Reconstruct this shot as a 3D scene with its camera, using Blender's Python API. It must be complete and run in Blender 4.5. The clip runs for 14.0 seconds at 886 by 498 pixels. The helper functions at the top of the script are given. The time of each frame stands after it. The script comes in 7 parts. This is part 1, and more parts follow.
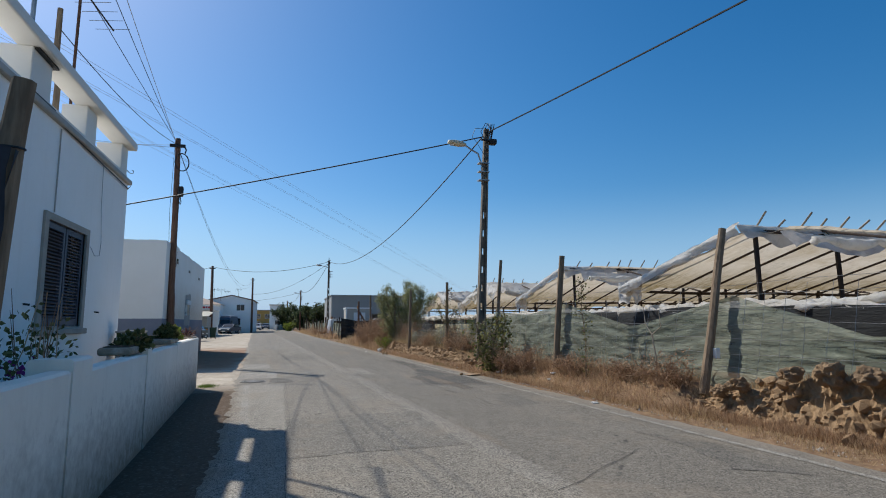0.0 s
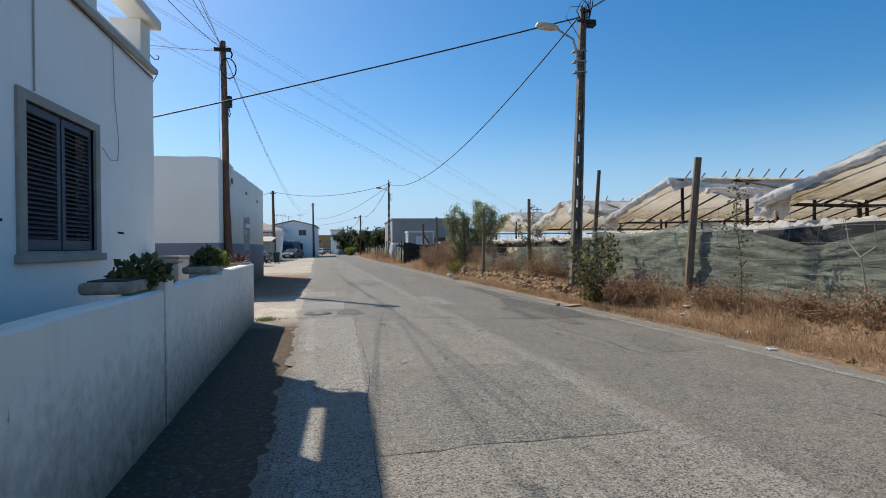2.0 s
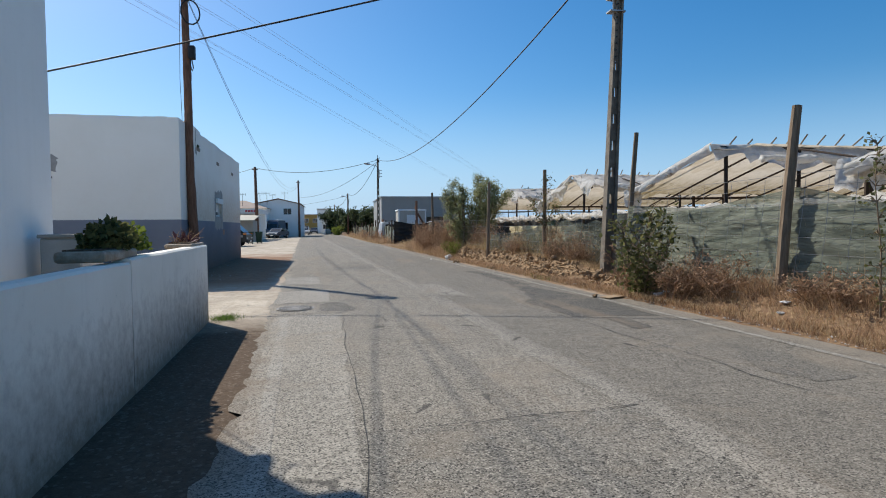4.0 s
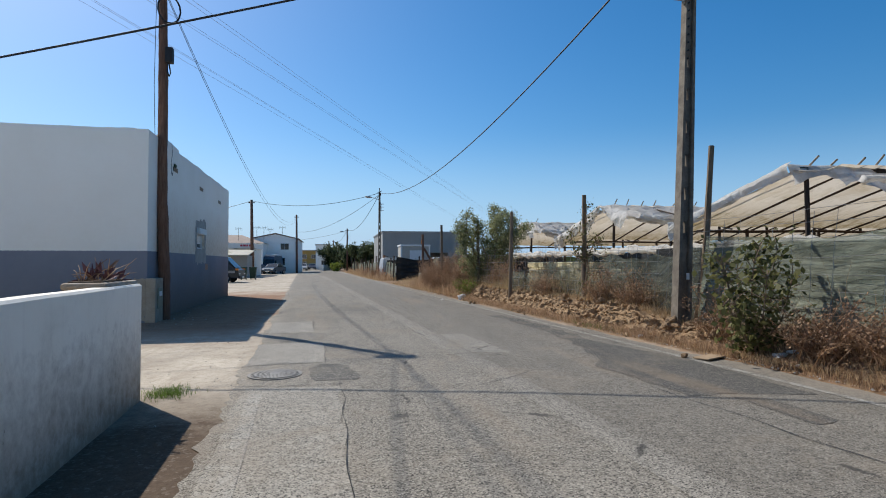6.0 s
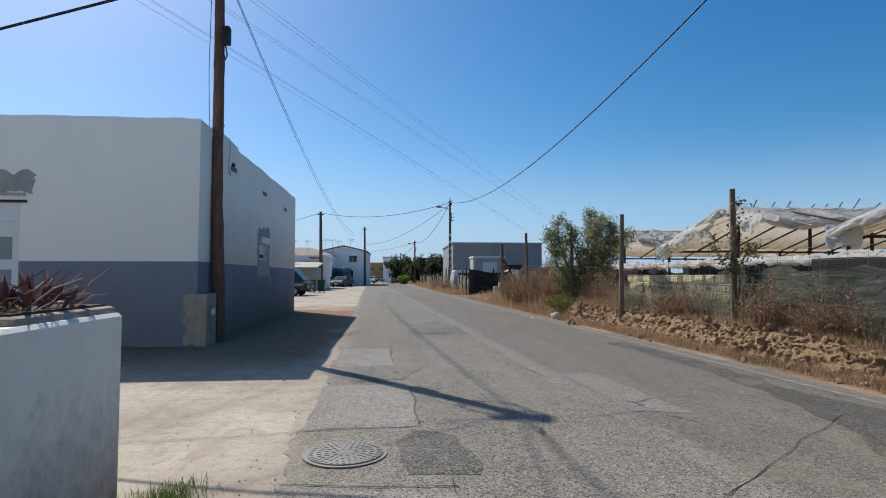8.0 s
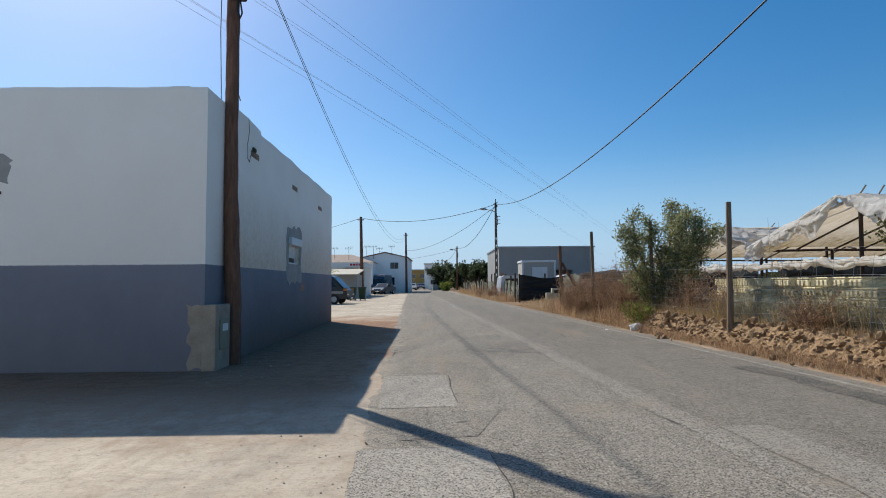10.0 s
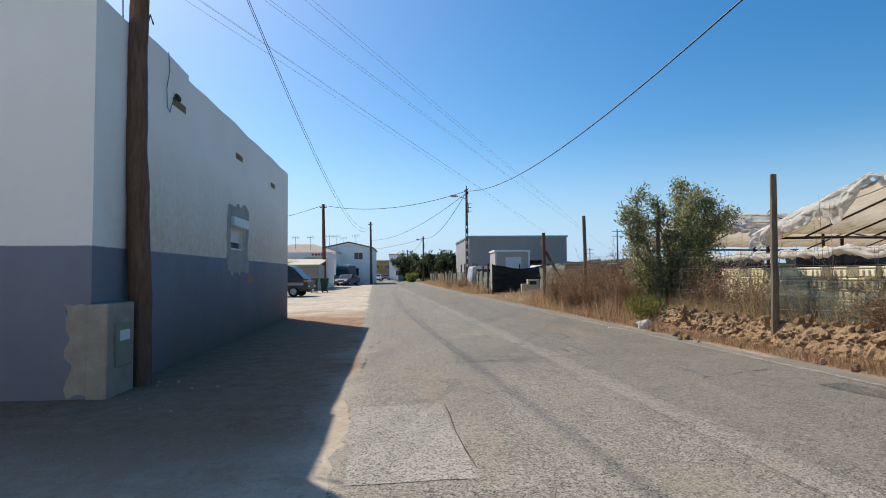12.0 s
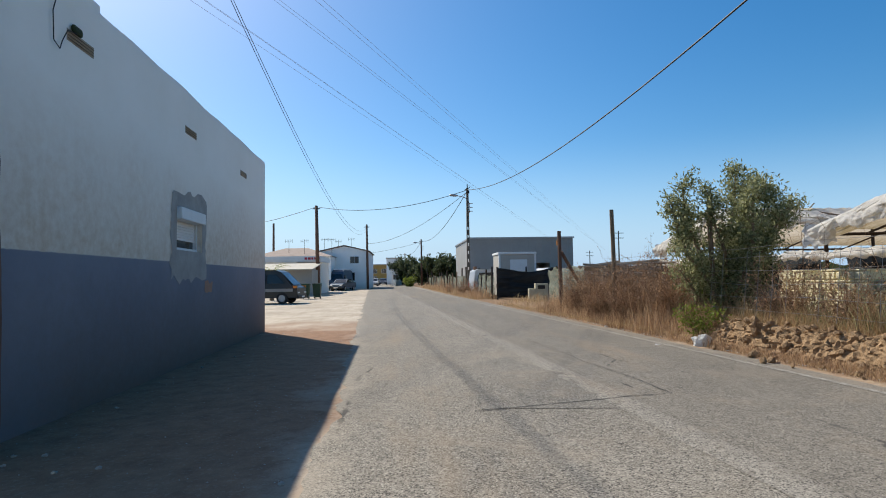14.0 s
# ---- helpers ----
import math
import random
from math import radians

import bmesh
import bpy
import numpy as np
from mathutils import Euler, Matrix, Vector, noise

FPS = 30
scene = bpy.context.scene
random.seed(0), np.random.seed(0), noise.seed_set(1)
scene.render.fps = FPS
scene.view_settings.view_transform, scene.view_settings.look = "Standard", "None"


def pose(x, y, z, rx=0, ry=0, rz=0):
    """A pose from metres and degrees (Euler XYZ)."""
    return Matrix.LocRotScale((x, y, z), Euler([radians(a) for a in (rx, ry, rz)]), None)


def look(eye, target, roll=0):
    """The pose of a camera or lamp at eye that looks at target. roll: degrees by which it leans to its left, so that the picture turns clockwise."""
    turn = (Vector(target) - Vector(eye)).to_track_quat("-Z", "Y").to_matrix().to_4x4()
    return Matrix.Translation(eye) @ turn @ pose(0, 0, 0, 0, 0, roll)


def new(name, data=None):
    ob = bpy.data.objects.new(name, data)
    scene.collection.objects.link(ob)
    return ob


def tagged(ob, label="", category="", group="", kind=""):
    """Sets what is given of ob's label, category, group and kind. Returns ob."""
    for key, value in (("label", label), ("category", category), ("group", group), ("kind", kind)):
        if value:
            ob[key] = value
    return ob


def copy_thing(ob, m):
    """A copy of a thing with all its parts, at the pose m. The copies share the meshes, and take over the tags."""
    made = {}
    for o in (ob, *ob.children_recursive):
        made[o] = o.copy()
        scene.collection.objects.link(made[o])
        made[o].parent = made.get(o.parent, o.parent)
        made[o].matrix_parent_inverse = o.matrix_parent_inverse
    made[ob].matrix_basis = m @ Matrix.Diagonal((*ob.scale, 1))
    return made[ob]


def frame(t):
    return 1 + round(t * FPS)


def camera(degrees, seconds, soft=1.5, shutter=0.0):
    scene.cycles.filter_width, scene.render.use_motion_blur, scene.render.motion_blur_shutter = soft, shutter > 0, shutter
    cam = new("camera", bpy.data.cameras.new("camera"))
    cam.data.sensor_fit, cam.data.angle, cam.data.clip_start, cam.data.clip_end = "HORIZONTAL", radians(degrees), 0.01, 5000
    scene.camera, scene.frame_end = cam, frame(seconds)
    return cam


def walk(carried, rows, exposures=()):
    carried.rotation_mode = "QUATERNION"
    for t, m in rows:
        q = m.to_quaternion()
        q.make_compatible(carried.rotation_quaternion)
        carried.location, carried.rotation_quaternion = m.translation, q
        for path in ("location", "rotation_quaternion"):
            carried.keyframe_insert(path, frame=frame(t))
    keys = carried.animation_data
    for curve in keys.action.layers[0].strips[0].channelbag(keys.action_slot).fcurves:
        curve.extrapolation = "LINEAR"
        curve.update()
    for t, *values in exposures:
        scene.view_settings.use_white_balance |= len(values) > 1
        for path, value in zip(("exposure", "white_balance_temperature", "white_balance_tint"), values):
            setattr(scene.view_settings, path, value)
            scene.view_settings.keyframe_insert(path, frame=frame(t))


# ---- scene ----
cam = camera(76.5, 14.0, soft=1.0)
PATH = [
    (0, (-1.199, -0.626, 1.542), (-0.668, 1.284, 1.801), -0.2),
    (0.5, (-1.16, 0.083, 1.496), (-0.626, 2.002, 1.673), -0.3),
    (1, (-1.233, 0.806, 1.501), (-0.709, 2.731, 1.646), -0.3),
    (1.5, (-1.28, 1.499, 1.518), (-0.787, 3.435, 1.614), -0.3),
    (2, (-1.343, 2.197, 1.502), (-1.003, 4.168, 1.494), -0.6),
    (2.5, (-1.37, 2.876, 1.52), (-1.038, 4.848, 1.521), -0.5),
    (3, (-1.319, 3.595, 1.554), (-0.98, 5.565, 1.483), -0.7),
    (3.2, (-1.328, 3.883, 1.534), (-0.992, 5.853, 1.451), -0.7),
    (5.3, (-1.229, 6.863, 1.407), (-0.751, 8.805, 1.381), -0.2),
    (5.5, (-1.277, 7.168, 1.415), (-0.827, 9.116, 1.414), -0.1),
    (6, (-1.288, 7.906, 1.402), (-0.9, 9.868, 1.454), -0.1),
    (6.5, (-1.364, 8.599, 1.407), (-1.054, 10.573, 1.495), -0.1),
    (7, (-1.433, 9.297, 1.395), (-1.156, 11.275, 1.487), 0.0),
    (7.5, (-1.507, 10.015, 1.421), (-1.303, 12.003, 1.513), -0.1),
    (8, (-1.573, 10.7, 1.417), (-1.413, 12.692, 1.514), 0.0),
    (8.5, (-1.644, 11.425, 1.452), (-1.517, 13.419, 1.551), -0.2),
    (8.7, (-1.688, 11.692, 1.416), (-1.613, 13.686, 1.552), -0.1),
    (10.8, (-1.894, 14.293, 1.341), (-1.88, 16.29, 1.45), -0.5),
    (11, (-1.915, 14.532, 1.324), (-1.866, 16.528, 1.429), -0.5),
    (11.5, (-2.005, 15.185, 1.351), (-1.798, 17.172, 1.436), -0.5),
    (12, (-2.134, 15.884, 1.364), (-1.989, 17.877, 1.453), -0.5),
    (12.5, (-2.226, 16.518, 1.38), (-2.169, 18.514, 1.476), -0.6),
    (13, (-2.236, 17.189, 1.401), (-2.221, 19.187, 1.498), -0.7),
    (13.5, (-2.226, 17.854, 1.407), (-2.191, 19.851, 1.504), -0.7),
    (14, (-2.124, 18.547, 1.398), (-1.97, 20.539, 1.5), -0.9),
]
walk(cam, [(t, look(eye, target, roll)) for t, eye, target, roll in PATH],
     [(0, -0.1, 6250, 10), (1.5, 0.0, 6300, 10), (2.5, 0.12, 6400, 10), (6, 0.0, 6250, 10), (8.5, -0.1, 6300, 10), (11.5, 0.17, 6600, 10), (13.2, 0.25, 6650, 10), (14, 0.2, 6600, 10)])

# ---- world and sun ----
SUN_DIR = Vector((-5.57, 7.6, 9.1)).normalized()
world = bpy.data.worlds.new("sky")
scene.world = world
world.use_nodes = True
wn = world.node_tree
sky = wn.nodes.new("ShaderNodeTexSky")
sky.sky_type = "NISHITA"
sky.sun_disc = False
sky.sun_elevation = math.asin(SUN_DIR.z)
sky.sun_rotation = math.atan2(SUN_DIR.x, SUN_DIR.y)
sky.altitude = 0
sky.air_density = 1.0
sky.dust_density = 0.85
sky.ozone_density = 4.0
wn.nodes["Background"].inputs["Strength"].default_value = 0.117
tone = wn.nodes.new("ShaderNodeHueSaturation")
tone.inputs["Hue"].default_value = 0.496
tone.inputs["Saturation"].default_value = 1.36
wn.links.new(sky.outputs[0], tone.inputs["Color"])
# pale haze low over the land
where = wn.nodes.new("ShaderNodeTexCoord")
split = wn.nodes.new("ShaderNodeSeparateXYZ")
wn.links.new(where.outputs["Generated"], split.inputs[0])
low = wn.nodes.new("ShaderNodeMapRange")
low.interpolation_type = "SMOOTHSTEP"
for socket, value in (("From Min", 0.0), ("From Max", 0.24), ("To Min", 0.8), ("To Max", 0.0)):
    low.inputs[socket].default_value = value
wn.links.new(split.outputs[2], low.inputs["Value"])
haze = wn.nodes.new("ShaderNodeMix")
haze.data_type = "RGBA"
wn.links.new(low.outputs[0], haze.inputs[0])
wn.links.new(tone.outputs[0], haze.inputs[6])
haze.inputs[7].default_value = (3.3, 5.1, 7.3, 1.0)
wn.links.new(haze.outputs[2], wn.nodes["Background"].inputs["Color"])
sun = new("sun", bpy.data.lights.new("sun", "SUN"))
sun.data.energy = 5.0
sun.data.angle = radians(0.5)
sun.data.color = (1.0, 0.94, 0.84)
sun.matrix_world = look(SUN_DIR * 60, (0, 0, 0))


# ---- node helpers ----
class Mat:
    """A small builder round a Principled material; coordinates are the object's own, in metres."""

    def __init__(self, name, rough=0.85, metal=0.0, spec=0.3):
        self.m = bpy.data.materials.new(name)
        self.m.use_nodes = True
        self.t = self.m.node_tree
        self.b = self.t.nodes["Principled BSDF"]
        self.b.inputs["Roughness"].default_value = rough
        self.b.inputs["Metallic"].default_value = metal
        self.b.inputs["Specular IOR Level"].default_value = spec
        self.co = self.t.nodes.new("ShaderNodeTexCoord").outputs["Object"]
        self.h = None

    def node(self, kind, **kw):
        n = self.t.nodes.new(kind)
        for k, v in kw.items():
            n.inputs[k].default_value = v
        return n

    def link(self, a, b):
        self.t.links.new(a, b)

    def scaled(self, sx, sy, sz, rz=0.0):
        n = self.node("ShaderNodeMapping")
        n.inputs["Scale"].default_value = (sx, sy, sz)
        n.inputs["Rotation"].default_value = (0, 0, rz)
        self.link(self.co, n.inputs["Vector"])
        return n.outputs[0]

    def noise(self, scale, detail=4.0, rough=0.6, co=None, dist=0.0):
        n = self.node("ShaderNodeTexNoise", Scale=scale, Detail=detail, Roughness=rough, Distortion=dist)
        self.link(co or self.co, n.inputs["Vector"])
        return n.outputs["Fac"]

    def cells(self, scale, co=None, feature="F1", out="Distance", rnd=1.0):
        n = self.node("ShaderNodeTexVoronoi", Scale=scale)
        n.feature = feature
        n.inputs["Randomness"].default_value = rnd
        self.link(co or self.co, n.inputs["Vector"])
        return n.outputs[out]

    def ramp(self, fac, lo, hi, a=0.0, b=1.0):
        n = self.node("ShaderNodeMapRange")
        n.clamp = True
        for k, v in zip(("From Min", "From Max", "To Min", "To Max"), (lo, hi, a, b)):
            n.inputs[k].default_value = v
        self.link(fac, n.inputs["Value"])
        return n.outputs[0]

    def calc(self, op, a, b=0.0):
        n = self.t.nodes.new("ShaderNodeMath")
        n.operation = op
        for i, v in enumerate((a, b)):
            if isinstance(v, (int, float)):
                n.inputs[i].default_value = v
            else:
                self.link(v, n.inputs[i])
        return n.outputs[0]

    def axis(self, which, co=None):
        n = self.t.nodes.new("ShaderNodeSeparateXYZ")
        self.link(co or self.co, n.inputs[0])
        return n.outputs[which]

    def mix(self, fac, a, b, mode="MIX"):
        n = self.t.nodes.new("ShaderNodeMix")
        n.data_type = "RGBA"
        n.blend_type = mode
        for sock, v in ((n.inputs[0], fac), (n.inputs[6], a), (n.inputs[7], b)):
            if isinstance(v, (int, float)):
                sock.default_value = v
            elif isinstance(v, tuple):
                sock.default_value = (*v, 1.0)
            else:
                self.link(v, sock)
        return n.outputs[2]

    def rand(self):
        return self.t.nodes.new("ShaderNodeObjectInfo").outputs["Random"]

    def island(self):
        return self.t.nodes.new("ShaderNodeNewGeometry").outputs["Random Per Island"]

    def colour(self, c):
        if isinstance(c, tuple):
            self.b.inputs["Base Color"].default_value = (*c, 1.0)
        else:
            self.link(c, self.b.inputs["Base Color"])
        return self

    def bump(self, fac, strength=0.4, dist=0.01):
        n = self.node("ShaderNodeBump", Strength=strength, Distance=dist)
        self.link(fac, n.inputs["Height"])
        if self.h:
            self.link(self.h, n.inputs["Normal"])
        self.h = n.outputs[0]
        self.link(self.h, self.b.inputs["Normal"])
        return self

    def rough(self, fac):
        self.link(fac, self.b.inputs["Roughness"])
        return self

    def see_through(self, fac):
        """Lets part of the light pass straight through, as woven net and thin film do."""
        out = self.t.nodes["Material Output"]
        tr = self.t.nodes.new("ShaderNodeBsdfTransparent")
        mx = self.t.nodes.new("ShaderNodeMixShader")
        if isinstance(fac, float):
            mx.inputs[0].default_value = fac
        else:
            self.link(fac, mx.inputs[0])
        self.link(self.b.outputs[0], mx.inputs[1])
        self.link(tr.outputs[0], mx.inputs[2])
        self.link(mx.outputs[0], out.inputs["Surface"])
        return self

    def glow_through(self, colour, fac):
        """Thin sheet that light shines through from behind."""
        out = self.t.nodes["Material Output"]
        tl = self.node("ShaderNodeBsdfTranslucent")
        if isinstance(colour, tuple):
            tl.inputs["Color"].default_value = (*colour, 1)
        else:
            self.link(colour, tl.inputs["Color"])
        mx = self.t.nodes.new("ShaderNodeMixShader")
        mx.inputs[0].default_value = fac
        self.link(self.b.outputs[0], mx.inputs[1])
        self.link(tl.outputs[0], mx.inputs[2])
        self.link(mx.outputs[0], out.inputs["Surface"])
        return self


def plain(name, a, b, scale=3.0, rough=0.8, bump=0.2, fine=60.0, metal=0.0, spec=0.3, dist=0.004, vary=0.0):
    """Two tones mixed by broad and fine noise, with a fine relief."""
    k = Mat(name, rough, metal, spec)
    n1, n2 = k.noise(scale), k.noise(fine, 3.0)
    c = k.mix(k.ramp(k.calc("ADD", k.calc("MULTIPLY", n1, 0.7), k.calc("MULTIPLY", n2, 0.3)), 0.35, 0.65), a, b)
    if vary:
        c = k.mix(k.ramp(k.rand(), 0, 1, 0, vary), c, tuple(x * 0.35 for x in a), "MIX")
    k.colour(c)
    if bump:
        k.bump(n2, bump, dist)
    return k.m


# ---- mesh helpers ----
def thing(name, label, category, at=(0, 0, 0), rz=0.0, group="", kind=""):
    ob = new(name)
    ob.empty_display_size = 0.2
    ob.matrix_world = pose(*at, 0, 0, rz)
    return tagged(ob, label, category, group, kind)


def mesh_of(name, bm, material, smooth=False):
    me = bpy.data.meshes.new(name)
    bm.to_mesh(me)
    bm.free()
    for m in material if isinstance(material, (list, tuple)) else [material]:
        me.materials.append(m)
    if smooth:
        me.polygons.foreach_set("use_smooth", [True] * len(me.polygons))
    return me


def part(name, bm, material, parent=None, label="", smooth=False):
    ob = new(name, mesh_of(name, bm, material, smooth))
    ob.parent = parent
    return tagged(ob, label)


def solo(name, bm, material, label, category, at=(0, 0, 0), rz=0.0, group="", kind="", smooth=False):
    ob = new(name, mesh_of(name, bm, material, smooth))
    ob.matrix_world = pose(*at, 0, 0, rz)
    return tagged(ob, label, category, group, kind)


def box(bm, lo, hi, bevel=0.0, seg=1):
    """A box between two corners, its edges rounded by bevel."""
    ret = bmesh.ops.create_cube(bm, size=1.0)
    vs = ret["verts"]
    c = [(a + b) / 2 for a, b in zip(lo, hi)]
    s = [abs(b - a) for a, b in zip(lo, hi)]
    for v in vs:
        v.co = Vector((c[0] + v.co.x * s[0], c[1] + v.co.y * s[1], c[2] + v.co.z * s[2]))
    if bevel:
        es = list({e for v in vs for e in v.link_edges})
        bmesh.ops.bevel(bm, geom=es, offset=bevel, segments=seg, affect="EDGES", profile=0.5)
    return bm


def boxed(lo, hi, bevel=0.0, seg=1):
    return box(bmesh.new(), lo, hi, bevel, seg)


def beam(bm, a, b, w, h=None, up=(0, 0, 1)):
    """A straight bar of rectangular section from a to b."""
    a, b, h = Vector(a), Vector(b), h or w
    d = (b - a).normalized()
    s = d.cross(Vector(up))
    s = s.normalized() if s.length > 1e-4 else Vector((1, 0, 0))
    u = s.cross(d)
    vs = [bm.verts.new(p + s * i * w / 2 + u * j * h / 2) for p in (a, b) for i, j in ((-1, -1), (1, -1), (1, 1), (-1, 1))]
    for f in ((3, 2, 1, 0), (4, 5, 6, 7), (0, 1, 5, 4), (1, 2, 6, 5), (2, 3, 7, 6), (3, 0, 4, 7)):
        bm.faces.new([vs[i] for i in f])
    return bm


def tube(bm, pts, radii, n=8, caps=True, wob=0.0):
    """A round limb through the points; radii is one number or one a point."""
    pts = [Vector(p) for p in pts]
    if isinstance(radii, (int, float)):
        radii = [radii] * len(pts)
    rings, side = [], None
    for i, p in enumerate(pts):
        d = (pts[min(i + 1, len(pts) - 1)] - pts[max(i - 1, 0)]).normalized()
        if side is None:
            side = d.orthogonal().normalized()
        side = (side - d * side.dot(d)).normalized()
        up = d.cross(side)
        ring = []
        for k in range(n):
            a = 2 * math.pi * k / n
            r = radii[i] * (1 + (wob * random.uniform(-1, 1) if wob else 0))
            ring.append(bm.verts.new(p + side * math.cos(a) * r + up * math.sin(a) * r))
        rings.append(ring)
    for a, b in zip(rings, rings[1:]):
        for k in range(n):
            bm.faces.new((a[k], a[(k + 1) % n], b[(k + 1) % n], b[k]))
    if caps and n > 2:
        bm.faces.new(rings[0][::-1])
        bm.faces.new(rings[-1])
    return bm


def tubed(pts, radii, n=8, caps=True, wob=0.0):
    return tube(bmesh.new(), pts, radii, n, caps, wob)


def sheet(f, us, vs, bm=None):
    """A grid of faces through f(u, v)."""
    bm = bm or bmesh.new()
    g = [[bm.verts.new(f(u, v)) for v in vs] for u in us]
    for i in range(len(us) - 1):
        for j in range(len(vs) - 1):
            bm.faces.new((g[i][j], g[i + 1][j], g[i + 1][j + 1], g[i][j + 1]))
    return bm


def steps(a, b, n):
    return [a + (b - a) * i / n for i in range(n + 1)]


def wave(x, y, z=0.0):
    return noise.noise(Vector((x, y, z)))


def raw(name, verts, faces, material, smooth=False):
    me = bpy.data.meshes.new(name)
    me.from_pydata(verts, [], faces)
    for m in material if isinstance(material, (list, tuple)) else [material]:
        me.materials.append(m)
    if smooth:
        me.polygons.foreach_set("use_smooth", [True] * len(me.polygons))
    return me


def sag(a, b, drop, n=20):
    """Points of a cable hung between a and b, drop metres below the chord at mid-span."""
    a, b = Vector(a), Vector(b)
    return [a.lerp(b, t) - Vector((0, 0, 4 * drop * t * (1 - t))) for t in steps(0, 1, n)]


# lines of the plan: edges of the road, the boundary wall, the verge and the fence, as x for a y
def road_left(y):
    return -1.55 - 0.05 * y


def road_right(y):
    return 4.72 - 0.052 * y if y < 60 else 1.6 - 0.03 * (y - 60)


def fence_x(y):
    ys, xs = (-6, 8, 12.4, 17.4, 21.4, 25.6, 35.7, 48, 60, 90), (7.2, 6.05, 5.35, 5.3, 5.05, 4.5, 4.2, 3.5, 2.9, 1.6)
    return float(np.interp(y, ys, xs))


def wall_foot(y):
    """x of the rubble wall's face towards the road."""
    return float(np.interp(y, (-2, 4, 6, 9, 14, 20, 26, 30, 34), (6.2, 5.75, 5.6, 5.1, 4.75, 4.4, 4.08, 3.85, 3.7)))


def wall_height(y):
    return float(np.interp(y, (-2, 4.6, 5.6, 6.8, 7.6, 8.6, 14.6, 15.4, 17.5, 18.5, 21.5, 22.2, 29.3, 30, 34), (0.85, 0.85, 0.8, 0.55, 0.3, 0.08, 0.1, 0.3, 0.34, 0.52, 0.52, 0.55, 0.54, 0.1, 0.05)))


def bank(x, y):
    """Height of the ground."""
    rr, fx = road_right(y), fence_x(y)
    z = 0.0
    if x > rr:
        h = wall_height(y) if -2 < y < 32 else 0.0
        top = float(np.interp(y, (-10, 8, 14, 20, 30, 40, 46, 52, 56, 64, 100), (0.6, 0.5, 0.42, 0.42, 0.45, 0.35, 0.2, 0.0, 0.0, 0.2, 0.2)))
        if h > 0.2:
            f = wall_foot(y)
            t = min(1.0, max(0.0, (x - f - 0.25) / 0.3))
            z = 0.05 * min(1.0, max(0.0, (x - rr) / 0.6)) + t * (h * 0.8 - 0.05)
        else:
            t = min(1.0, max(0.0, (x - rr - 0.35) / max(0.3, fx - rr - 0.45)))
            z = t * t * (3 - 2 * t) * top
        z += 0.03 * wave(x * 2.1, y * 2.1) * min(1.0, (x - rr) * 2)
        if x > fx + 2:
            z -= min(0.5, (x - fx - 2) * 0.15) * (top / 0.5)
    elif x < road_left(y):
        z = 0.015 * wave(x * 0.9, y * 0.9, 3.0) * min(1.0, (road_left(y) - x))
    return z

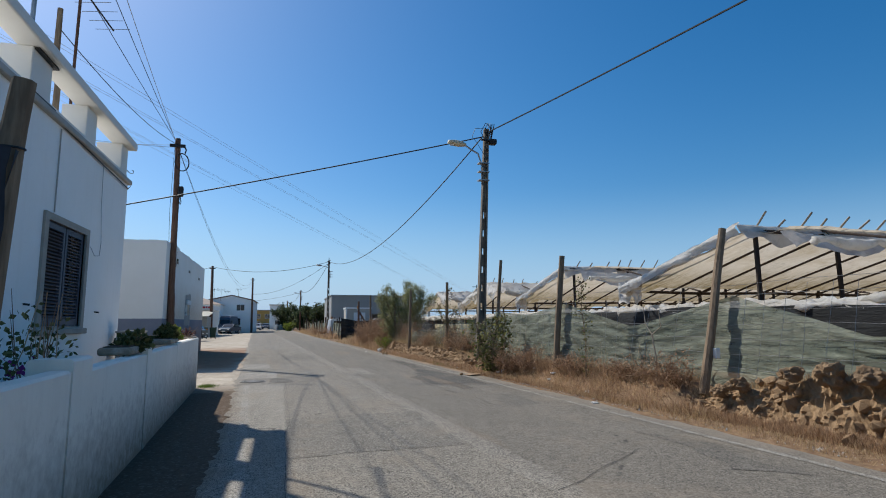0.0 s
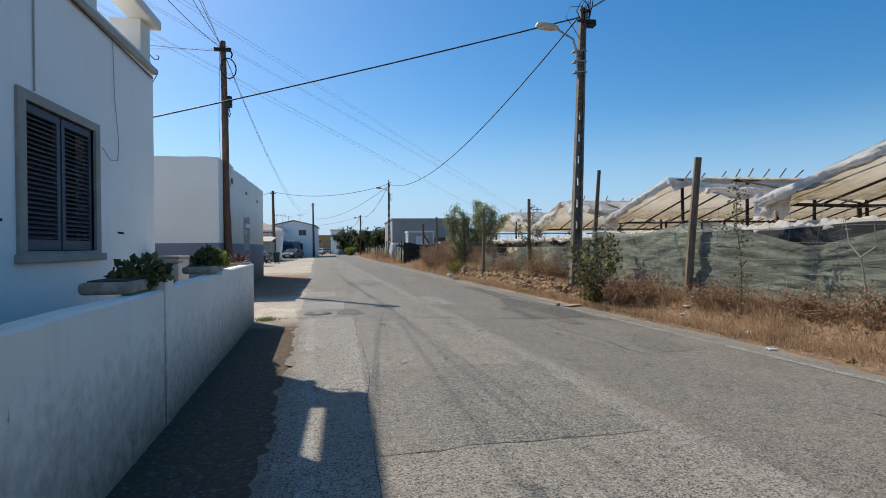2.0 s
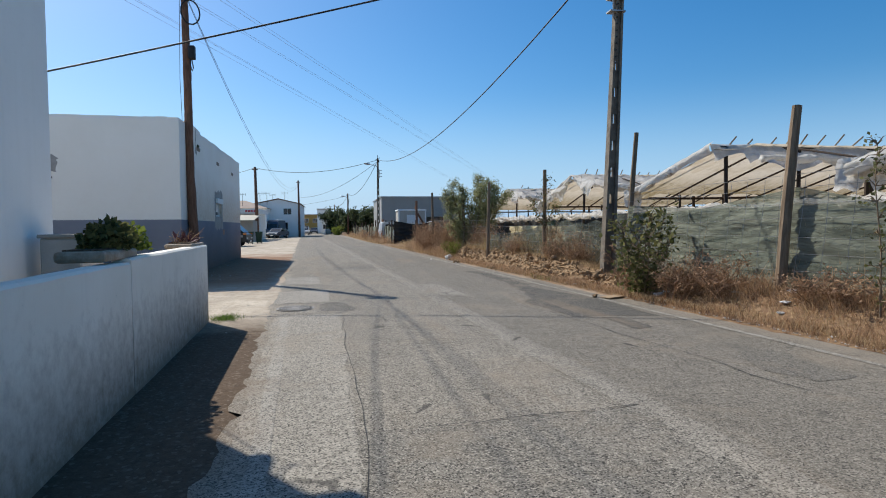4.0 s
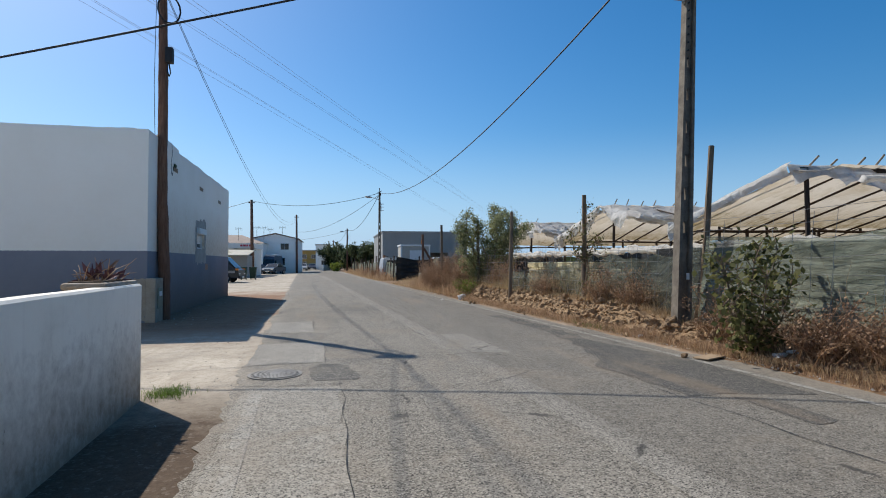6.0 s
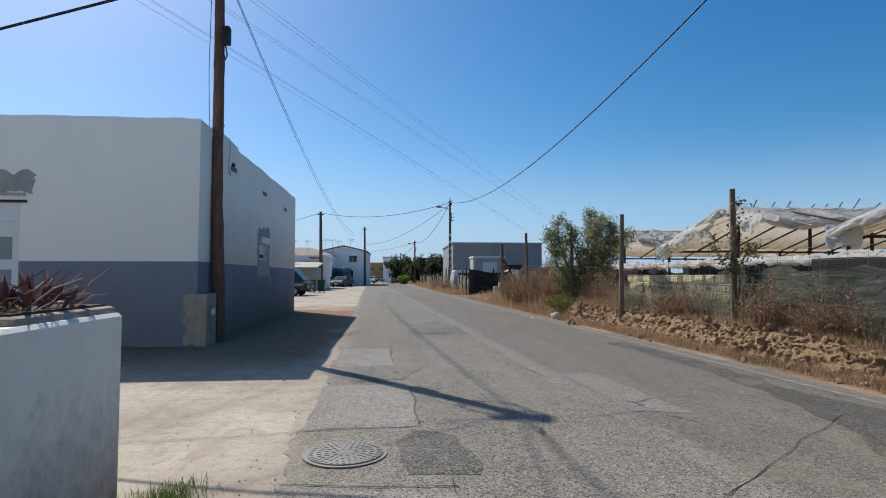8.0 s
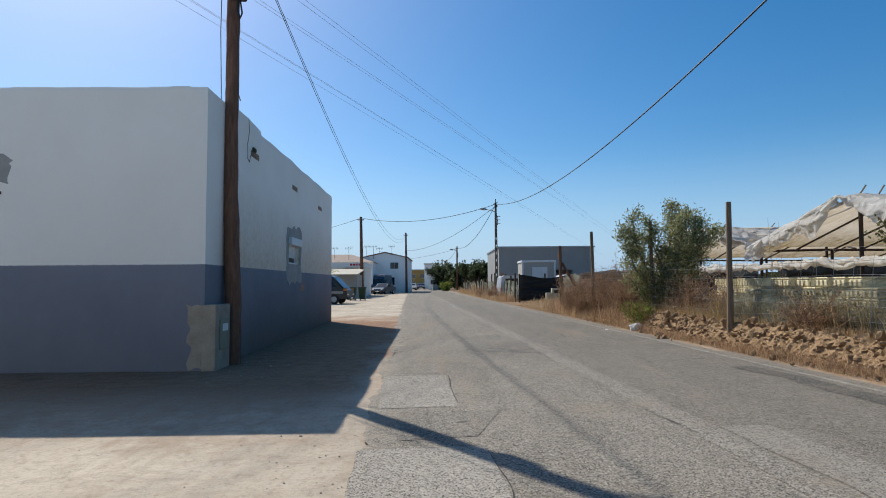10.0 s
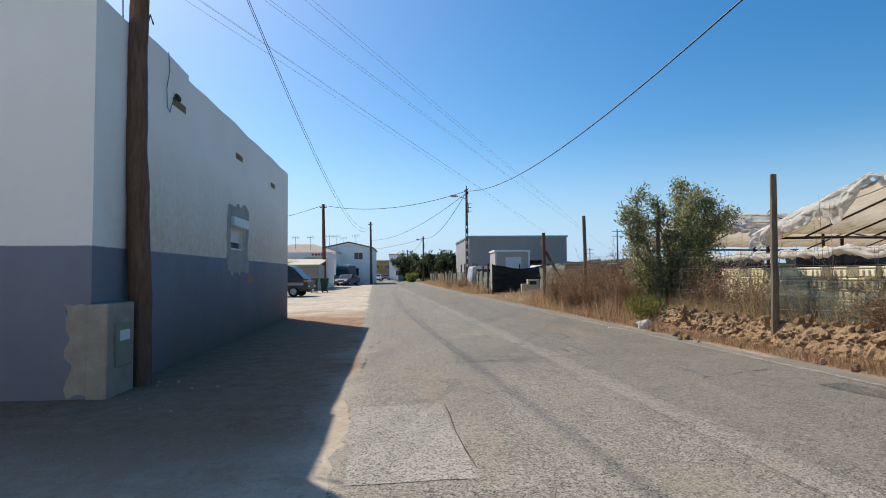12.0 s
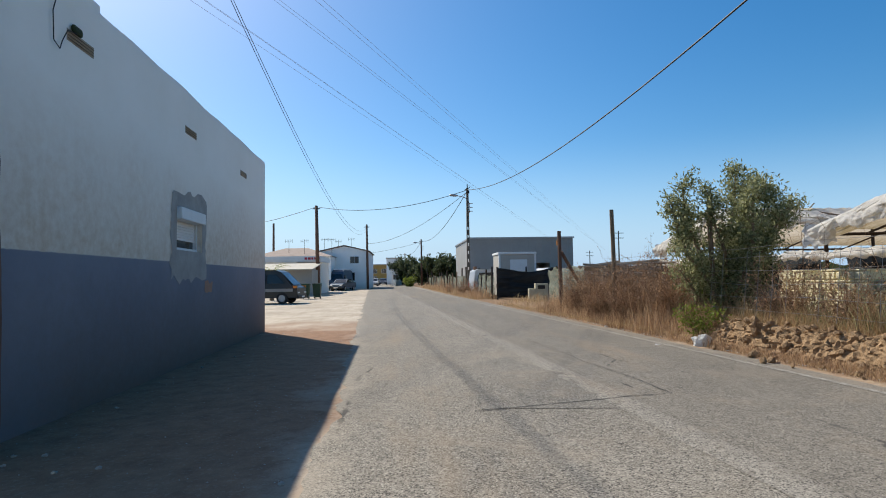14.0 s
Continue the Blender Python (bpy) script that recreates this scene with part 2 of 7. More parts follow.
# ---- materials ----
def asphalt_mat(name, dark=(0.114, 0.1, 0.079), light=(0.222, 0.197, 0.158), worn=True, paint=False):
    """Rolled chippings in bitumen: pale stones, dark pits, worn lanes, dust blown in from both sides."""
    k = Mat(name, 0.88, 0, 0.3)
    along = k.scaled(1.0, 0.06, 1.0, radians(-2.8))
    grit, fine = k.axis(0, k.cells(105.0, out="Color")), k.noise(210.0, 2.0)
    coarse = k.axis(1, k.cells(55.0, out="Color"))
    broad, mid = k.noise(0.35, 5.0), k.noise(2.6, 5.0, 0.65)
    track = k.noise(1.6, 3.0, 0.5, along)
    g = k.calc("ADD", k.calc("MULTIPLY", grit, 0.5), k.calc("ADD", k.calc("MULTIPLY", fine, 0.3), k.calc("MULTIPLY", coarse, 0.2)))
    f = k.calc("ADD", k.calc("MULTIPLY", broad, 0.38), k.calc("ADD", k.calc("MULTIPLY", mid, 0.3), k.calc("MULTIPLY", track, 0.32)))
    tone = k.mix(k.ramp(f, 0.39, 0.61), dark, light)
    c = k.mix(k.ramp(g, 0.3, 0.8, 0.0, 0.75), tone, tuple(min(1, v * 1.85) for v in light))
    c = k.mix(k.ramp(k.calc("ADD", grit, k.calc("MULTIPLY", fine, 0.5)), 0.52, 0.36, 0.0, 0.9), c, tuple(v * 0.2 for v in dark))
    c = k.mix(k.ramp(grit, 0.82, 0.93, 0.0, 0.7), c, (0.46, 0.415, 0.34))
    # the field-side lane was laid later and is darker
    lane = k.calc("ADD", k.axis(0), k.calc("ADD", k.calc("MULTIPLY", k.axis(1), 0.052), k.calc("MULTIPLY", mid, 0.5)))
    c = k.mix(k.ramp(lane, 1.75, 2.0, 0.0, 0.3), c, tuple(v * 0.75 for v in dark))
    clot = k.noise(17.0, 5.0, 0.75)
    c = k.mix(k.ramp(clot, 0.5, 0.64, 0.0, 0.3 if worn else 0.12), c, tuple(v * 0.45 for v in dark))
    c = k.mix(k.ramp(clot, 0.46, 0.36, 0.0, 0.22 if worn else 0.1), c, tuple(min(1, v * 1.6) for v in light))
    # stretches where the bitumen has been rubbed bare
    bare = k.ramp(k.noise(0.9, 6.0, 0.75, k.scaled(1.0, 0.4, 1.0)), 0.54, 0.7, 0.0, 0.3)
    c = k.mix(k.calc("MULTIPLY", bare, k.ramp(coarse, 0.3, 0.7)), c, tuple(v * 0.5 for v in dark))
    if worn:
        dust = k.ramp(k.noise(0.8, 5.0, 0.7, None, 0.6), 0.52, 0.72, 0.0, 0.5)
        c = k.mix(dust, c, (0.275, 0.222, 0.16))
        line = k.cells(0.55, k.scaled(1, 0.55, 1), "DISTANCE_TO_EDGE")
        wob = k.noise(3.2, 5.0, 0.7)
        crack = k.ramp(k.calc("ADD", line, k.calc("MULTIPLY", k.calc("SUBTRACT", wob, 0.5), 0.09)), 0.0, 0.007, 1.0, 0.0)
        crack = k.calc("MULTIPLY", crack, k.ramp(k.noise(0.5, 2.0), 0.55, 0.62))
        # close net of small cracks where the surface is breaking up
        small = k.cells(3.6, k.scaled(1, 0.7, 1), "DISTANCE_TO_EDGE")
        small = k.ramp(k.calc("ADD", small, k.calc("MULTIPLY", k.calc("SUBTRACT", wob, 0.5), 0.12)), 0.0, 0.035, 1.0, 0.0)
        small = k.calc("MULTIPLY", small, k.ramp(k.noise(0.42, 3.0, 0.6, k.scaled(1, 0.5, 1)), 0.6, 0.7))
        crack = k.calc("MAXIMUM", crack, small)
        c = k.mix(k.calc("MULTIPLY", crack, 0.75), c, (0.03, 0.028, 0.025))
        k.bump(crack, -0.5, 0.01)
        side = k.calc("ADD", k.axis(0), k.calc("MULTIPLY", k.axis(1), 0.05))
        drift = k.calc("ADD", side, k.calc("MULTIPLY", k.noise(1.4, 6.0, 0.75), 1.7))
        blown = k.mix(k.ramp(k.calc("ADD", k.axis(1), k.calc("MULTIPLY", mid, 2.0)), 12.5, 15.5), (0.2, 0.15, 0.105), (0.4, 0.34, 0.26))
        c = k.mix(k.ramp(drift, -1.2, -0.5, 0.85, 0.0), c, blown)
        wheel = k.noise(0.8, 5.0, 0.6, k.scaled(1.0, 0.14, 1.0, radians(-2.8)))
        c = k.mix(k.ramp(wheel, 0.56, 0.72, 0.0, 0.5), c, (0.29, 0.215, 0.14))
        c = k.mix(k.ramp(drift, 5.35, 5.95, 0.0, 0.7), c, (0.265, 0.225, 0.175))
    if paint:
        keep = k.ramp(k.calc("ADD", k.calc("MULTIPLY", g, 0.5), k.calc("MULTIPLY", k.noise(5.0, 5.0, 0.7), 0.8)), 0.52, 0.84, 0.05, 0.55)
        c = k.mix(keep, c, (0.55, 0.52, 0.46))
    k.colour(c)
    k.bump(grit, 0.75, 0.007)
    return k.m


asphalt = asphalt_mat("asphalt")
asphalt_new = asphalt_mat("asphalt_patch", (0.06, 0.055, 0.047), (0.118, 0.108, 0.091), True)
asphalt_mid = asphalt_mat("asphalt_patch_old", (0.09, 0.081, 0.066), (0.182, 0.164, 0.134), True)
asphalt_pale = asphalt_mat("asphalt_patch_pale", (0.172, 0.154, 0.126), (0.275, 0.249, 0.206), True)
asphalt_square = asphalt_mat("asphalt_patch_smooth", (0.185, 0.166, 0.138), (0.28, 0.254, 0.212), False)
seam_grey = asphalt_mat("seam_asphalt", (0.142, 0.127, 0.103), (0.246, 0.221, 0.181), True)
worn_band = asphalt_mat("worn_band", (0.2, 0.183, 0.155), (0.3, 0.277, 0.237), True)
road_paint = asphalt_mat("worn_paint", paint=True, worn=False)


def dirt_mat():
    k = Mat("dry_dirt", 0.95, 0, 0.15)
    a, b, c3 = k.noise(0.5, 5.0), k.noise(4.0, 6.0, 0.7), k.noise(60.0, 3.0)
    c = k.mix(k.ramp(a, 0.35, 0.65), (0.43, 0.365, 0.28), (0.6, 0.525, 0.415))
    c = k.mix(k.ramp(b, 0.45, 0.75, 0.0, 0.55), c, (0.3, 0.24, 0.175))
    c = k.mix(k.ramp(k.noise(28.0, 4.0, 0.8), 0.52, 0.68, 0.0, 0.45), c, (0.24, 0.195, 0.145))
    c = k.mix(k.ramp(k.noise(1.7, 6.0, 0.75, None, 0.7), 0.48, 0.7, 0.0, 0.5), c, (0.24, 0.185, 0.135))
    c = k.mix(k.ramp(k.noise(11.0, 5.0, 0.8), 0.52, 0.7, 0.0, 0.5), c, (0.17, 0.13, 0.09))
    ruts = k.noise(3.0, 4.0, 0.6, k.scaled(1.0, 0.12, 1.0, radians(-8)))
    c = k.mix(k.ramp(ruts, 0.52, 0.7, 0.0, 0.45), c, (0.29, 0.225, 0.16))
    # trodden brown earth before the storage building, darkened in colour where its shadow lies
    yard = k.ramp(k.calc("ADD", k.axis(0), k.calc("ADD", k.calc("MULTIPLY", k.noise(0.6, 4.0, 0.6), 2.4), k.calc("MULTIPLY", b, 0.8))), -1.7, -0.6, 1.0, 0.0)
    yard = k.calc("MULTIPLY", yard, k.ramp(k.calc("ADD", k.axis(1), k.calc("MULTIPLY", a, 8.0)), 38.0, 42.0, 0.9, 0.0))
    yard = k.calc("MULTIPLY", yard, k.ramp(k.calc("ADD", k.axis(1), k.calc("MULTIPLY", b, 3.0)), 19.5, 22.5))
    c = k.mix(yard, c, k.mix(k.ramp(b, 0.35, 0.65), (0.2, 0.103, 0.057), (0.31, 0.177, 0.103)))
    # brown garden soil and dead leaves along the foot of the boundary wall
    soil = k.mix(k.ramp(k.noise(14.0, 5.0, 0.75), 0.35, 0.75), (0.085, 0.058, 0.038), (0.15, 0.105, 0.07))
    c = k.mix(k.ramp(k.calc("ADD", k.axis(1), k.calc("MULTIPLY", b, 2.0)), 14.0, 15.6, 1.0, 0.0), c, soil)
    stone = k.cells(42.0, out="Color")
    c = k.mix(k.ramp(k.axis(0, stone), 0.82, 0.97, 0.0, 0.2), c, (0.40, 0.345, 0.275))
    # reddish soil and straw on the field side of the road
    side = k.calc("ADD", k.axis(0), k.calc("MULTIPLY", k.axis(1), 0.05))
    red = k.mix(k.ramp(b, 0.35, 0.7), (0.155, 0.09, 0.052), (0.265, 0.17, 0.10))
    straw = k.noise(22.0, 4.0, 0.7, k.scaled(1, 0.35, 1, 0.5))
    red = k.mix(k.ramp(straw, 0.48, 0.64, 0.0, 0.75), red, (0.33, 0.235, 0.13))
    c = k.mix(k.ramp(k.calc("ADD", side, k.calc("MULTIPLY", b, 0.5)), 4.9, 5.3), c, red)
    k.colour(c)
    k.bump(k.calc("ADD", k.calc("MULTIPLY", b, 0.6), k.calc("MULTIPLY", c3, 0.3)), 0.7, 0.03)
    k.bump(k.axis(0, stone), 0.35, 0.008)
    return k.m


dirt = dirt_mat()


def plaster_mat(name, a, b, stain=(0.32, 0.27, 0.2), amount=0.5, low=0.9, streak=True, runs=0.25, scuffed=False):
    """Painted render; dirt splashed up from the ground and thin runs below the coping."""
    k = Mat(name, 0.85, 0, 0.25)
    n1, n2, n3 = k.noise(1.1, 5.0, 0.6), k.noise(9.0, 5.0, 0.7), k.noise(120.0, 2.0)
    c = k.mix(k.ramp(n1, 0.35, 0.65), a, b)
    c = k.mix(k.ramp(n2, 0.58, 0.75, 0.0, 0.18), c, tuple(v * 0.72 for v in a))
    z = k.axis(2)
    edge = k.calc("ADD", z, k.calc("MULTIPLY", k.calc("SUBTRACT", n2, 0.5), 0.9))
    foot = k.calc("MULTIPLY", k.ramp(edge, 0.0, low, 1.0, 0.0), amount)
    c = k.mix(foot, c, stain)
    if streak:
        run = k.noise(7.0, 4.0, 0.6, k.scaled(1, 1, 0.05))
        c = k.mix(k.ramp(run, 0.52, 0.74, 0.0, runs), c, stain)
    if scuffed:
        blot = k.noise(1.7, 6.0, 0.75, k.scaled(1, 1, 0.7), 0.5)
        c = k.mix(k.calc("MULTIPLY", k.ramp(blot, 0.54, 0.7, 0.0, 0.45), k.ramp(edge, 0.25, 1.15, 1.0, 0.12)), c, (0.3, 0.22, 0.14))
        scuff = k.noise(11.0, 5.0, 0.7, k.scaled(1, 1, 0.35))
        c = k.mix(k.ramp(scuff, 0.68, 0.74, 0.0, 0.65), c, (0.13, 0.1, 0.075))
    k.colour(c)
    k.bump(n2, 0.12, 0.02)
    k.bump(n3, 0.18, 0.004)
    return k.m


plaster = plaster_mat("white_render", (0.93, 0.91, 0.87), (0.9, 0.88, 0.83), amount=0.4, runs=0.05)
plaster_wall = plaster_mat("white_wall_render", (0.95, 0.885, 0.775), (0.9, 0.83, 0.71), (0.25, 0.18, 0.115), amount=0.9, low=0.85, runs=0.08, scuffed=True)
plaster_clean = plaster_mat("cream_render", (0.80, 0.775, 0.71), (0.76, 0.73, 0.66), amount=0.1, streak=False)
concrete = plain("concrete", (0.25, 0.212, 0.165), (0.11, 0.09, 0.069), 4.5, 0.9, 0.7, 45, dist=0.008)
concrete_pale = plain("pale_concrete", (0.50, 0.475, 0.43), (0.38, 0.36, 0.32), 3.0, 0.9, 0.35, 70)
stone_trim = plain("limestone", (0.40, 0.365, 0.31), (0.31, 0.28, 0.24), 4.0, 0.8, 0.3, 90)
dark_metal = plain("dark_metal", (0.05, 0.05, 0.05), (0.035, 0.034, 0.034), 8, 0.6, 0.1, 80, 0.6)
galvanised = plain("galvanised", (0.42, 0.43, 0.43), (0.33, 0.33, 0.33), 6, 0.5, 0.1, 90, 0.7)
black_rubber = plain("cable_black", (0.02, 0.02, 0.02), (0.03, 0.03, 0.03), 5, 0.6, 0.0)
steel_wire = plain("wire_grey", (0.3, 0.3, 0.3), (0.4, 0.39, 0.37), 5, 0.5, 0.0, metal=0.3)
shutter_blue = plain("shutter_paint", (0.075, 0.085, 0.115), (0.06, 0.068, 0.09), 5, 0.55, 0.1)
white_paint = plain("white_paint", (0.78, 0.78, 0.76), (0.72, 0.72, 0.70), 4, 0.5, 0.05)


def wood_mat(name, a, b, ring=0.12):
    k = Mat(name, 0.85, 0, 0.2)
    g = k.noise(26.0, 5.0, 0.6, k.scaled(1, 1, ring))
    n = k.noise(1.7, 4.0)
    c = k.mix(k.ramp(g, 0.35, 0.65), a, b)
    c = k.mix(k.ramp(n, 0.5, 0.7, 0, 0.5), c, tuple(v * 0.55 for v in a))
    k.colour(c)
    k.bump(g, 0.5, 0.01)
    return k.m


wood_pole = wood_mat("pole_wood", (0.215, 0.12, 0.078), (0.125, 0.066, 0.044))
wood_grey = wood_mat("grey_wood", (0.28, 0.205, 0.135), (0.17, 0.118, 0.075))
wood_dark = wood_mat("dark_wood", (0.075, 0.055, 0.042), (0.045, 0.033, 0.026))
wood_pale = wood_mat("pale_wood", (0.40, 0.34, 0.26), (0.28, 0.23, 0.17))


def film_mat(name, a, b, fac, aged=False):
    k = Mat(name, 0.5, 0, 0.35)
    n, m2 = k.noise(1.2, 5.0, 0.65, None, 0.8), k.noise(8.0, 4.0, 0.6, k.scaled(1, 0.3, 1))
    crease = k.noise(3.4, 6.0, 0.7, k.scaled(1, 0.6, 0.8, 0.4), 1.8)
    c = k.mix(k.ramp(n, 0.4, 0.68), a, b)
    c = k.mix(k.ramp(m2, 0.55, 0.72, 0, 0.35), c, tuple(v * 0.6 for v in b))
    c = k.mix(k.ramp(crease, 0.44, 0.34, 0, 0.3), c, (0.42, 0.35, 0.26))
    if aged:
        low = k.ramp(k.calc("ADD", k.axis(2), k.calc("MULTIPLY", n, 0.9)), 3.05, 3.5, 1.0, 0.0)
        c = k.mix(k.calc("MULTIPLY", low, k.ramp(m2, 0.3, 0.6, 0.35, 0.95)), c, (0.22, 0.16, 0.065))
    k.colour(c)
    k.bump(m2, 0.5, 0.05)
    k.bump(crease, 0.9, 0.12)
    k.glow_through(c, fac)
    return k.m


film_white = film_mat("plastic_film", (0.88, 0.85, 0.79), (0.76, 0.71, 0.63), 0.5)
film_beige = film_mat("aged_plastic_film", (0.66, 0.585, 0.47), (0.52, 0.43, 0.30), 0.55, True)


def net_mat(name, a, b, see):
    k = Mat(name, 0.8, 0, 0.2)
    n = k.noise(1.4, 5.0, 0.65, k.scaled(0.4, 0.4, 2.2), 0.5)
    w = k.noise(5.0, 4.0, 0.6, k.scaled(0.6, 0.6, 3))
    crease = k.noise(3.6, 6.0, 0.75, k.scaled(0.4, 0.4, 2.2, 0.3), 1.6)
    c = k.mix(k.ramp(n, 0.36, 0.66), a, b)
    c = k.mix(k.ramp(crease, 0.54, 0.66, 0.0, 0.6), c, tuple(v * 1.35 for v in b))
    k.colour(k.mix(k.ramp(crease, 0.45, 0.36, 0.0, 0.6), c, tuple(v * 0.55 for v in a)))
    k.bump(w, 0.6, 0.04)
    k.bump(crease, 0.8, 0.06)
    k.see_through(k.ramp(w, 0.3, 0.72, see * 0.5, see * 1.35))
    return k.m


net_green = net_mat("shade_net", (0.125, 0.145, 0.105), (0.29, 0.3, 0.225), 0.3)
net_torn = net_mat("torn_shade_net", (0.03, 0.04, 0.03), (0.15, 0.16, 0.12), 0.4)
net_black = net_mat("black_net", (0.012, 0.013, 0.014), (0.028, 0.03, 0.03), 0.02)


def leaf_mat(name, a, b, dead=None, glow=0.42):
    k = Mat(name, 0.6, 0, 0.18)
    r = k.island()
    c = k.mix(k.ramp(r, 0.1, 0.9), a, b)
    if dead:
        c = k.mix(k.ramp(k.noise(1.3, 3.0), 0.5, 0.7, 0, 0.9), c, dead)
    k.colour(c)
    k.glow_through(c, glow)
    return k.m


leaf_fig = leaf_mat("broad_leaf", (0.062, 0.07, 0.024), (0.21, 0.2, 0.075))
leaf_olive = leaf_mat("olive_leaf", (0.14, 0.152, 0.064), (0.4, 0.4, 0.21), glow=0.5)
leaf_far = leaf_mat("far_leaf", (0.04, 0.055, 0.025), (0.09, 0.11, 0.05))
leaf_lime = leaf_mat("lime_leaf", (0.11, 0.145, 0.022), (0.22, 0.26, 0.05))
straw = leaf_mat("dry_grass", (0.29, 0.19, 0.1), (0.58, 0.43, 0.25))
twig = leaf_mat("dry_twig", (0.23, 0.138, 0.083), (0.56, 0.385, 0.235), glow=0.5)
dead_leaf = leaf_mat("dead_leaf", (0.19, 0.11, 0.064), (0.46, 0.295, 0.175), glow=0.5)
grass_green = leaf_mat("green_grass", (0.08, 0.13, 0.025), (0.16, 0.23, 0.05))


def rock_mat(name, a, b, d):
    k = Mat(name, 0.92, 0, 0.2)
    n, n2, n3 = k.noise(6.0, 6.0, 0.75), k.noise(19.0, 6.0, 0.8), k.noise(70.0, 4.0, 0.7)
    c = k.mix(k.ramp(n, 0.35, 0.65), a, b)
    c = k.mix(k.ramp(k.rand(), 0.0, 1.0, 0.0, 0.65), c, d)
    c = k.mix(k.ramp(n2, 0.54, 0.74, 0.0, 0.4), c, tuple(v * 0.6 for v in d))
    c = k.mix(k.ramp(n3, 0.55, 0.75, 0.0, 0.5), c, tuple(min(1, v * 1.3) for v in b))
    k.colour(c)
    k.bump(n2, 0.8, 0.035)
    k.bump(n3, 0.6, 0.015)
    return k.m


rock = rock_mat("rubble_stone", (0.315, 0.208, 0.115), (0.426, 0.299, 0.172), (0.238, 0.147, 0.081))
earth_bank = rock_mat("packed_red_earth", (0.299, 0.191, 0.102), (0.402, 0.273, 0.154), (0.221, 0.139, 0.073))
rock_top = rock_mat("pale_boulder", (0.333, 0.226, 0.131), (0.434, 0.311, 0.188), (0.256, 0.161, 0.089))


def glass_mat():
    k = Mat("dark_glass", 0.08, 0, 0.6)
    k.colour((0.015, 0.018, 0.02))
    return k.m


glass = glass_mat()

# ---- ground and road ----
def ground_lines(a, b, fine_a, fine_b, step):
    left, right = [], []
    d, p = step, fine_a
    while p > a:
        d *= 1.5
        p -= d
        left.append(max(p, a))
    d, p = step, fine_b
    while p < b:
        d *= 1.5
        p += d
        right.append(min(p, b))
    n = int((fine_b - fine_a) / step)
    return left[::-1] + steps(fine_a, fine_b, n) + right


gx = ground_lines(-1800, 1800, -9, 9, 0.22)
gy = ground_lines(-1200, 2600, -5, 62, 0.42)


def ground_point(x, y):
    z = bank(x, y)
    if road_left(y) + 0.12 < x < road_right(y) + 0.2:
        z = -0.05
    return (x, y, z)


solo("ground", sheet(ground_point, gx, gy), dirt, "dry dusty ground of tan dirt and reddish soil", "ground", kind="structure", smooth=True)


def road_point(u, y):
    l = road_left(y) - 0.08 + 0.13 * wave(1.7, y * 0.8) + 0.06 * wave(9, y * 2.6) + 0.07 * wave(4, y * 7) + 0.05 * wave(2, y * 15)
    r = road_right(y) + 0.5 + 0.14 * wave(5.1, y * 0.7) + 0.05 * wave(3, y * 4.1)
    x = l + (r - l) * u
    crown = 0.03 * (1 - (2 * u - 1) ** 2)
    return (x, y, 0.006 + crown + 0.006 * wave(x * 1.3, y * 1.3))


def road_z(x, y):
    l, r = road_left(y) - 0.08, road_right(y) + 0.5
    u = min(1, max(0, (x - l) / (r - l)))
    return 0.006 + 0.03 * (1 - (2 * u - 1) ** 2) + 0.006 * wave(x * 1.3, y * 1.3)


road = solo("road", sheet(road_point, steps(0, 1, 52), steps(-30, -4, 30) + steps(-3.9, 32, 300) + steps(32.3, 60, 70) + steps(61, 220, 50)), asphalt,
            "worn grey asphalt road with patches and cracks", "road", kind="structure", smooth=True)


def patch(outline, material, name="patch", rise=0.004, label="", rag=0.04):
    """A repair laid on the road, its outline ragged."""
    pts = []
    for (x0, y0), (x1, y1) in zip(outline, outline[1:] + outline[:1]):
        n = max(2, int(math.hypot(x1 - x0, y1 - y0) / 0.22))
        for i in range(n):
            x, y = x0 + (x1 - x0) * i / n, y0 + (y1 - y0) * i / n
            pts.append((x + rag * wave(x * 1.9, y * 1.9, 1) + 0.03 * wave(x * 7, y * 7, 1), y + rag * wave(x * 1.9, y * 1.9, 7) + 0.03 * wave(x * 7, y * 7, 7)))
    bm = bmesh.new()
    f = bm.faces.new([bm.verts.new((x, y, 0)) for x, y in pts])
    bmesh.ops.triangulate(bm, faces=[f])
    for _ in range(4):
        long = [e for e in bm.edges if e.calc_length() > 0.5]
        if not long:
            break
        bmesh.ops.subdivide_edges(bm, edges=long, cuts=1)
        bmesh.ops.triangulate(bm, faces=bm.faces[:])
    for v in bm.verts:
        v.co.z = road_z(v.co.x, v.co.y) + rise
    bmesh.ops.recalc_face_normals(bm, faces=bm.faces[:])
    if bm.faces[:][0].normal.z < 0:
        bmesh.ops.reverse_faces(bm, faces=bm.faces[:])
    return part(name, bm, material, road, label, smooth=True)


def strip(name, xa, width, y0, y1, material, rise=0.005, label=""):
    n = int((y1 - y0) / 0.5)
    f = lambda u, y: (xa(y) + (u - 0.5) * width * (1 + 0.3 * wave(y * 1.1, 4)), y, road_z(xa(y) + (u - 0.5) * width, y) + rise)
    return part(name, sheet(f, (0, 0.5, 1), steps(y0, y1, n)), material, road, label, smooth=True)


# ---- the near house with its open roof parapet ----
HX, HY0, HY1 = -4.5, -4.0, 12.3
house = thing("house", "white rendered house with an open roof parapet and dark louvred shutters", "house", (HX, HY1, 0))


def at_house(x, y, z):
    return (x - HX, y - HY1, z)


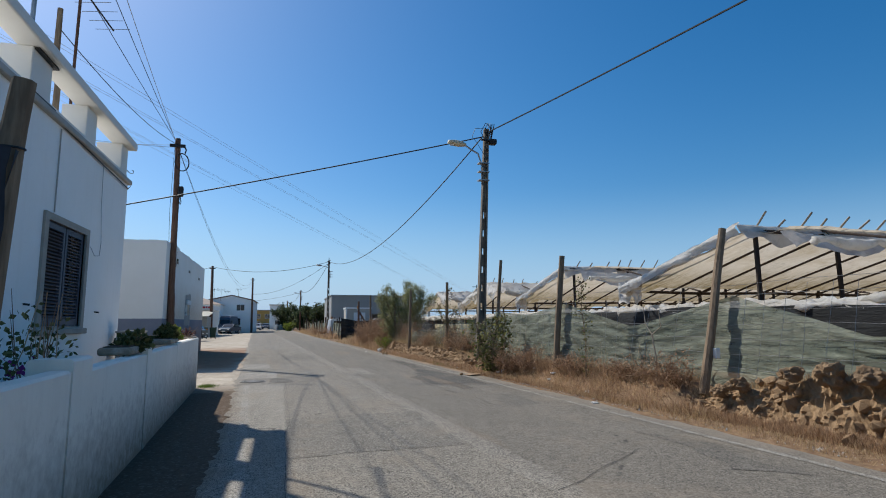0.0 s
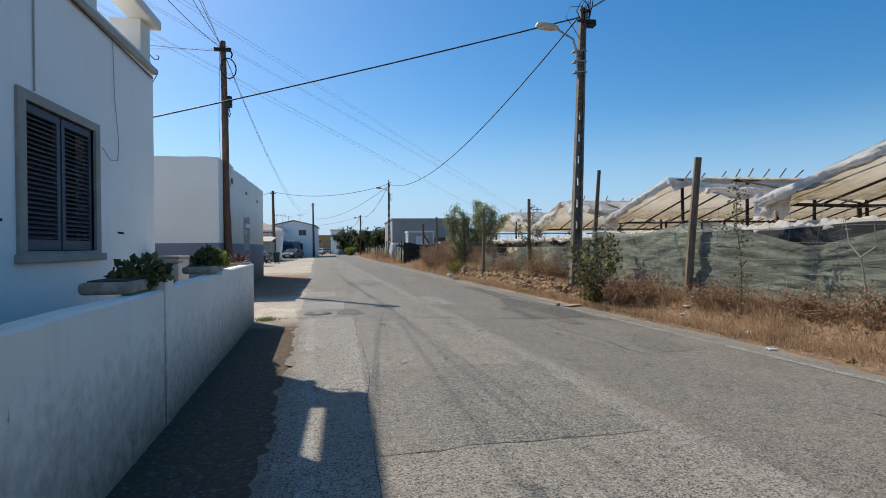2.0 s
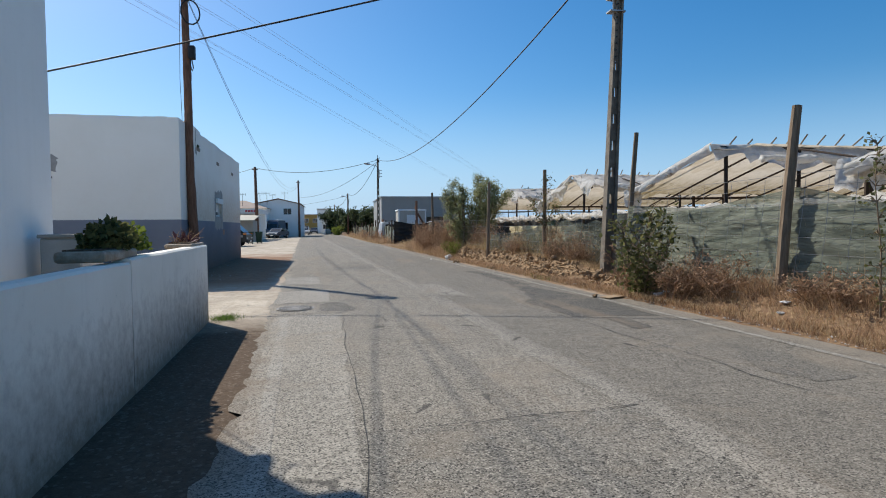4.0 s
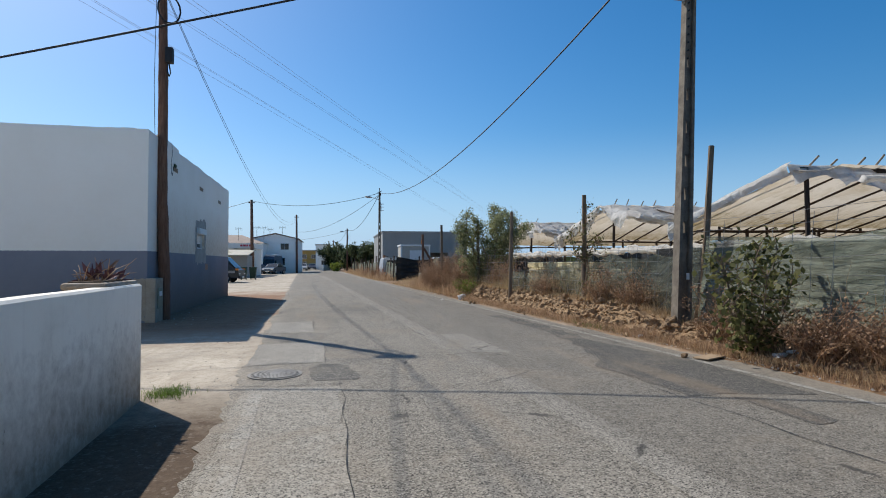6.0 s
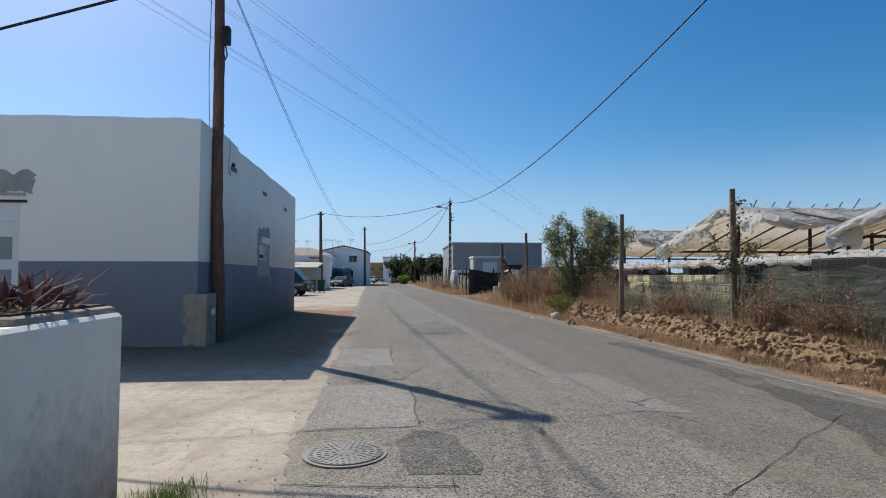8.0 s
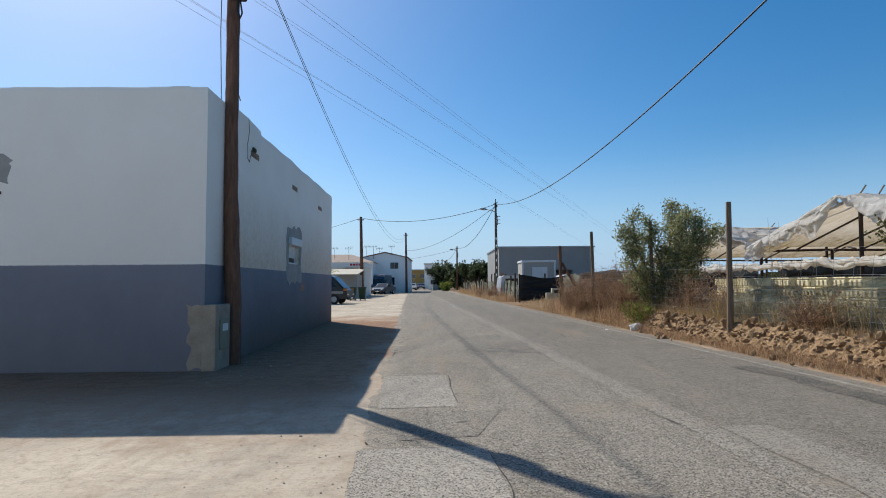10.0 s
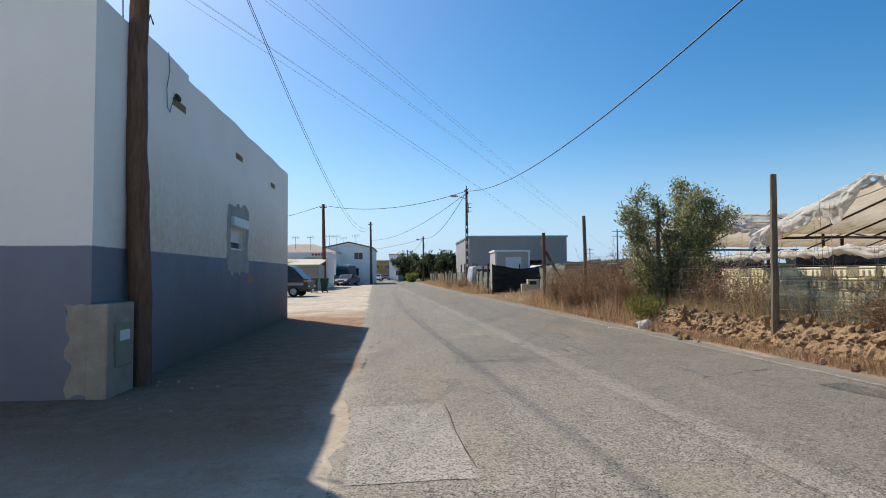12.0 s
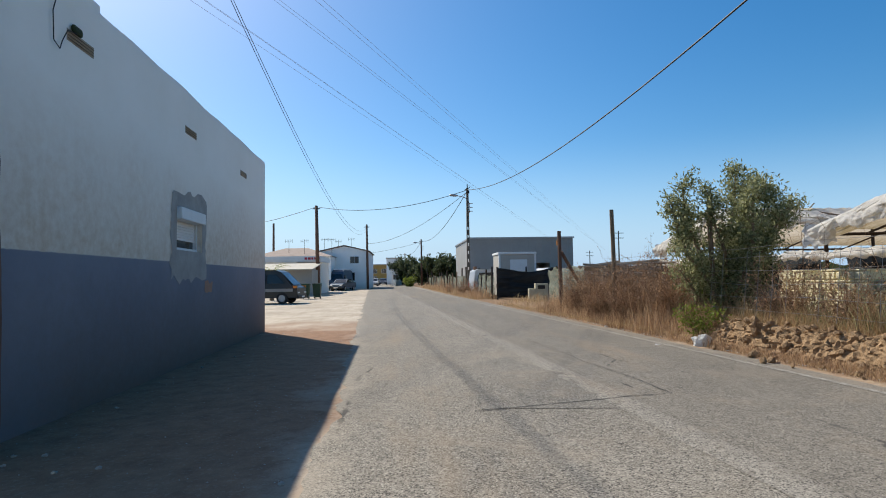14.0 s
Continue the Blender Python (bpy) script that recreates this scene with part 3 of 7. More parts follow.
def wall_with_hole(bm, x0, x1, y0, y1, z0, z1, hy0, hy1, hz0, hz1):
    """A wall along y with one opening through it."""
    for lo, hi in (((y0, z0), (hy0, z1)), ((hy1, z0), (y1, z1)), ((hy0, z0), (hy1, hz0)), ((hy0, hz1), (hy1, z1))):
        box(bm, (x0, lo[0], lo[1]), (x1, hi[0], hi[1]))
    bmesh.ops.remove_doubles(bm, verts=bm.verts[:], dist=0.0005)
    return bm


WY0, WY1, WZ0, WZ1 = 8.42, 10.0, 1.5, 3.02
bm = wall_with_hole(bmesh.new(), -0.3, 0, HY0 - HY1, 0, 0, 4.42, WY0 - HY1, WY1 - HY1, WZ0, WZ1)
part("wall", bm, plaster, house)
bm = box(bmesh.new(), (-9, -0.3, 0), (-0.3, 0, 4.42))
box(bm, (-9, HY0 - HY1, 0), (-0.3, HY0 - HY1 + 0.3, 4.42))
box(bm, (-9.3, HY0 - HY1, 0), (-9, 0, 4.42))
part("back_walls", bm, plaster, house)
part("roof", boxed((-9.3, HY0 - HY1, 4.42), (0, 0, 4.55)), plaster, house)
part("cornice", boxed((-0.3, HY0 - HY1, 4.44), (0.07, 0.07, 4.535), 0.02, 2), concrete_pale, house, "thin weathered ledge")
bm = boxed((-0.18, HY0 - HY1, 4.55), (-0.02, -0.02, 4.66), 0.015)
part("parapet", bm, plaster_clean, house)
for i, (ya, yb) in enumerate(((11.85, 12.28), (9.75, 10.25), (7.6, 8.25), (5.3, 5.9), (3.0, 3.6))):
    part("parapet_pier", boxed((-0.42 if i else -0.5, ya - HY1, 4.55), (-0.03, yb - HY1, 5.2), 0.012), plaster_clean, house)
part("coping_beam", boxed((-0.24, HY0 - HY1, 5.2), (0.12, 0.1, 5.36), 0.025, 2), plaster_clean, house)

# ---- the boundary wall in front of the house ----
def wall_x(y):
    return -2.5 - 0.0505 * y


GW1 = 14.22
front_wall = thing("boundary_wall", "white rendered boundary wall, stained at its foot, with planter piers", "wall", (wall_x(GW1), GW1, 0), kind="structure")


def wall_run(ya, yb, h, name="wall_panel", thick=0.16, out=0.0):
    def at(u, v):
        return Vector((wall_x(v) - wall_x(GW1) + u, v - GW1, 0))
    bm = bmesh.new()
    n = max(2, int((yb - ya) / 0.3))
    ring = []
    for y in steps(ya, yb, n):
        row = []
        for u, z in ((out, 0), (out, h - 0.02), (out - 0.02, h), (-thick + 0.02, h), (-thick, h - 0.02), (-thick, 0)):
            p = at(u, y)
            row.append(bm.verts.new((p.x + (0.006 * wave(y * 2, z * 3) if u == out else 0), p.y, z + (0.008 * wave(y * 1.7, 5) if z > 0.5 else -0.1))))
        ring.append(row)
    for a, b in zip(ring, ring[1:]):
        for i in range(5):
            bm.faces.new((a[i], a[i + 1], b[i + 1], b[i]))
    bm.faces.new(ring[0])
    bm.faces.new(ring[-1][::-1])
    bmesh.ops.recalc_face_normals(bm, faces=bm.faces[:])
    return part(name, bm, plaster_wall, front_wall)


wall_run(10.3, GW1, 1.2)
wall_run(7.62, 10.28, 1.17)
wall_run(7.3, 7.6, 1.27, "pier", 0.3, 0.008)
wall_run(4.75, 7.28, 1.17)
wall_run(4.2, 4.73, 1.28, "pier", 0.3, 0.008)
wall_run(-4, 4.18, 1.2)

# ---- the second building, white over a grey band ----
BX, BY0, BY1, BH, BAND = -5.63, 22.5, 34.3, 4.62, 1.72
barn = thing("storage_building", "white building with a grey-blue painted lower band", "building", (BX, BY0, 0), rz=0.9)


def band_mat():
    """White paint over a grey-blue band; the line between them wavers a little."""
    k = Mat("two_tone_render", 0.85, 0, 0.22)
    n1, n2, n3 = k.noise(0.7, 5.0, 0.6), k.noise(7.0, 5.0, 0.7), k.noise(110.0, 2.0)
    z = k.axis(2)
    white = k.mix(k.ramp(n1, 0.35, 0.65), (0.94, 0.905, 0.83), (0.9, 0.86, 0.775))
    tan = k.calc("MULTIPLY", k.ramp(k.calc("ADD", z, k.calc("MULTIPLY", n1, 1.6)), 2.7, 4.3, 1, 0), k.ramp(n2, 0.35, 0.65, 0.55, 1.0))
    tan = k.calc("MULTIPLY", tan, k.ramp(k.axis(1), 0.1, 1.6, 0.12, 1.0))
    white = k.mix(k.calc("MULTIPLY", tan, 0.95), white, (0.62, 0.49, 0.35))
    grey = k.mix(k.ramp(n1, 0.35, 0.65), (0.195, 0.208, 0.25), (0.235, 0.246, 0.283))
    dust = k.ramp(k.calc("ADD", z, k.calc("MULTIPLY", n2, 0.9)), 0.5, 2.1, 0.9, 0.0)
    dust = k.calc("MULTIPLY", dust, k.ramp(k.axis(1), 0.3, 2.5, 0.3, 1.0))
    grey = k.mix(dust, grey, (0.165, 0.122, 0.088))
    line = k.calc("ADD", z, k.calc("MULTIPLY", k.calc("SUBTRACT", n2, 0.5), 0.03))
    c = k.mix(k.ramp(line, BAND - 0.006, BAND + 0.006), grey, white)
    k.colour(c)
    k.bump(n2, 0.14, 0.03)
    k.bump(n3, 0.16, 0.004)
    return k.m


two_tone = band_mat()
L_, W_ = BY1 - BY0, 10.0
# side wall along the road with its window opening, then the other walls
SY0, SY1, SZ0, SZ1 = 5.4, 6.62, 1.92, 2.62
bm = wall_with_hole(bmesh.new(), -0.3, 0, 0, L_, -0.1, BH, SY0, SY1, SZ0, SZ1)
part("side_wall", bm, two_tone, barn)
DX0, DX1, DZ = -4.35, -3.42, 2.9
bm = bmesh.new()
box(bm, (-W_, 0, -0.1), (DX0, 0.3, BH))
box(bm, (DX0, 0, DZ), (DX1, 0.3, BH))
box(bm, (DX1, 0, -0.1), (-0.3, 0.3, BH))
part("front_wall", bm, two_tone, barn)
bm = box(bmesh.new(), (-W_, L_ - 0.3, -0.1), (-0.3, L_, BH))
box(bm, (-W_, 0.3, -0.1), (-W_ + 0.3, L_ - 0.3, BH))
part("rear_walls", bm, two_tone, barn)
part("roof", boxed((-W_ + 0.3, 0.3, BH - 0.35), (-0.3, L_ - 0.3, BH - 0.2)), concrete_pale, barn)
# broken top edge of the parapet
bm = bmesh.new()
tops = steps(0, L_, 60)
for i in range(60):
    y = (tops[i] + tops[i + 1]) / 2
    h = (0.08 if 1.0 < y < 2.9 else 0.0) + 0.04 + 0.05 * wave(y * 0.8, 2.0)
    box(bm, (-0.29, tops[i], BH), (-0.01, tops[i + 1], BH + h))
for x0, x1 in zip(steps(-W_, -0.3, 30), steps(-W_, -0.3, 30)[1:]):
    box(bm, (x0, 0.01, BH), (x1, 0.29, BH + 0.04 + 0.03 * wave(x0 * 0.9, 8)))
part("parapet_edge", bm, two_tone, barn)

# ---- poles ----
def wooden_pole(at, pts, radii, label, group="", name="utility_pole", mat=None):
    ob = thing(name, label, "utility pole", at, group=group)
    part("pole", tubed(pts, radii, 12, True, 0.03), mat or wood_pole, ob, smooth=True)
    return ob


P2 = (-5.46, 23.32, 0)
BEND = ((-0.3, 0, 0), (0.6, 0, 0), (1.5, -0.03, 0.02), (2.4, -0.06, 0.03), (3.2, -0.1, 0.03), (4.4, -0.1, 0.05), (6.2, -0.12, 0.12), (7.8, -0.16, 0.2), (9.0, -0.19, 0.25))
heights = steps(-0.3, 9.0, 72)
trunk = [(float(np.interp(z, [p[0] for p in BEND], [p[1] for p in BEND])) + 0.014 * wave(z * 1.3, 2), float(np.interp(z, [p[0] for p in BEND], [p[2] for p in BEND])) + 0.014 * wave(z * 1.3, 7), z) for z in heights]
girth = [(0.143 - 0.005 * z) * (1 + 0.07 * wave(z * 2.1, 4) + 0.16 * max(0.0, wave(z * 1.7, 9) - 0.25)) for z in heights]
pole_left = wooden_pole(P2, trunk, girth, "dark brown crooked wooden telephone pole beside the building")


def concrete_pole(at, h, lean=(0, 0), group="", label="ribbed concrete power pole with holes down its web", lamp=None, d0=0.21, w0=0.3):
    """An I-shaped concrete pole: two flanges, a thin web with openings, cross ribs."""
    ob = thing("power_pole", label, "power pole", at, group=group)
    def w(z):
        return (w0 * (1 - 0.45 * z / h), d0 * (1 - 0.3 * z / h))
    lx, ly = lean
    for s in (-1, 1):
        bm = bmesh.new()
        rows = []
        for z in (-0.3, h * 0.5, h):
            a, b = w(max(z, 0))
            ox, oy = lx * z / h, ly * z / h
            rows.append([bm.verts.new((ox + s * a / 2 - i * s * a * 0.24, oy + j * b / 2, z)) for i, j in ((0, -1), (0, 1), (1, 1), (1, -1))])
        for p, q in zip(rows, rows[1:]):
            for i in range(4):
                bm.faces.new((p[i], p[(i + 1) % 4], q[(i + 1) % 4], q[i]))
        bm.faces.new(rows[-1])
        bmesh.ops.recalc_face_normals(bm, faces=bm.faces[:])
        part("flange", bm, concrete, ob)
    bm = bmesh.new()
    z, cell = -0.3, 0.62
    while z < h - 0.02:
        a, b = w(max(z, 0))
        top = min(z + cell, h)
        ox, oy = lx * z / h, ly * z / h
        hole = 0.22 if 1.0 < z < h * 0.62 else 0.0
        box(bm, (ox - a * 0.27, oy - b * 0.16, z), (ox + a * 0.27, oy + b * 0.16, top - hole))
        if hole:
            for s in (-1, 1):
                box(bm, (ox + s * a * 0.14, oy - b * 0.16, top - hole), (ox + s * a * 0.27, oy + b * 0.16, top))
        z = top
    part("web", bm, concrete, ob)
    return ob


P1 = (5.02, 17.25, 0)
pole_right = concrete_pole(P1, 8.25, (0.34, 0.0), label="tall concrete power pole carrying a street lamp")

# ---- posts, net and wire of the field fence ----
POSTS = [((5.75, 7.7, 0.3), (6.64, 8.0, 3.26), 0.075), ((5.27, 12.33, 0.2), (5.58, 12.35, 3.22), 0.075), ((5.05, 21.35, 0.2), (5.09, 21.37, 3.16), 0.06),
         ((5.68, 17.55, 0.3), (5.94, 17.55, 3.68), 0.06), ((4.35, 25.3, 0.2), (4.45, 25.35, 3.08), 0.06), ((4.6, 30.2, 0.2), (4.58, 30.2, 3.18), 0.055), ((3.75, 33.6, 0.1), (3.72, 33.6, 3.2), 0.06),
         ((7.0, 3.4, 0.3), (7.1, 3.4, 3.1), 0.07), ((7.1, -1.5, 0.3), (7.1, -1.5, 3.1), 0.07)]
fence = thing("field_fence", "weathered post and wire fence hung with torn green shade net", "fence", (5.3, 12.4, 0.4))


def at_fence(p):
    return (p[0] - 5.3, p[1] - 12.4, p[2] - 0.4)


for lo, hi, r in POSTS:
    lo, hi = Vector(lo), Vector(hi)
    mid = [lo.lerp(hi, t) + Vector((0.015 * wave(t * 3, lo.y), 0.015 * wave(t * 3, lo.y, 5), 0)) for t in steps(0, 1, 6)]
    part("post", tubed([at_fence(p) for p in mid], [r * 1.12, r * 1.08, r * 1.05, r, r * 0.98, r * 0.95, r * 0.9], 9, True, 0.05), wood_grey, fence)


def net_top(y):
    return float(np.interp(y, (-3, 3.4, 5.3, 7.7, 10.0, 12.3, 14.5, 17.2, 19.2, 21.3, 23.4, 25.8), (1.45, 1.4, 1.38, 2.05, 1.5, 2.05, 1.8, 1.95, 1.65, 1.75, 1.35, 1.3)))


def net_point(t, y):
    z = bank(fence_x(y), y) - 0.05 + t * (net_top(y) - bank(fence_x(y), y))
    fold = 0.05 * wave(y * 0.9, t * 6) + 0.03 * wave(y * 2.4, t * 13, 4) + 0.03 * abs(wave(y * 3.5 + t * 5, t * 19, 6))
    lean = (z - 0.4) * (0.22 if y < 10 else 0.11)
    return at_fence((fence_x(y) + 0.06 + lean + fold, y, z))


part("net", sheet(net_point, steps(0, 1, 44), steps(-3, 17.2, 200)), net_green, fence, "green shade net, slack and faded", smooth=True)
part("net", sheet(lambda t, y: net_point(t * (0.92 + 0.2 * wave(y * 1.4, 3)), y), steps(0, 1, 14), steps(17.3, 25.8, 50)), net_torn, fence, "torn sagging green net", smooth=True)
bm = bmesh.new()
for z in (0.75, 1.0, 1.25, 1.5, 1.75, 2.0, 2.2):
    tube(bm, [at_fence((fence_x(y) + (z - 0.4) * (0.22 if y < 10 else 0.11), y, z + 0.05 * wave(y * 0.6, z * 9) - (0.3 if y > 18 else 0))) for y in steps(-3, 36, 80)], 0.004, 3, False)
for y in steps(4, 30, 70):
    if wave(y * 2.1, 4) < -0.15:
        continue
    tube(bm, [at_fence((fence_x(y) + (z - 0.4) * (0.22 if y < 10 else 0.11) - 0.004, y + 0.04 * wave(y * 3, z * 2), z)) for z in (0.6, 1.1, 1.6, 2.15 - (0.35 if y > 18 else 0))], 0.003, 3, False)
part("wire_mesh", bm, steel_wire, fence, "rusty wire strands")

def creased(p, seed, amp=1.0):
    """Pushes a point of slack film in and out along sharp folds."""
    x, y, z = p
    f = 0.11 * (0.35 - abs(wave(x * 1.3 + y * 0.9, z * 1.8, seed))) + 0.07 * (0.3 - abs(wave(x * 3.1 - y * 2.2, z * 3.6 + x, seed + 3))) + 0.035 * wave(x * 7.5, y * 7.5, z * 7.5 + seed)
    g = 0.08 * wave(x * 2.2, y * 2.2 + z, seed + 9)
    return (x + f * amp, y + g * amp, z + f * amp * 0.9)


# ---- greenhouses: rows of gables running away from the road ----
def greenhouse(y0, x0, x1, zr=3.65, zg=2.5, half=4.7, seed=1, detail=True, torn_cover=False):
    rnd = random.Random(seed)
    ob = thing("greenhouse", "timber greenhouse bay with torn white plastic film hanging loose", "greenhouse", (x0, y0, 0), group="greenhouse bays")
    L = x1 - x0
    # ridge, gutters and middle purlins
    for name, y, z in (("ridge_beam", 0, zr), ("gutter_beam", half, zg)):
        pts = [(x, y + 0.04 * rnd.uniform(-1, 1), z - 0.06 + 0.03 * rnd.uniform(-1, 1)) for x in steps(-0.2, L, 10)]
        part(name, tubed(pts, 0.045, 6), wood_dark, ob)
    n = int(L / (1.15 if detail else 2.4))
    for i in range(n):
        x = 0.1 + i * L / n + rnd.uniform(-0.1, 0.1)
        part("rafter", beam(bmesh.new(), (x, 0.1, zr + 0.0), (x + rnd.uniform(-0.1, 0.1), half, zg - 0.05), 0.038, 0.05), wood_dark, ob)
        # poles of the open slope stick out past the ridge
        for k in (0.15, 0.7) if detail else (0.3,):
            e = rnd.uniform(0.15, 0.45)
            part("rafter_stub", tubed([(x + k, 0.25, zr - 0.05), (x + k + rnd.uniform(-0.1, 0.1), -e * 0.6, zr + 0.1 + e * 0.6)], 0.024, 6), wood_pale, ob)
        if i % 3 == 1:
            part("rafter", tubed([(x + 0.5, -half, zg), (x + 0.5 + rnd.uniform(-0.15, 0.15), 0, zr)], 0.032, 6), wood_dark, ob)
        if i % 2 == 0:
            part("post", tubed([(x, 0, -0.2), (x + rnd.uniform(-0.12, 0.12), 0, zr - 0.05)], 0.055, 7), wood_dark, ob)
            part("post", tubed([(x, half, -0.2), (x + rnd.uniform(-0.1, 0.1), half, zg)], 0.055, 7), wood_dark, ob)
    # film on the far slope, ragged at the road end
    def far_slope(u, v):
        x = u * (L + 0.5) - 0.45 + 0.25 * wave(v * 3, seed) + (0.2 * wave(v * 14, seed, 3) if u < 0.02 else 0)
        y = -0.12 + v * (half + 0.1)
        z = zr + (zg - zr) * v + 0.07 + 0.035 * math.sin(u * L * 2.7) * math.sin(v * 3.14) + 0.05 * wave(x * 0.8, v * 4, seed)
        if u < 0.04:
            z -= 0.18
        return (x, y, z)
    part("roof_film", sheet(far_slope, [0, 0.015, 0.03, 0.05] + steps(0.07, 1, 40), steps(0, 1, 12)), film_beige, ob, "aged translucent film", smooth=True)
    # loose film rolled along the open slope, tied at each pole
    def roll(y, z, r, xa, xb, mat, label, droop=0.1):
        m = int((xb - xa) * 6)
        bm = bmesh.new()
        pts, rad = [], []
        for i in range(m + 1):
            x = xa + (xb - xa) * i / m
            s = abs(math.sin(x * 2.2))
            pts.append((x, y + 0.08 * wave(x, seed, 2), z - droop * s + 0.06 * wave(x * 0.7, seed)))
            rad.append(r * (0.4 + 0.75 * s * (0.7 + 0.5 * wave(x * 1.9, seed, 7))))
        tube(bm, pts, rad, 9, True, 0.4)
        part("film_roll", bm, mat, ob, label, smooth=True)
    roll(-half * 0.36, zr - 0.5, 0.13, -0.3, L * 0.8, film_white, "white film gathered into a roll")
    # film still fixed to the ridge, hanging a little over the open side
    def ridge_film(u, v):
        x = u * (L * 0.9 + 0.5) - 0.5
        return creased((x, 0.1 - v * (0.28 + 0.25 * wave(x * 0.7, seed, 13)), zr + 0.06 - v * v * 0.35 * (1 + 0.9 * wave(x * 0.9, seed, 5))), seed, 0.2 + 0.8 * v)
    part("ridge_film", sheet(ridge_film, steps(0, 1, 150), steps(0, 1, 10)), film_white, ob, smooth=True)
    def torn(u, v):
        x = u * L * 0.7 - 0.3
        w = 0.2 + 0.05 * wave(x * 0.4, seed, 9)
        drop = 0.3 + 0.18 * abs(math.sin(x * 1.35)) + 0.2 * wave(x * 0.7, seed, 3) + 0.08 * wave(x * 2.9, seed, 4)
        return creased((x, -half * w - 0.35 * v, zr + (zg - zr) * w + 0.02 - 0.1 * abs(math.sin(x * 1.35)) - v * max(0.1, drop)), seed + 2, 0.6)
    part("loose_film", sheet(torn, steps(0, 1, 120), steps(0, 1, 10)), film_white, ob, smooth=True)
    if torn_cover:
        # torn film still lying over part of the open slope
        def near_slope(u, v):
            x = u * L * 0.75 - 0.35
            reach = 0.42 + 0.3 * wave(x * 0.8, seed, 11) + 0.12 * wave(x * 2.9, seed, 4)
            w = v * reach
            return creased((x + 0.15 * wave(v * 5, x, seed), -w * half, zr + (zg - zr) * w + 0.05 - 0.3 * abs(math.sin(x * 1.35)) * v), seed + 5, 1.5)
        part("torn_film", sheet(near_slope, steps(0, 1, 160), steps(0, 1, 22)), film_white, ob, smooth=True)
        def front_drape(u, v):
            y = -half * 0.45 + u * half * 1.35
            top = zr - abs(y) * (zr - zg) / half
            return creased((-0.5 - 0.15 * math.sin(v * 2.5), y + 0.25 * v * wave(u * 3, seed, 6), top + 0.04 - v * (0.5 + 0.55 * wave(u * 5, seed, 2) + 0.2 * wave(u * 17, seed, 8))), seed + 7, 1.4)
        part("front_film", sheet(front_drape, steps(0, 1, 120), steps(0, 1, 18)), film_white, ob, smooth=True)
    # film sagging along the gable end that faces the road
    def end_edge(u, v):
        y = u * half
        z = zr + (zg - zr) * u + 0.1 - v * (0.28 + 0.12 * wave(u * 5, seed, 6)) + 0.03 * wave(u * 11, v * 4)
        return creased((-0.45 - 0.12 * math.sin(v * 3.1) + 0.08 * wave(u * 6, v * 3, seed), y, z), seed + 11, 0.8)
    part("end_film", sheet(end_edge, steps(0, 1, 90), steps(0, 1, 9)), film_white, ob, smooth=True)
    def hang(u, v):
        y = half - 0.9 + u * 1.2
        return creased((-0.4 + 0.12 * wave(u * 4, v * 3, seed) + 0.1 * v, y + 0.2 * v, zg + 0.2 - v * (0.6 + 0.35 * wave(u * 4, seed))), seed + 13)
    part("hanging_film", sheet(hang, steps(0, 1, 26), steps(0, 1, 16)), film_white, ob, smooth=True)
    # rolled side curtain along the road end
    for k in range(3):
        m = 70
        pts = [(-0.55 + 0.1 * k, -half + 2 * half * i / m, 1.82 + 0.04 * k + 0.16 * wave(i * 0.13, seed, k) + 0.05 * wave(i * 0.6, seed, k)) for i in range(m + 1)]
        rad = [0.075 * max(0.25, 1 + 1.3 * wave(i * 0.45, seed, k + 4)) for i in range(m + 1)]
        part("curtain_roll", tubed(pts, rad, 9, True, 0.4), film_white, ob, smooth=True)
    part("back_film", sheet(lambda u, v: (L + 0.1 * wave(u * 9, v * 3, seed), -half + 2 * half * u, v * (zg + 0.1)), steps(0, 1, 12), steps(0, 1, 5)), film_beige, ob, smooth=True)
    return ob


for i, (gy0, gx0) in enumerate(((0.1, 8.6), (9.6, 9.0), (19.1, 9.6), (28.6, 9.7), (38.1, 9.7))):
    greenhouse(gy0, gx0, gx0 + (26 if i < 4 else 14), seed=i + 3, detail=i < 4, torn_cover=i >= 3)

# ---- far things along the road ----
def far_pole(at, h, r, lean=(0, 0), mat=None, label="dark wooden telephone pole at the roadside"):
    return wooden_pole(at, [(0, 0, -0.3), (lean[0] * 0.5, lean[1] * 0.5, h * 0.5), (lean[0], lean[1], h)], [r * 1.25, r * 1.1, r * 0.9], label, "roadside poles", mat=mat)


pole_c = concrete_pole((3.15, 61.5, 0), 8.3, group="concrete poles", label="far concrete power pole with a lamp arm")
pole_d = far_pole((-9.9, 73, 0), 8.5, 0.16, (-0.15, 0))
pole_e = far_pole((-6.55, 97, 0), 8.95, 0.15, (-0.1, 0))
pole_f = far_pole((1.4, 110, 0), 7.7, 0.13)
pole_g = far_pole((-0.9, 150, 0), 7.2, 0.13)

warehouse = thing("warehouse", "long grey metal-clad warehouse behind the yard", "warehouse", (3.85, 66, 0))
metal_grey = plain("grey_cladding", (0.37, 0.355, 0.33), (0.31, 0.3, 0.28), 0.5, 0.5, 0.0, 8)
bm = bmesh.new()
for lo, hi in (((0, 0, 0), (2.8, 12, 4.65)), ((6.9, 0, 0), (8.95, 12, 4.65)), ((2.8, 0, 2.55), (6.9, 12, 4.65)), ((2.8, 4, 0), (6.9, 12, 2.55))):
    box(bm, lo, hi)
part("wall", bm, metal_grey, warehouse)
part("roof", boxed((-0.1, -0.12, 4.65), (9.05, 12.1, 4.78)), galvanised, warehouse)
bm = bmesh.new()
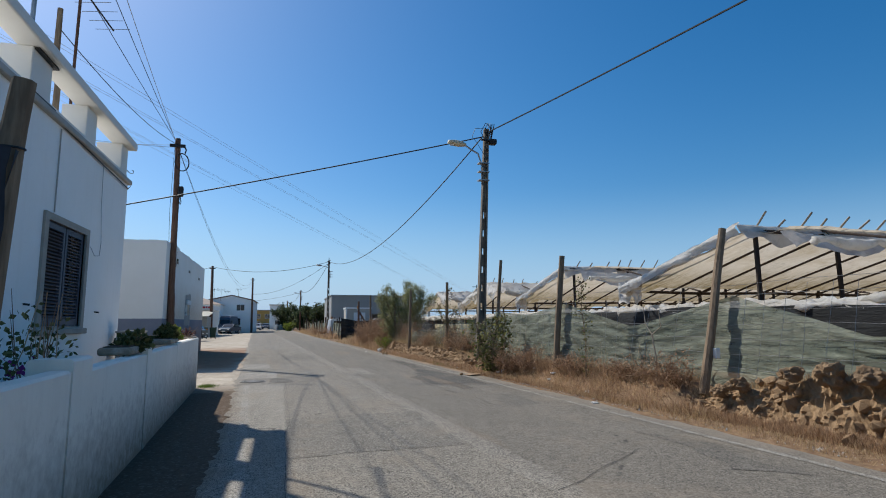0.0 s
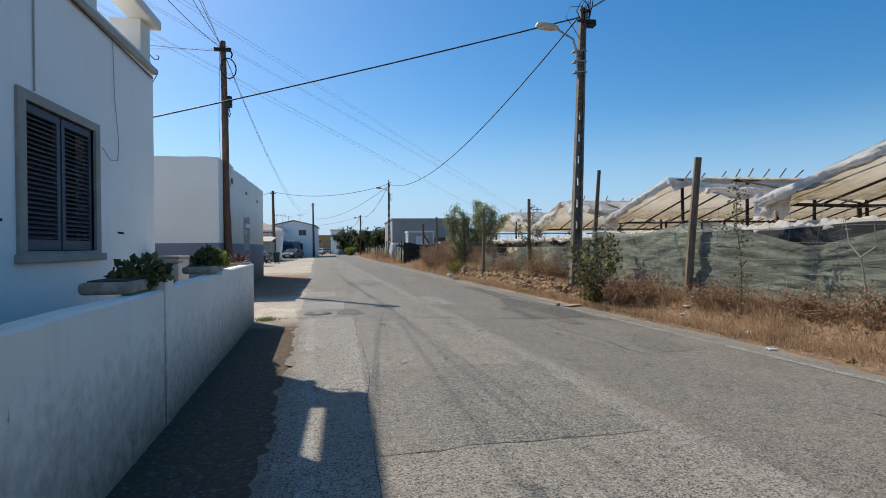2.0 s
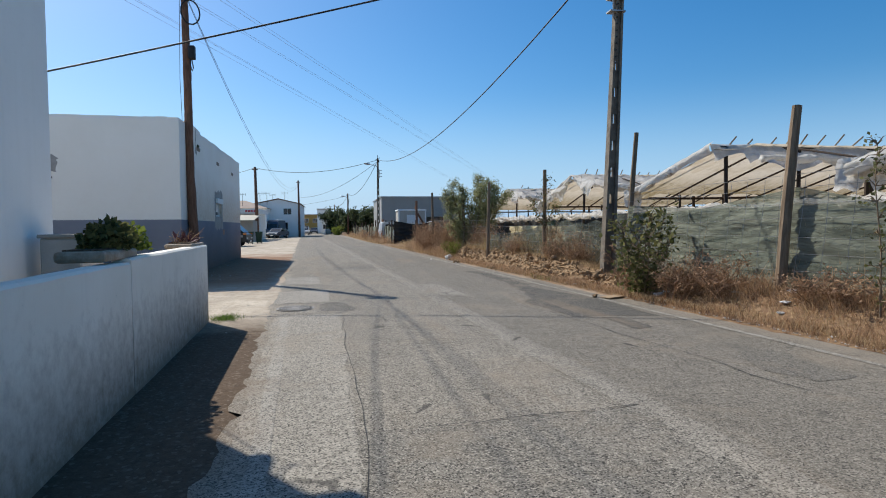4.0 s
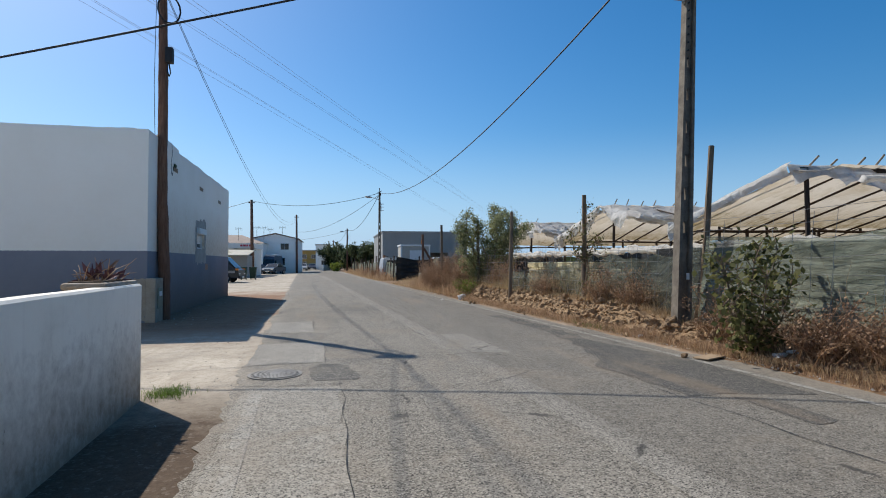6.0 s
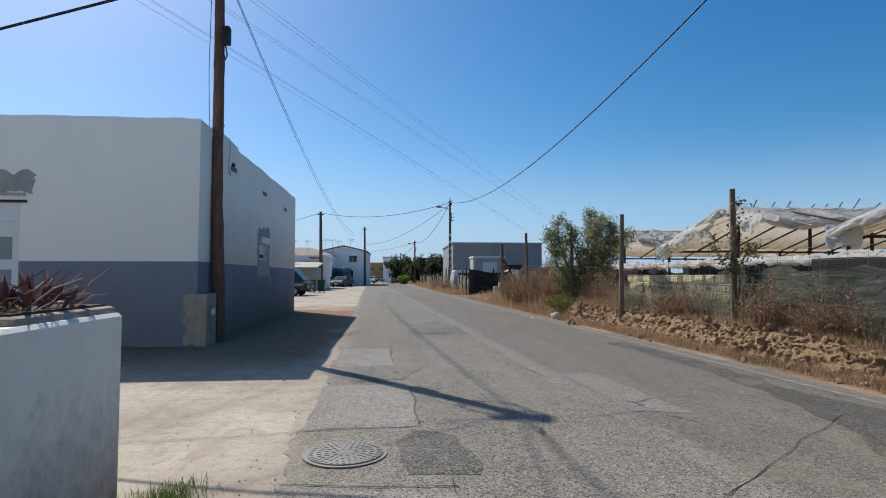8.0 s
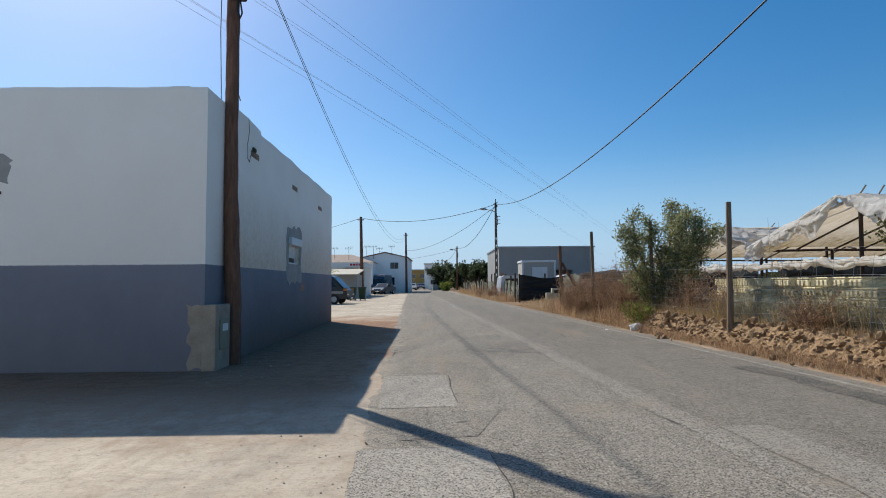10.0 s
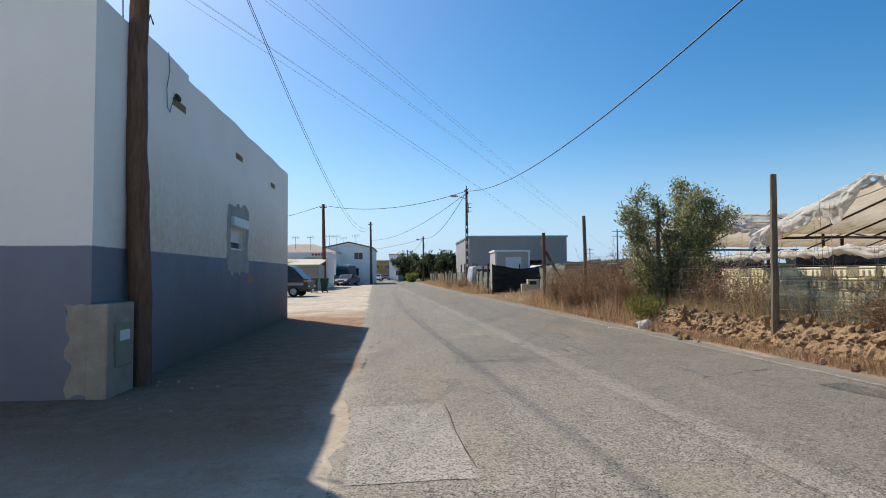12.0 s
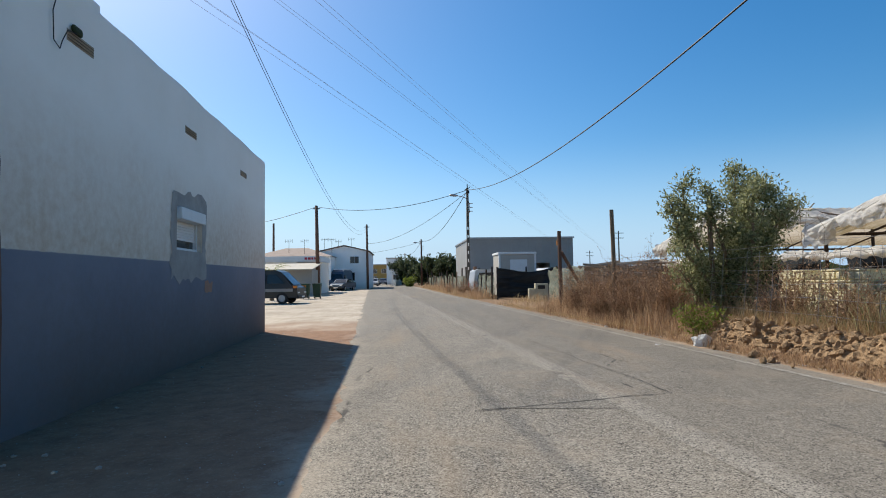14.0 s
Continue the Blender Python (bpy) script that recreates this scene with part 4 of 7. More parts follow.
for x in steps(0.3, 8.7, 28):
    box(bm, (x - 0.03, -0.03, 2.6), (x + 0.03, 0, 4.65))
part("cladding_ribs", bm, metal_grey, warehouse)

white_house = thing("gabled_house", "white two-storey gabled house at the roadside", "house", (-6.45, 97, 0))
bm = bmesh.new()
w, e, p = 6.9, 5.2, 5.95
vs = [bm.verts.new(v) for v in ((0, 0, 0), (-w, 0, 0), (-w, 0, e), (-w * 0.48, 0, p), (0, 0, e), (0, 14, 0), (-w, 14, 0), (-w, 14, e), (-w * 0.48, 14, p), (0, 14, e))]
for f in ((0, 1, 2, 3, 4), (9, 8, 7, 6, 5), (0, 4, 9, 5), (1, 6, 7, 2), (2, 7, 8, 3), (3, 8, 9, 4)):
    bm.faces.new([vs[i] for i in f][::-1])
part("wall", bm, plaster, white_house)
for a, b in (((-w - 0.2, e - 0.02), (-w * 0.48, p + 0.06)), ((-w * 0.48, p + 0.06), (0.2, e - 0.02))):
    bm = bmesh.new()
    vs = [bm.verts.new((q[0], y, q[1] + dz)) for y in (-0.2, 14.2) for q in (a, b) for dz in (0, 0.12)]
    bmesh.ops.convex_hull(bm, input=vs)
    part("roof_slope", bm, plain("tile_brown", (0.2, 0.13, 0.1), (0.15, 0.1, 0.08), 3, 0.9, 0.3), white_house)


def far_window(parent, x0, x1, z0, z1, y=-0.01, rail=True):
    fr = part("window", boxed((x0 - 0.06, y - 0.03, z0 - 0.06), (x1 + 0.06, y + 0.02, z1 + 0.06)), white_paint, parent)
    g = part("pane", boxed((x0, y - 0.045, z0), ((x0 + x1) / 2 - 0.02, y - 0.025, z1)), glass, fr)
    part("pane", boxed(((x0 + x1) / 2 + 0.02, y - 0.045, z0), (x1, y - 0.025, z1)), glass, fr)


far_window(white_house, -2.5, -1.35, 3.6, 4.5)
far_window(white_house, -5.6, -4.9, 3.6, 4.5)
far_window(white_house, -2.9, -1.9, 1.2, 2.3)

# ---- repairs, paint and ironwork on the road ----
patch([(-2.45, 15.95), (-1.37, 16.0), (-1.44, 18.07), (-2.5, 18.05)], asphalt_square, label="pale square asphalt repair")
patch([(-2.5, 19.6), (-1.62, 19.62), (-1.76, 21.78), (-2.66, 21.7)], asphalt_square, label="pale rough asphalt repair")
patch([(-1.45, 14.75), (-1.0, 14.7), (-1.05, 15.6), (-1.4, 15.9), (-1.6, 15.5)], asphalt_new, rag=0.16, label="dark asphalt repair")
patch([(-2.2, 18.3), (-1.5, 18.4), (-1.2, 19.4), (-2.3, 19.45)], asphalt_mid)
patch([(2.3, 13.2), (3.7, 13.0), (3.75, 15.2), (3.3, 17.0), (3.4, 20.3), (3.15, 22.3), (2.85, 22.2), (2.95, 19.0), (2.75, 16.5), (2.2, 14.9)], asphalt_new, rag=0.16, label="dark fresh asphalt repair along the verge")
patch([(2.95, 9.2), (3.5, 9.3), (3.55, 10.3), (3.25, 11.0), (2.95, 10.3)], asphalt_mid, rag=0.25)
patch([(2.75, 12.0), (3.05, 12.1), (3.1, 12.9), (2.8, 13.0)], asphalt_new, rag=0.1)
patch([(-2.0, -3.0), (-1.12, -3.0), (-1.14, 6.0), (-1.2, 14.4), (-2.25, 14.5), (-1.85, 6.0)], asphalt_pale, label="smoother pale strip along the road edge", rag=0.06)
patch([(3.4, 4.3), (3.9, 4.1), (3.95, 6.0), (3.5, 6.4)], asphalt_mid, rag=0.25)
patch([(0.85, 16.4), (1.4, 16.2), (1.2, 18.6), (0.75, 18.6)], asphalt_pale, label="pale scraped asphalt repair")
patch([(-1.3, 24.4), (0.1, 24.2), (0.15, 26.4), (-0.4, 28.0), (-1.3, 27.2)], asphalt_mid)
patch([(-1.15, 6.2), (1.0, 6.3), (1.02, 8.95), (-0.32, 8.87), (-1.18, 8.85)], asphalt_mid)
strip("seam_band", lambda y: 1.52 - 0.052 * y + 0.04 * wave(y * 0.5, 2), 0.32, -4, 70, seam_grey, 0.004, "pale worn seam between two lanes")
strip("edge_line", lambda y: road_right(y) - 0.12, 0.11, -10, 120, road_paint, 0.005, "worn white edge line")
strip("edge_line", lambda y: -1.3 - 0.055 * y, 0.13, -3, 14.2, worn_band, 0.007, "worn pale edge line")
bm = bmesh.new()
tar = plain("tar", (0.018, 0.018, 0.018), (0.03, 0.029, 0.028), 6, 0.8, 0.2)
for (x0, y0), (x1, y1), w_ in (((-2.35, 14.62), (-1.2, 14.5), 0.025), ((-1.12, 3.0), (-1.18, 14.6), 0.012), ((-0.35, 8.87), (1.02, 8.97), 0.025), ((-1.18, 8.86), (-0.32, 8.87), 0.015),
                               ((-2.45, 15.95), (-1.37, 16.0), 0.02), ((-1.6, 19.82), (-1.74, 21.66), 0.02), ((-1.4, 24.3), (0.9, 24.8), 0.03), ((0.95, 24.8), (0.6, 30.5), 0.02),
                               ((-1.37, 16.0), (-1.44, 18.05), 0.015), ((2.2, 13.6), (2.6, 9.0), 0.018), ((1.2, 4.2), (2.9, 5.4), 0.018), ((0.35, 14.0), (2.9, 16.1), 0.015)):
    n = max(4, int(math.hypot(x1 - x0, y1 - y0) / 0.16))
    prev = None
    for i in range(n + 1):
        t = i / n
        x = x0 + (x1 - x0) * t + 0.09 * wave(t * n * 0.21, x0 * 3, y0)
        y = y0 + (y1 - y0) * t + 0.09 * wave(t * n * 0.21, x0 * 3, y0 + 9)
        nx, ny = -(y1 - y0), (x1 - x0)
        s_ = 0.7 * w_ * (0.2 + 0.6 * abs(wave(t * n * 0.7, y0))) / math.hypot(nx, ny)
        z = road_z(x, y) + 0.008
        cur = (bm.verts.new((x - nx * s_, y - ny * s_, z)), bm.verts.new((x + nx * s_, y + ny * s_, z)))
        if prev:
            bm.faces.new((prev[0], cur[0], cur[1], prev[1]))
        prev = cur
bmesh.ops.recalc_face_normals(bm, faces=bm.faces[:])
tagged(part("road_crack", bm, tar, road, "dark open cracks"), kind="stuff")

iron = plain("cast_iron", (0.28, 0.26, 0.23), (0.2, 0.185, 0.165), 6, 0.6, 0.2, 60, 0.5)
manhole = thing("manhole_cover", "round cast-iron manhole cover set in the asphalt", "manhole cover", (-1.98, 15.25, road_z(-1.98, 15.25)))
part("frame", tubed([(0, 0, -0.04), (0, 0, 0.012)], 0.33, 32), iron, manhole)
bm = tubed([(0, 0, 0.012), (0, 0, 0.02)], 0.295, 32)
for ring in (0.07, 0.13, 0.19, 0.25):
    n = int(ring * 150)
    for i in range(n):
        a = 2 * math.pi * i / n
        beam(bm, (ring * math.cos(a), ring * math.sin(a), 0.022), ((ring + 0.035) * math.cos(a), (ring + 0.035) * math.sin(a), 0.022), 0.014, 0.004)
part("lid", bm, iron, manhole)

# ---- details of the near house ----
shutter_window = part("window_surround", wall_with_hole(bmesh.new(), -0.04, 0.035, 8.28 - HY1, 10.13 - HY1, 1.4, 3.12, WY0 - HY1, WY1 - HY1, WZ0, WZ1), stone_trim, house, "grey limestone surround")
part("sill", boxed((-0.1, 8.24 - HY1, 1.38), (0.09, 10.16 - HY1, 1.47), 0.01), stone_trim, shutter_window)
for k in range(2):
    ya = WY0 + 0.02 + k * (WY1 - WY0) / 2
    yb = ya + (WY1 - WY0) / 2 - 0.04
    ya, yb = ya - HY1, yb - HY1
    leaf = bmesh.new()
    for lo, hi in (((ya, WZ0 + 0.01), (ya + 0.07, WZ1 - 0.01)), ((yb - 0.07, WZ0 + 0.01), (yb, WZ1 - 0.01)), ((ya + 0.07, WZ0 + 0.01), (yb - 0.07, WZ0 + 0.12)), ((ya + 0.07, WZ1 - 0.1), (yb - 0.07, WZ1 - 0.01))):
        box(leaf, (-0.06, lo[0], lo[1]), (-0.015, hi[0], hi[1]))
    sh = part("shutter", leaf, shutter_blue, house, "dark slate-blue louvred shutter")
    for z in steps(WZ0 + 0.15, WZ1 - 0.14, 24):
        part("slat", beam(bmesh.new(), (-0.038, ya + 0.07, z), (-0.038, yb - 0.07, z), 0.05, 0.012, (0.6, 0, 1)), shutter_blue, sh)
part("dark_room", boxed((-0.3, WY0 - HY1, WZ0), (-0.2, WY1 - HY1, WZ1)), dark_metal, house)
for y, z in ((10.75, 1.75), (7.9, 1.8), (7.2, 1.3), (6.8, 1.35)):
    part("drain_stub", tubed([(-0.02, y - HY1, z), (0.06, y - HY1 + 0.05, z - 0.01)], 0.014, 6), dark_metal, house)
part("cable", tubed([(0.02, 10.6 - HY1, 4.45), (0.02, 10.65 - HY1, 3.6), (0.03, 10.75 - HY1, 3.0), (0.03, 10.7 - HY1, 2.75), (0.03, 10.45 - HY1, 2.72), (0.03, 10.2 - HY1, 2.85)], 0.006, 4), steel_wire, house)
part("cable", tubed([(0.03, y - HY1, 4.62 - 0.02 * i + 0.05 * wave(i, 2)) for i, y in enumerate(steps(3, 12.2, 14))], 0.012, 5), black_rubber, house)
part("conduit", tubed([(0.012, 8.62 - HY1, 4.4), (0.012, 8.62 - HY1, 3.15)], 0.01, 5), concrete_pale, house)
part("hook", tubed([(0.0, -0.12, 4.72), (0.02, 0.02, 4.7), (0.06, 0.1, 4.72), (0.06, 0.13, 4.78), (0.03, 0.12, 4.8)], 0.008, 5), dark_metal, house)
for y, z in ((7.65, 4.55), (7.65, 5.17)):
    part("slate", boxed((-0.4, y - HY1 - 0.02, z), (0.03, y - HY1 + 0.66, z + 0.03)), dark_metal, house)
roof_pole = thing("roof_pole", "weathered wooden pole standing on the flat roof", "pole", (-5.35, 10.65, 4.55))
part("pole", tubed([(0, 0, 0), (0.01, 0.02, 1.4), (-0.04, -0.03, 1.9), (-0.03, -0.05, 2.75)], [0.06, 0.055, 0.055, 0.05], 8, True, 0.04), wood_grey, roof_pole)
antenna = thing("tv_antenna", "rusty mast with a long rooftop television aerial", "antenna", (-5.2, 10.9, 4.55))
part("mast", tubed([(0, 0, 0), (0.03, 0.0, 3.7)], 0.028, 7), plain("rust", (0.16, 0.08, 0.05), (0.09, 0.05, 0.035), 9, 0.8, 0.2), antenna)
part("boom", tubed([(-0.3, -1.0, 3.75), (0.35, 0.95, 3.05)], 0.016, 6), dark_metal, antenna)
for t in steps(0.05, 0.98, 9):
    c = Vector((-0.3, -1.0, 3.75)).lerp(Vector((0.35, 0.95, 3.05)), t)
    part("element", tubed([c + Vector((-0.35, 0.12, 0.02)), c + Vector((0.35, -0.12, -0.02))], 0.006, 4), galvanised, antenna)
mast2 = thing("roof_mast", "plain grey metal mast on the roof", "antenna", (-5.2, 9.1, 4.55))
part("mast", tubed([(0, 0, 0), (0.02, 0, 3.2)], 0.035, 7), galvanised, mast2)
gate_post = thing("wooden_post", "split weathered post with dark cloth tied round it", "post", (-2.67, 2.75, 0))
part("post", tubed([(0.0, -0.05, 0.0), (0.0, 0, 1.6), (0.02, 0.05, 2.5), (0.05, 0.06, 2.86)], [0.075, 0.07, 0.066, 0.06], 9, True, 0.08), wood_grey, gate_post)
bm = sheet(lambda u, v: (0.1 * math.cos(u) * (1 + 0.35 * wave(u * 2, v * 3)) - 0.03 - 0.05 * (2.45 - v), 0.1 * math.sin(u) * (1 + 0.3 * wave(u, v * 4)) - 0.03, v), steps(0, 6.28, 14), steps(1.2, 2.45, 12))
part("cloth", bm, plain("dark_cloth", (0.035, 0.045, 0.06), (0.02, 0.024, 0.03), 4, 0.8, 0.5, 30), gate_post, "dark hanging cloth", smooth=True)
part("tie", tubed([(0.085 * math.cos(a) + 0.01, 0.085 * math.sin(a) + 0.03, 2.47 + 0.01 * math.sin(a)) for a in steps(0, 6.28, 12)], 0.006, 4), dark_metal, gate_post)

# ---- planters along the boundary wall ----
def rosette(parent, name, n, size, spread, mat, seed, up=0.4, leafw=0.3, droop=0.0):
    """Loose foliage: many small leaves round a centre."""
    rnd = np.random.default_rng(seed)
    verts, faces = [], []
    for _ in range(n):
        d = rnd.normal(size=3)
        d /= np.linalg.norm(d)
        r = rnd.uniform(0.25, 1.0) ** 0.6
        c = np.array([d[0] * spread[0] * r, d[1] * spread[1] * r, abs(d[2]) * spread[2] * r - droop * r * abs(d[1])])
        a = d + rnd.normal(size=3) * 0.6 + np.array([0, 0, up])
        a /= np.linalg.norm(a)
        b = np.cross(a, rnd.normal(size=3))
        b /= np.linalg.norm(b)
        s = size * rnd.uniform(0.6, 1.3)
        i = len(verts)
        verts += [tuple(c), tuple(c + a * s * 0.5 + b * s * leafw), tuple(c + a * s), tuple(c + a * s * 0.5 - b * s * leafw)]
        faces.append((i, i + 1, i + 2, i + 3))
    ob = new(name, raw(name, verts, faces, mat))
    ob.parent = parent
    return ob


def planter(y, length, h0, foliage, label, hgt=0.09, plant=None):
    ob = thing("planter_box", label, "planter", (wall_x(y) - 0.2, y, h0), rz=2.9, group="planters on the wall")
    part("trough", boxed((-0.2, -length / 2, 0), (0.16, length / 2, hgt), 0.03, 2), plaster_wall, ob)
    part("soil", boxed((-0.15, -length / 2 + 0.05, hgt), (0.11, length / 2 - 0.05, hgt + 0.012)), dirt, ob)
    return ob


pl = planter(6.95, 0.75, 1.18, leaf_fig, "white planter trough with trailing green geranium")
bush_a = thing("trailing_plant", "trailing dark green geranium spilling over the planter", "plant", (wall_x(7.25) - 0.16, 7.25, 1.27))
rosette(bush_a, "leaves", 360, 0.07, (0.2, 0.42, 0.18), leaf_fig, 3, 0.2, 0.42, 0.1)
for i in range(6):
    part("stem", tubed([(0, 0, 0), (0.1, 0.12 * i - 0.3, 0.08), (0.16, 0.22 * i - 0.5, 0.12 + 0.06 * wave(i, 3))], 0.006, 5), twig, bush_a)
pl = planter(10.2, 0.9, 1.19, leaf_fig, "white planter trough with a clipped green shrub")
bush_b = thing("shrub", "rounded bright green succulent shrub in the planter", "plant", (wall_x(10.4) - 0.2, 10.4, 1.27))
rosette(bush_b, "leaves", 900, 0.06, (0.17, 0.42, 0.26), leaf_fig, 5, 0.5, 0.4)
bush_b2 = thing("shrub", "lime green leafy tuft in the planter", "plant", (wall_x(10.85) - 0.15, 10.85, 1.24))
rosette(bush_b2, "leaves", 350, 0.055, (0.14, 0.2, 0.26), leaf_lime, 6, 0.6, 0.4)
pl = planter(13.75, 1.0, 1.17, leaf_fig, "low white planter slab at the end of the wall", 0.07)
bush_c = thing("dry_plant", "withered reddish succulent with bare twigs", "plant", (wall_x(13.7) - 0.2, 13.7, 1.25))
rosette(bush_c, "leaves", 60, 0.13, (0.14, 0.3, 0.05), plain("red_leaf", (0.16, 0.06, 0.06), (0.10, 0.05, 0.055), 6, 0.7, 0), 8, 0.7, 0.14)
bm = bmesh.new()
rnd = random.Random(4)
for i in range(40):
    a = Vector((rnd.uniform(-0.1, 0.1), rnd.uniform(-0.3, 0.3), 0))
    b = a + Vector((rnd.uniform(-0.15, 0.15), rnd.uniform(-0.25, 0.25), rnd.uniform(0.03, 0.22)))
    tube(bm, [a, a.lerp(b, 0.5) + Vector((0, 0, 0.03)), b], [0.005, 0.004, 0.002], 4)
tagged(part("twig_mass", bm, twig, bush_c, "bare dry twigs"), kind="stuff")
flowers = thing("flowering_shrub", "thin flowering shrub with purple blossom behind the wall", "plant", (-3.1, 4.55, 1.1))
rosette(flowers, "leaves", 260, 0.05, (0.3, 0.35, 0.6), leaf_fig, 12, 0.4, 0.35)
rosette(flowers, "blossom", 30, 0.045, (0.25, 0.3, 0.2), plain("purple_petal", (0.30, 0.04, 0.26), (0.22, 0.03, 0.2), 5, 0.6, 0), 13, 0.2, 0.45)
bm = bmesh.new()
for i in range(16):
    a = Vector((rnd.uniform(-0.15, 0.15), rnd.uniform(-0.2, 0.2), -0.2))
    b = a + Vector((rnd.uniform(-0.15, 0.2), rnd.uniform(-0.2, 0.2), rnd.uniform(0.5, 1.0)))
    tube(bm, [a, a.lerp(b, 0.5) + Vector((rnd.uniform(-0.05, 0.05), 0, 0)), b], [0.005, 0.004, 0.002], 4)
tagged(part("stem_tangle", bm, twig, flowers), kind="stuff")
trough = thing("stone_trough", "plain concrete trough standing inside the wall", "trough", (-4.1, 11.95, 1.0))
part("body", boxed((-0.25, -0.3, -1.0), (0.15, 0.3, 0.36), 0.015), concrete_pale, trough)
part("rim", boxed((-0.27, -0.32, 0.36), (0.17, 0.32, 0.4), 0.01), stone_trim, trough)

# ---- details of the two-tone building; its own x runs out of the side wall ----


def ragged(name, y0, y1, z0, z1, mat, hole=None, x=0.006, amp=0.1, facing="x"):
    """A thin skin of bare cement with an uneven outline, round a hole if one is given."""
    bm = bmesh.new()
    cy, cz = (y0 + y1) / 2, (z0 + z1) / 2
    outer, inner = [], []
    n = 48
    for i in range(n):
        a = 2 * math.pi * i / n
        c, s = math.cos(a), math.sin(a)
        m = max(abs(c), abs(s))
        py, pz = cy + c / m * (y1 - y0) / 2, cz + s / m * (z1 - z0) / 2
        py += amp * wave(py * 5, pz * 5, 2)
        pz += amp * wave(py * 5, pz * 5, 8)
        outer.append((py, pz))
        if hole:
            inner.append((min(max(cy + c / m * 99, hole[0]), hole[1]) if abs(c) / m > 0.999 else (hole[0] + hole[1]) / 2 + c / m * (hole[1] - hole[0]) / 2,
                          (hole[2] + hole[3]) / 2 + s / m * (hole[3] - hole[2]) / 2))
        else:
            inner.append((cy, cz))
    def v(p):
        return (x, p[0], p[1]) if facing == "x" else (p[0], -x, p[1])
    o, q = [bm.verts.new(v(p)) for p in outer], [bm.verts.new(v(p)) for p in inner]
    for i in range(n):
        k = (i + 1) % n
        bm.faces.new((o[i], o[k], q[k], q[i]))
    bmesh.ops.remove_doubles(bm, verts=bm.verts[:], dist=0.0005)
    bmesh.ops.recalc_face_normals(bm, faces=bm.faces[:])
    return part(name, bm, mat, barn, "rough bare cement patch")


mid_cement = plain("mid_cement", (0.43, 0.365, 0.28), (0.31, 0.255, 0.19), 4, 0.95, 0.5, 40)
cement = plain("bare_cement", (0.42, 0.4, 0.365), (0.31, 0.295, 0.27), 3, 0.95, 0.5, 40)
ragged("cement_patch", 5.15, 6.85, 1.42, 2.9, cement, (SY0, SY1, SZ0, SZ1), amp=0.14)
win = part("window", wall_with_hole(bmesh.new(), -0.16, -0.08, SY0, SY1, SZ0, SZ1, SY0 + 0.06, SY1 - 0.06, SZ0 + 0.05, SZ1 - 0.05), white_paint, barn)
part("shutter_box", boxed((-0.12, SY0 + 0.0, SZ1 - 0.2), (0.09, SY1 - 0.05, SZ1 - 0.005), 0.01), white_paint, win)
for z in steps(SZ0 + 0.2, SZ1 - 0.22, 6):
    part("slat", boxed((-0.13, SY0 + 0.06, z - 0.022), (-0.11, SY1 - 0.06, z + 0.022), 0.006), white_paint, win)
part("pane", boxed((-0.15, SY0 + 0.06, SZ0 + 0.05), (-0.14, SY1 - 0.06, SZ1 - 0.2)), glass, win)
for y0, z0, broken in ((2.25, 4.02, True), (5.75, 3.92, False), (9.25, 3.84, False)):
    v = part("vent", boxed((-0.06, y0, z0), (0.003, y0 + 0.55, z0 + 0.13)), mid_cement, barn, "bare cement slot vent")
    for z in (z0 + 0.03, z0 + 0.065, z0 + 0.1):
        part("louvre", beam(bmesh.new(), (0.004, y0 + 0.02, z), (0.004, y0 + 0.53, z), 0.03, 0.008, (0.7, 0, 1)), concrete, v)
part("cable", tubed([(0.03, 2.0, 4.75), (0.04, 2.02, 4.45), (0.03, 1.95, 4.2), (0.03, 1.97, 3.9), (0.03, 2.08, 3.85), (0.03, 2.12, 3.95), (0.04, 2.2, 4.1), (0.03, 2.45, 4.15)], 0.006, 5), black_rubber, barn)
part("bracket", tubed([(0.0, 1.3, 4.8), (0.05, 1.3, 5.0), (0.1, 1.28, 4.85)], 0.012, 5), dark_metal, barn)
part("moss", boxed((0.004, 2.3, 4.13), (0.05, 2.5, 4.22), 0.03, 2), leaf_far, barn)
ragged("chipped_paint", 6.8, 7.2, 1.2, 1.4, plain("bare_brick", (0.36, 0.2, 0.13), (0.42, 0.26, 0.18), 8, 0.9, 0.3), None, 0.005, 0.12)
# meter cabinet built against the corner
block = part("meter_pier", boxed((-0.03, -0.04, -0.1), (0.2, 0.62, 1.06), 0.02, 2), mid_cement, barn, "bare cement pier")
ragged("cement_patch", -0.24, -0.02, 0.02, 1.08, mid_cement, None, 0.005, 0.12, "y")
lid = part("meter_door", boxed((0.2, 0.12, 0.32), (0.225, 0.52, 0.82), 0.008), plain("pale_door", (0.29, 0.28, 0.2), (0.24, 0.23, 0.165), 5, 0.6, 0.1), barn, "pale plastic meter door")
part("label_plate", boxed((0.225, 0.2, 0.62), (0.229, 0.44, 0.74)), white_paint, lid)
# metal door in the front wall
door = part("door", boxed((DX0 + 0.03, 0.05, 0.0), (DX1 - 0.03, 0.1, DZ - 0.4)), white_paint, barn, "white metal door with glazed panes")
for z0, z1 in ((0.95, 1.55), (1.75, 2.2), (0.2, 0.75)):
    part("panel", boxed((DX0 + 0.15, 0.035, z0), (DX1 - 0.16, 0.055, z1)), plain("grey_pane", (0.30, 0.31, 0.31), (0.26, 0.27, 0.27), 3, 0.3, 0), door)
part("handle", tubed([(DX1 - 0.1, 0.05, 1.2), (DX1 - 0.1, 0.0, 1.2), (DX1 - 0.02, -0.01, 1.2)], 0.012, 6), dark_metal, door)
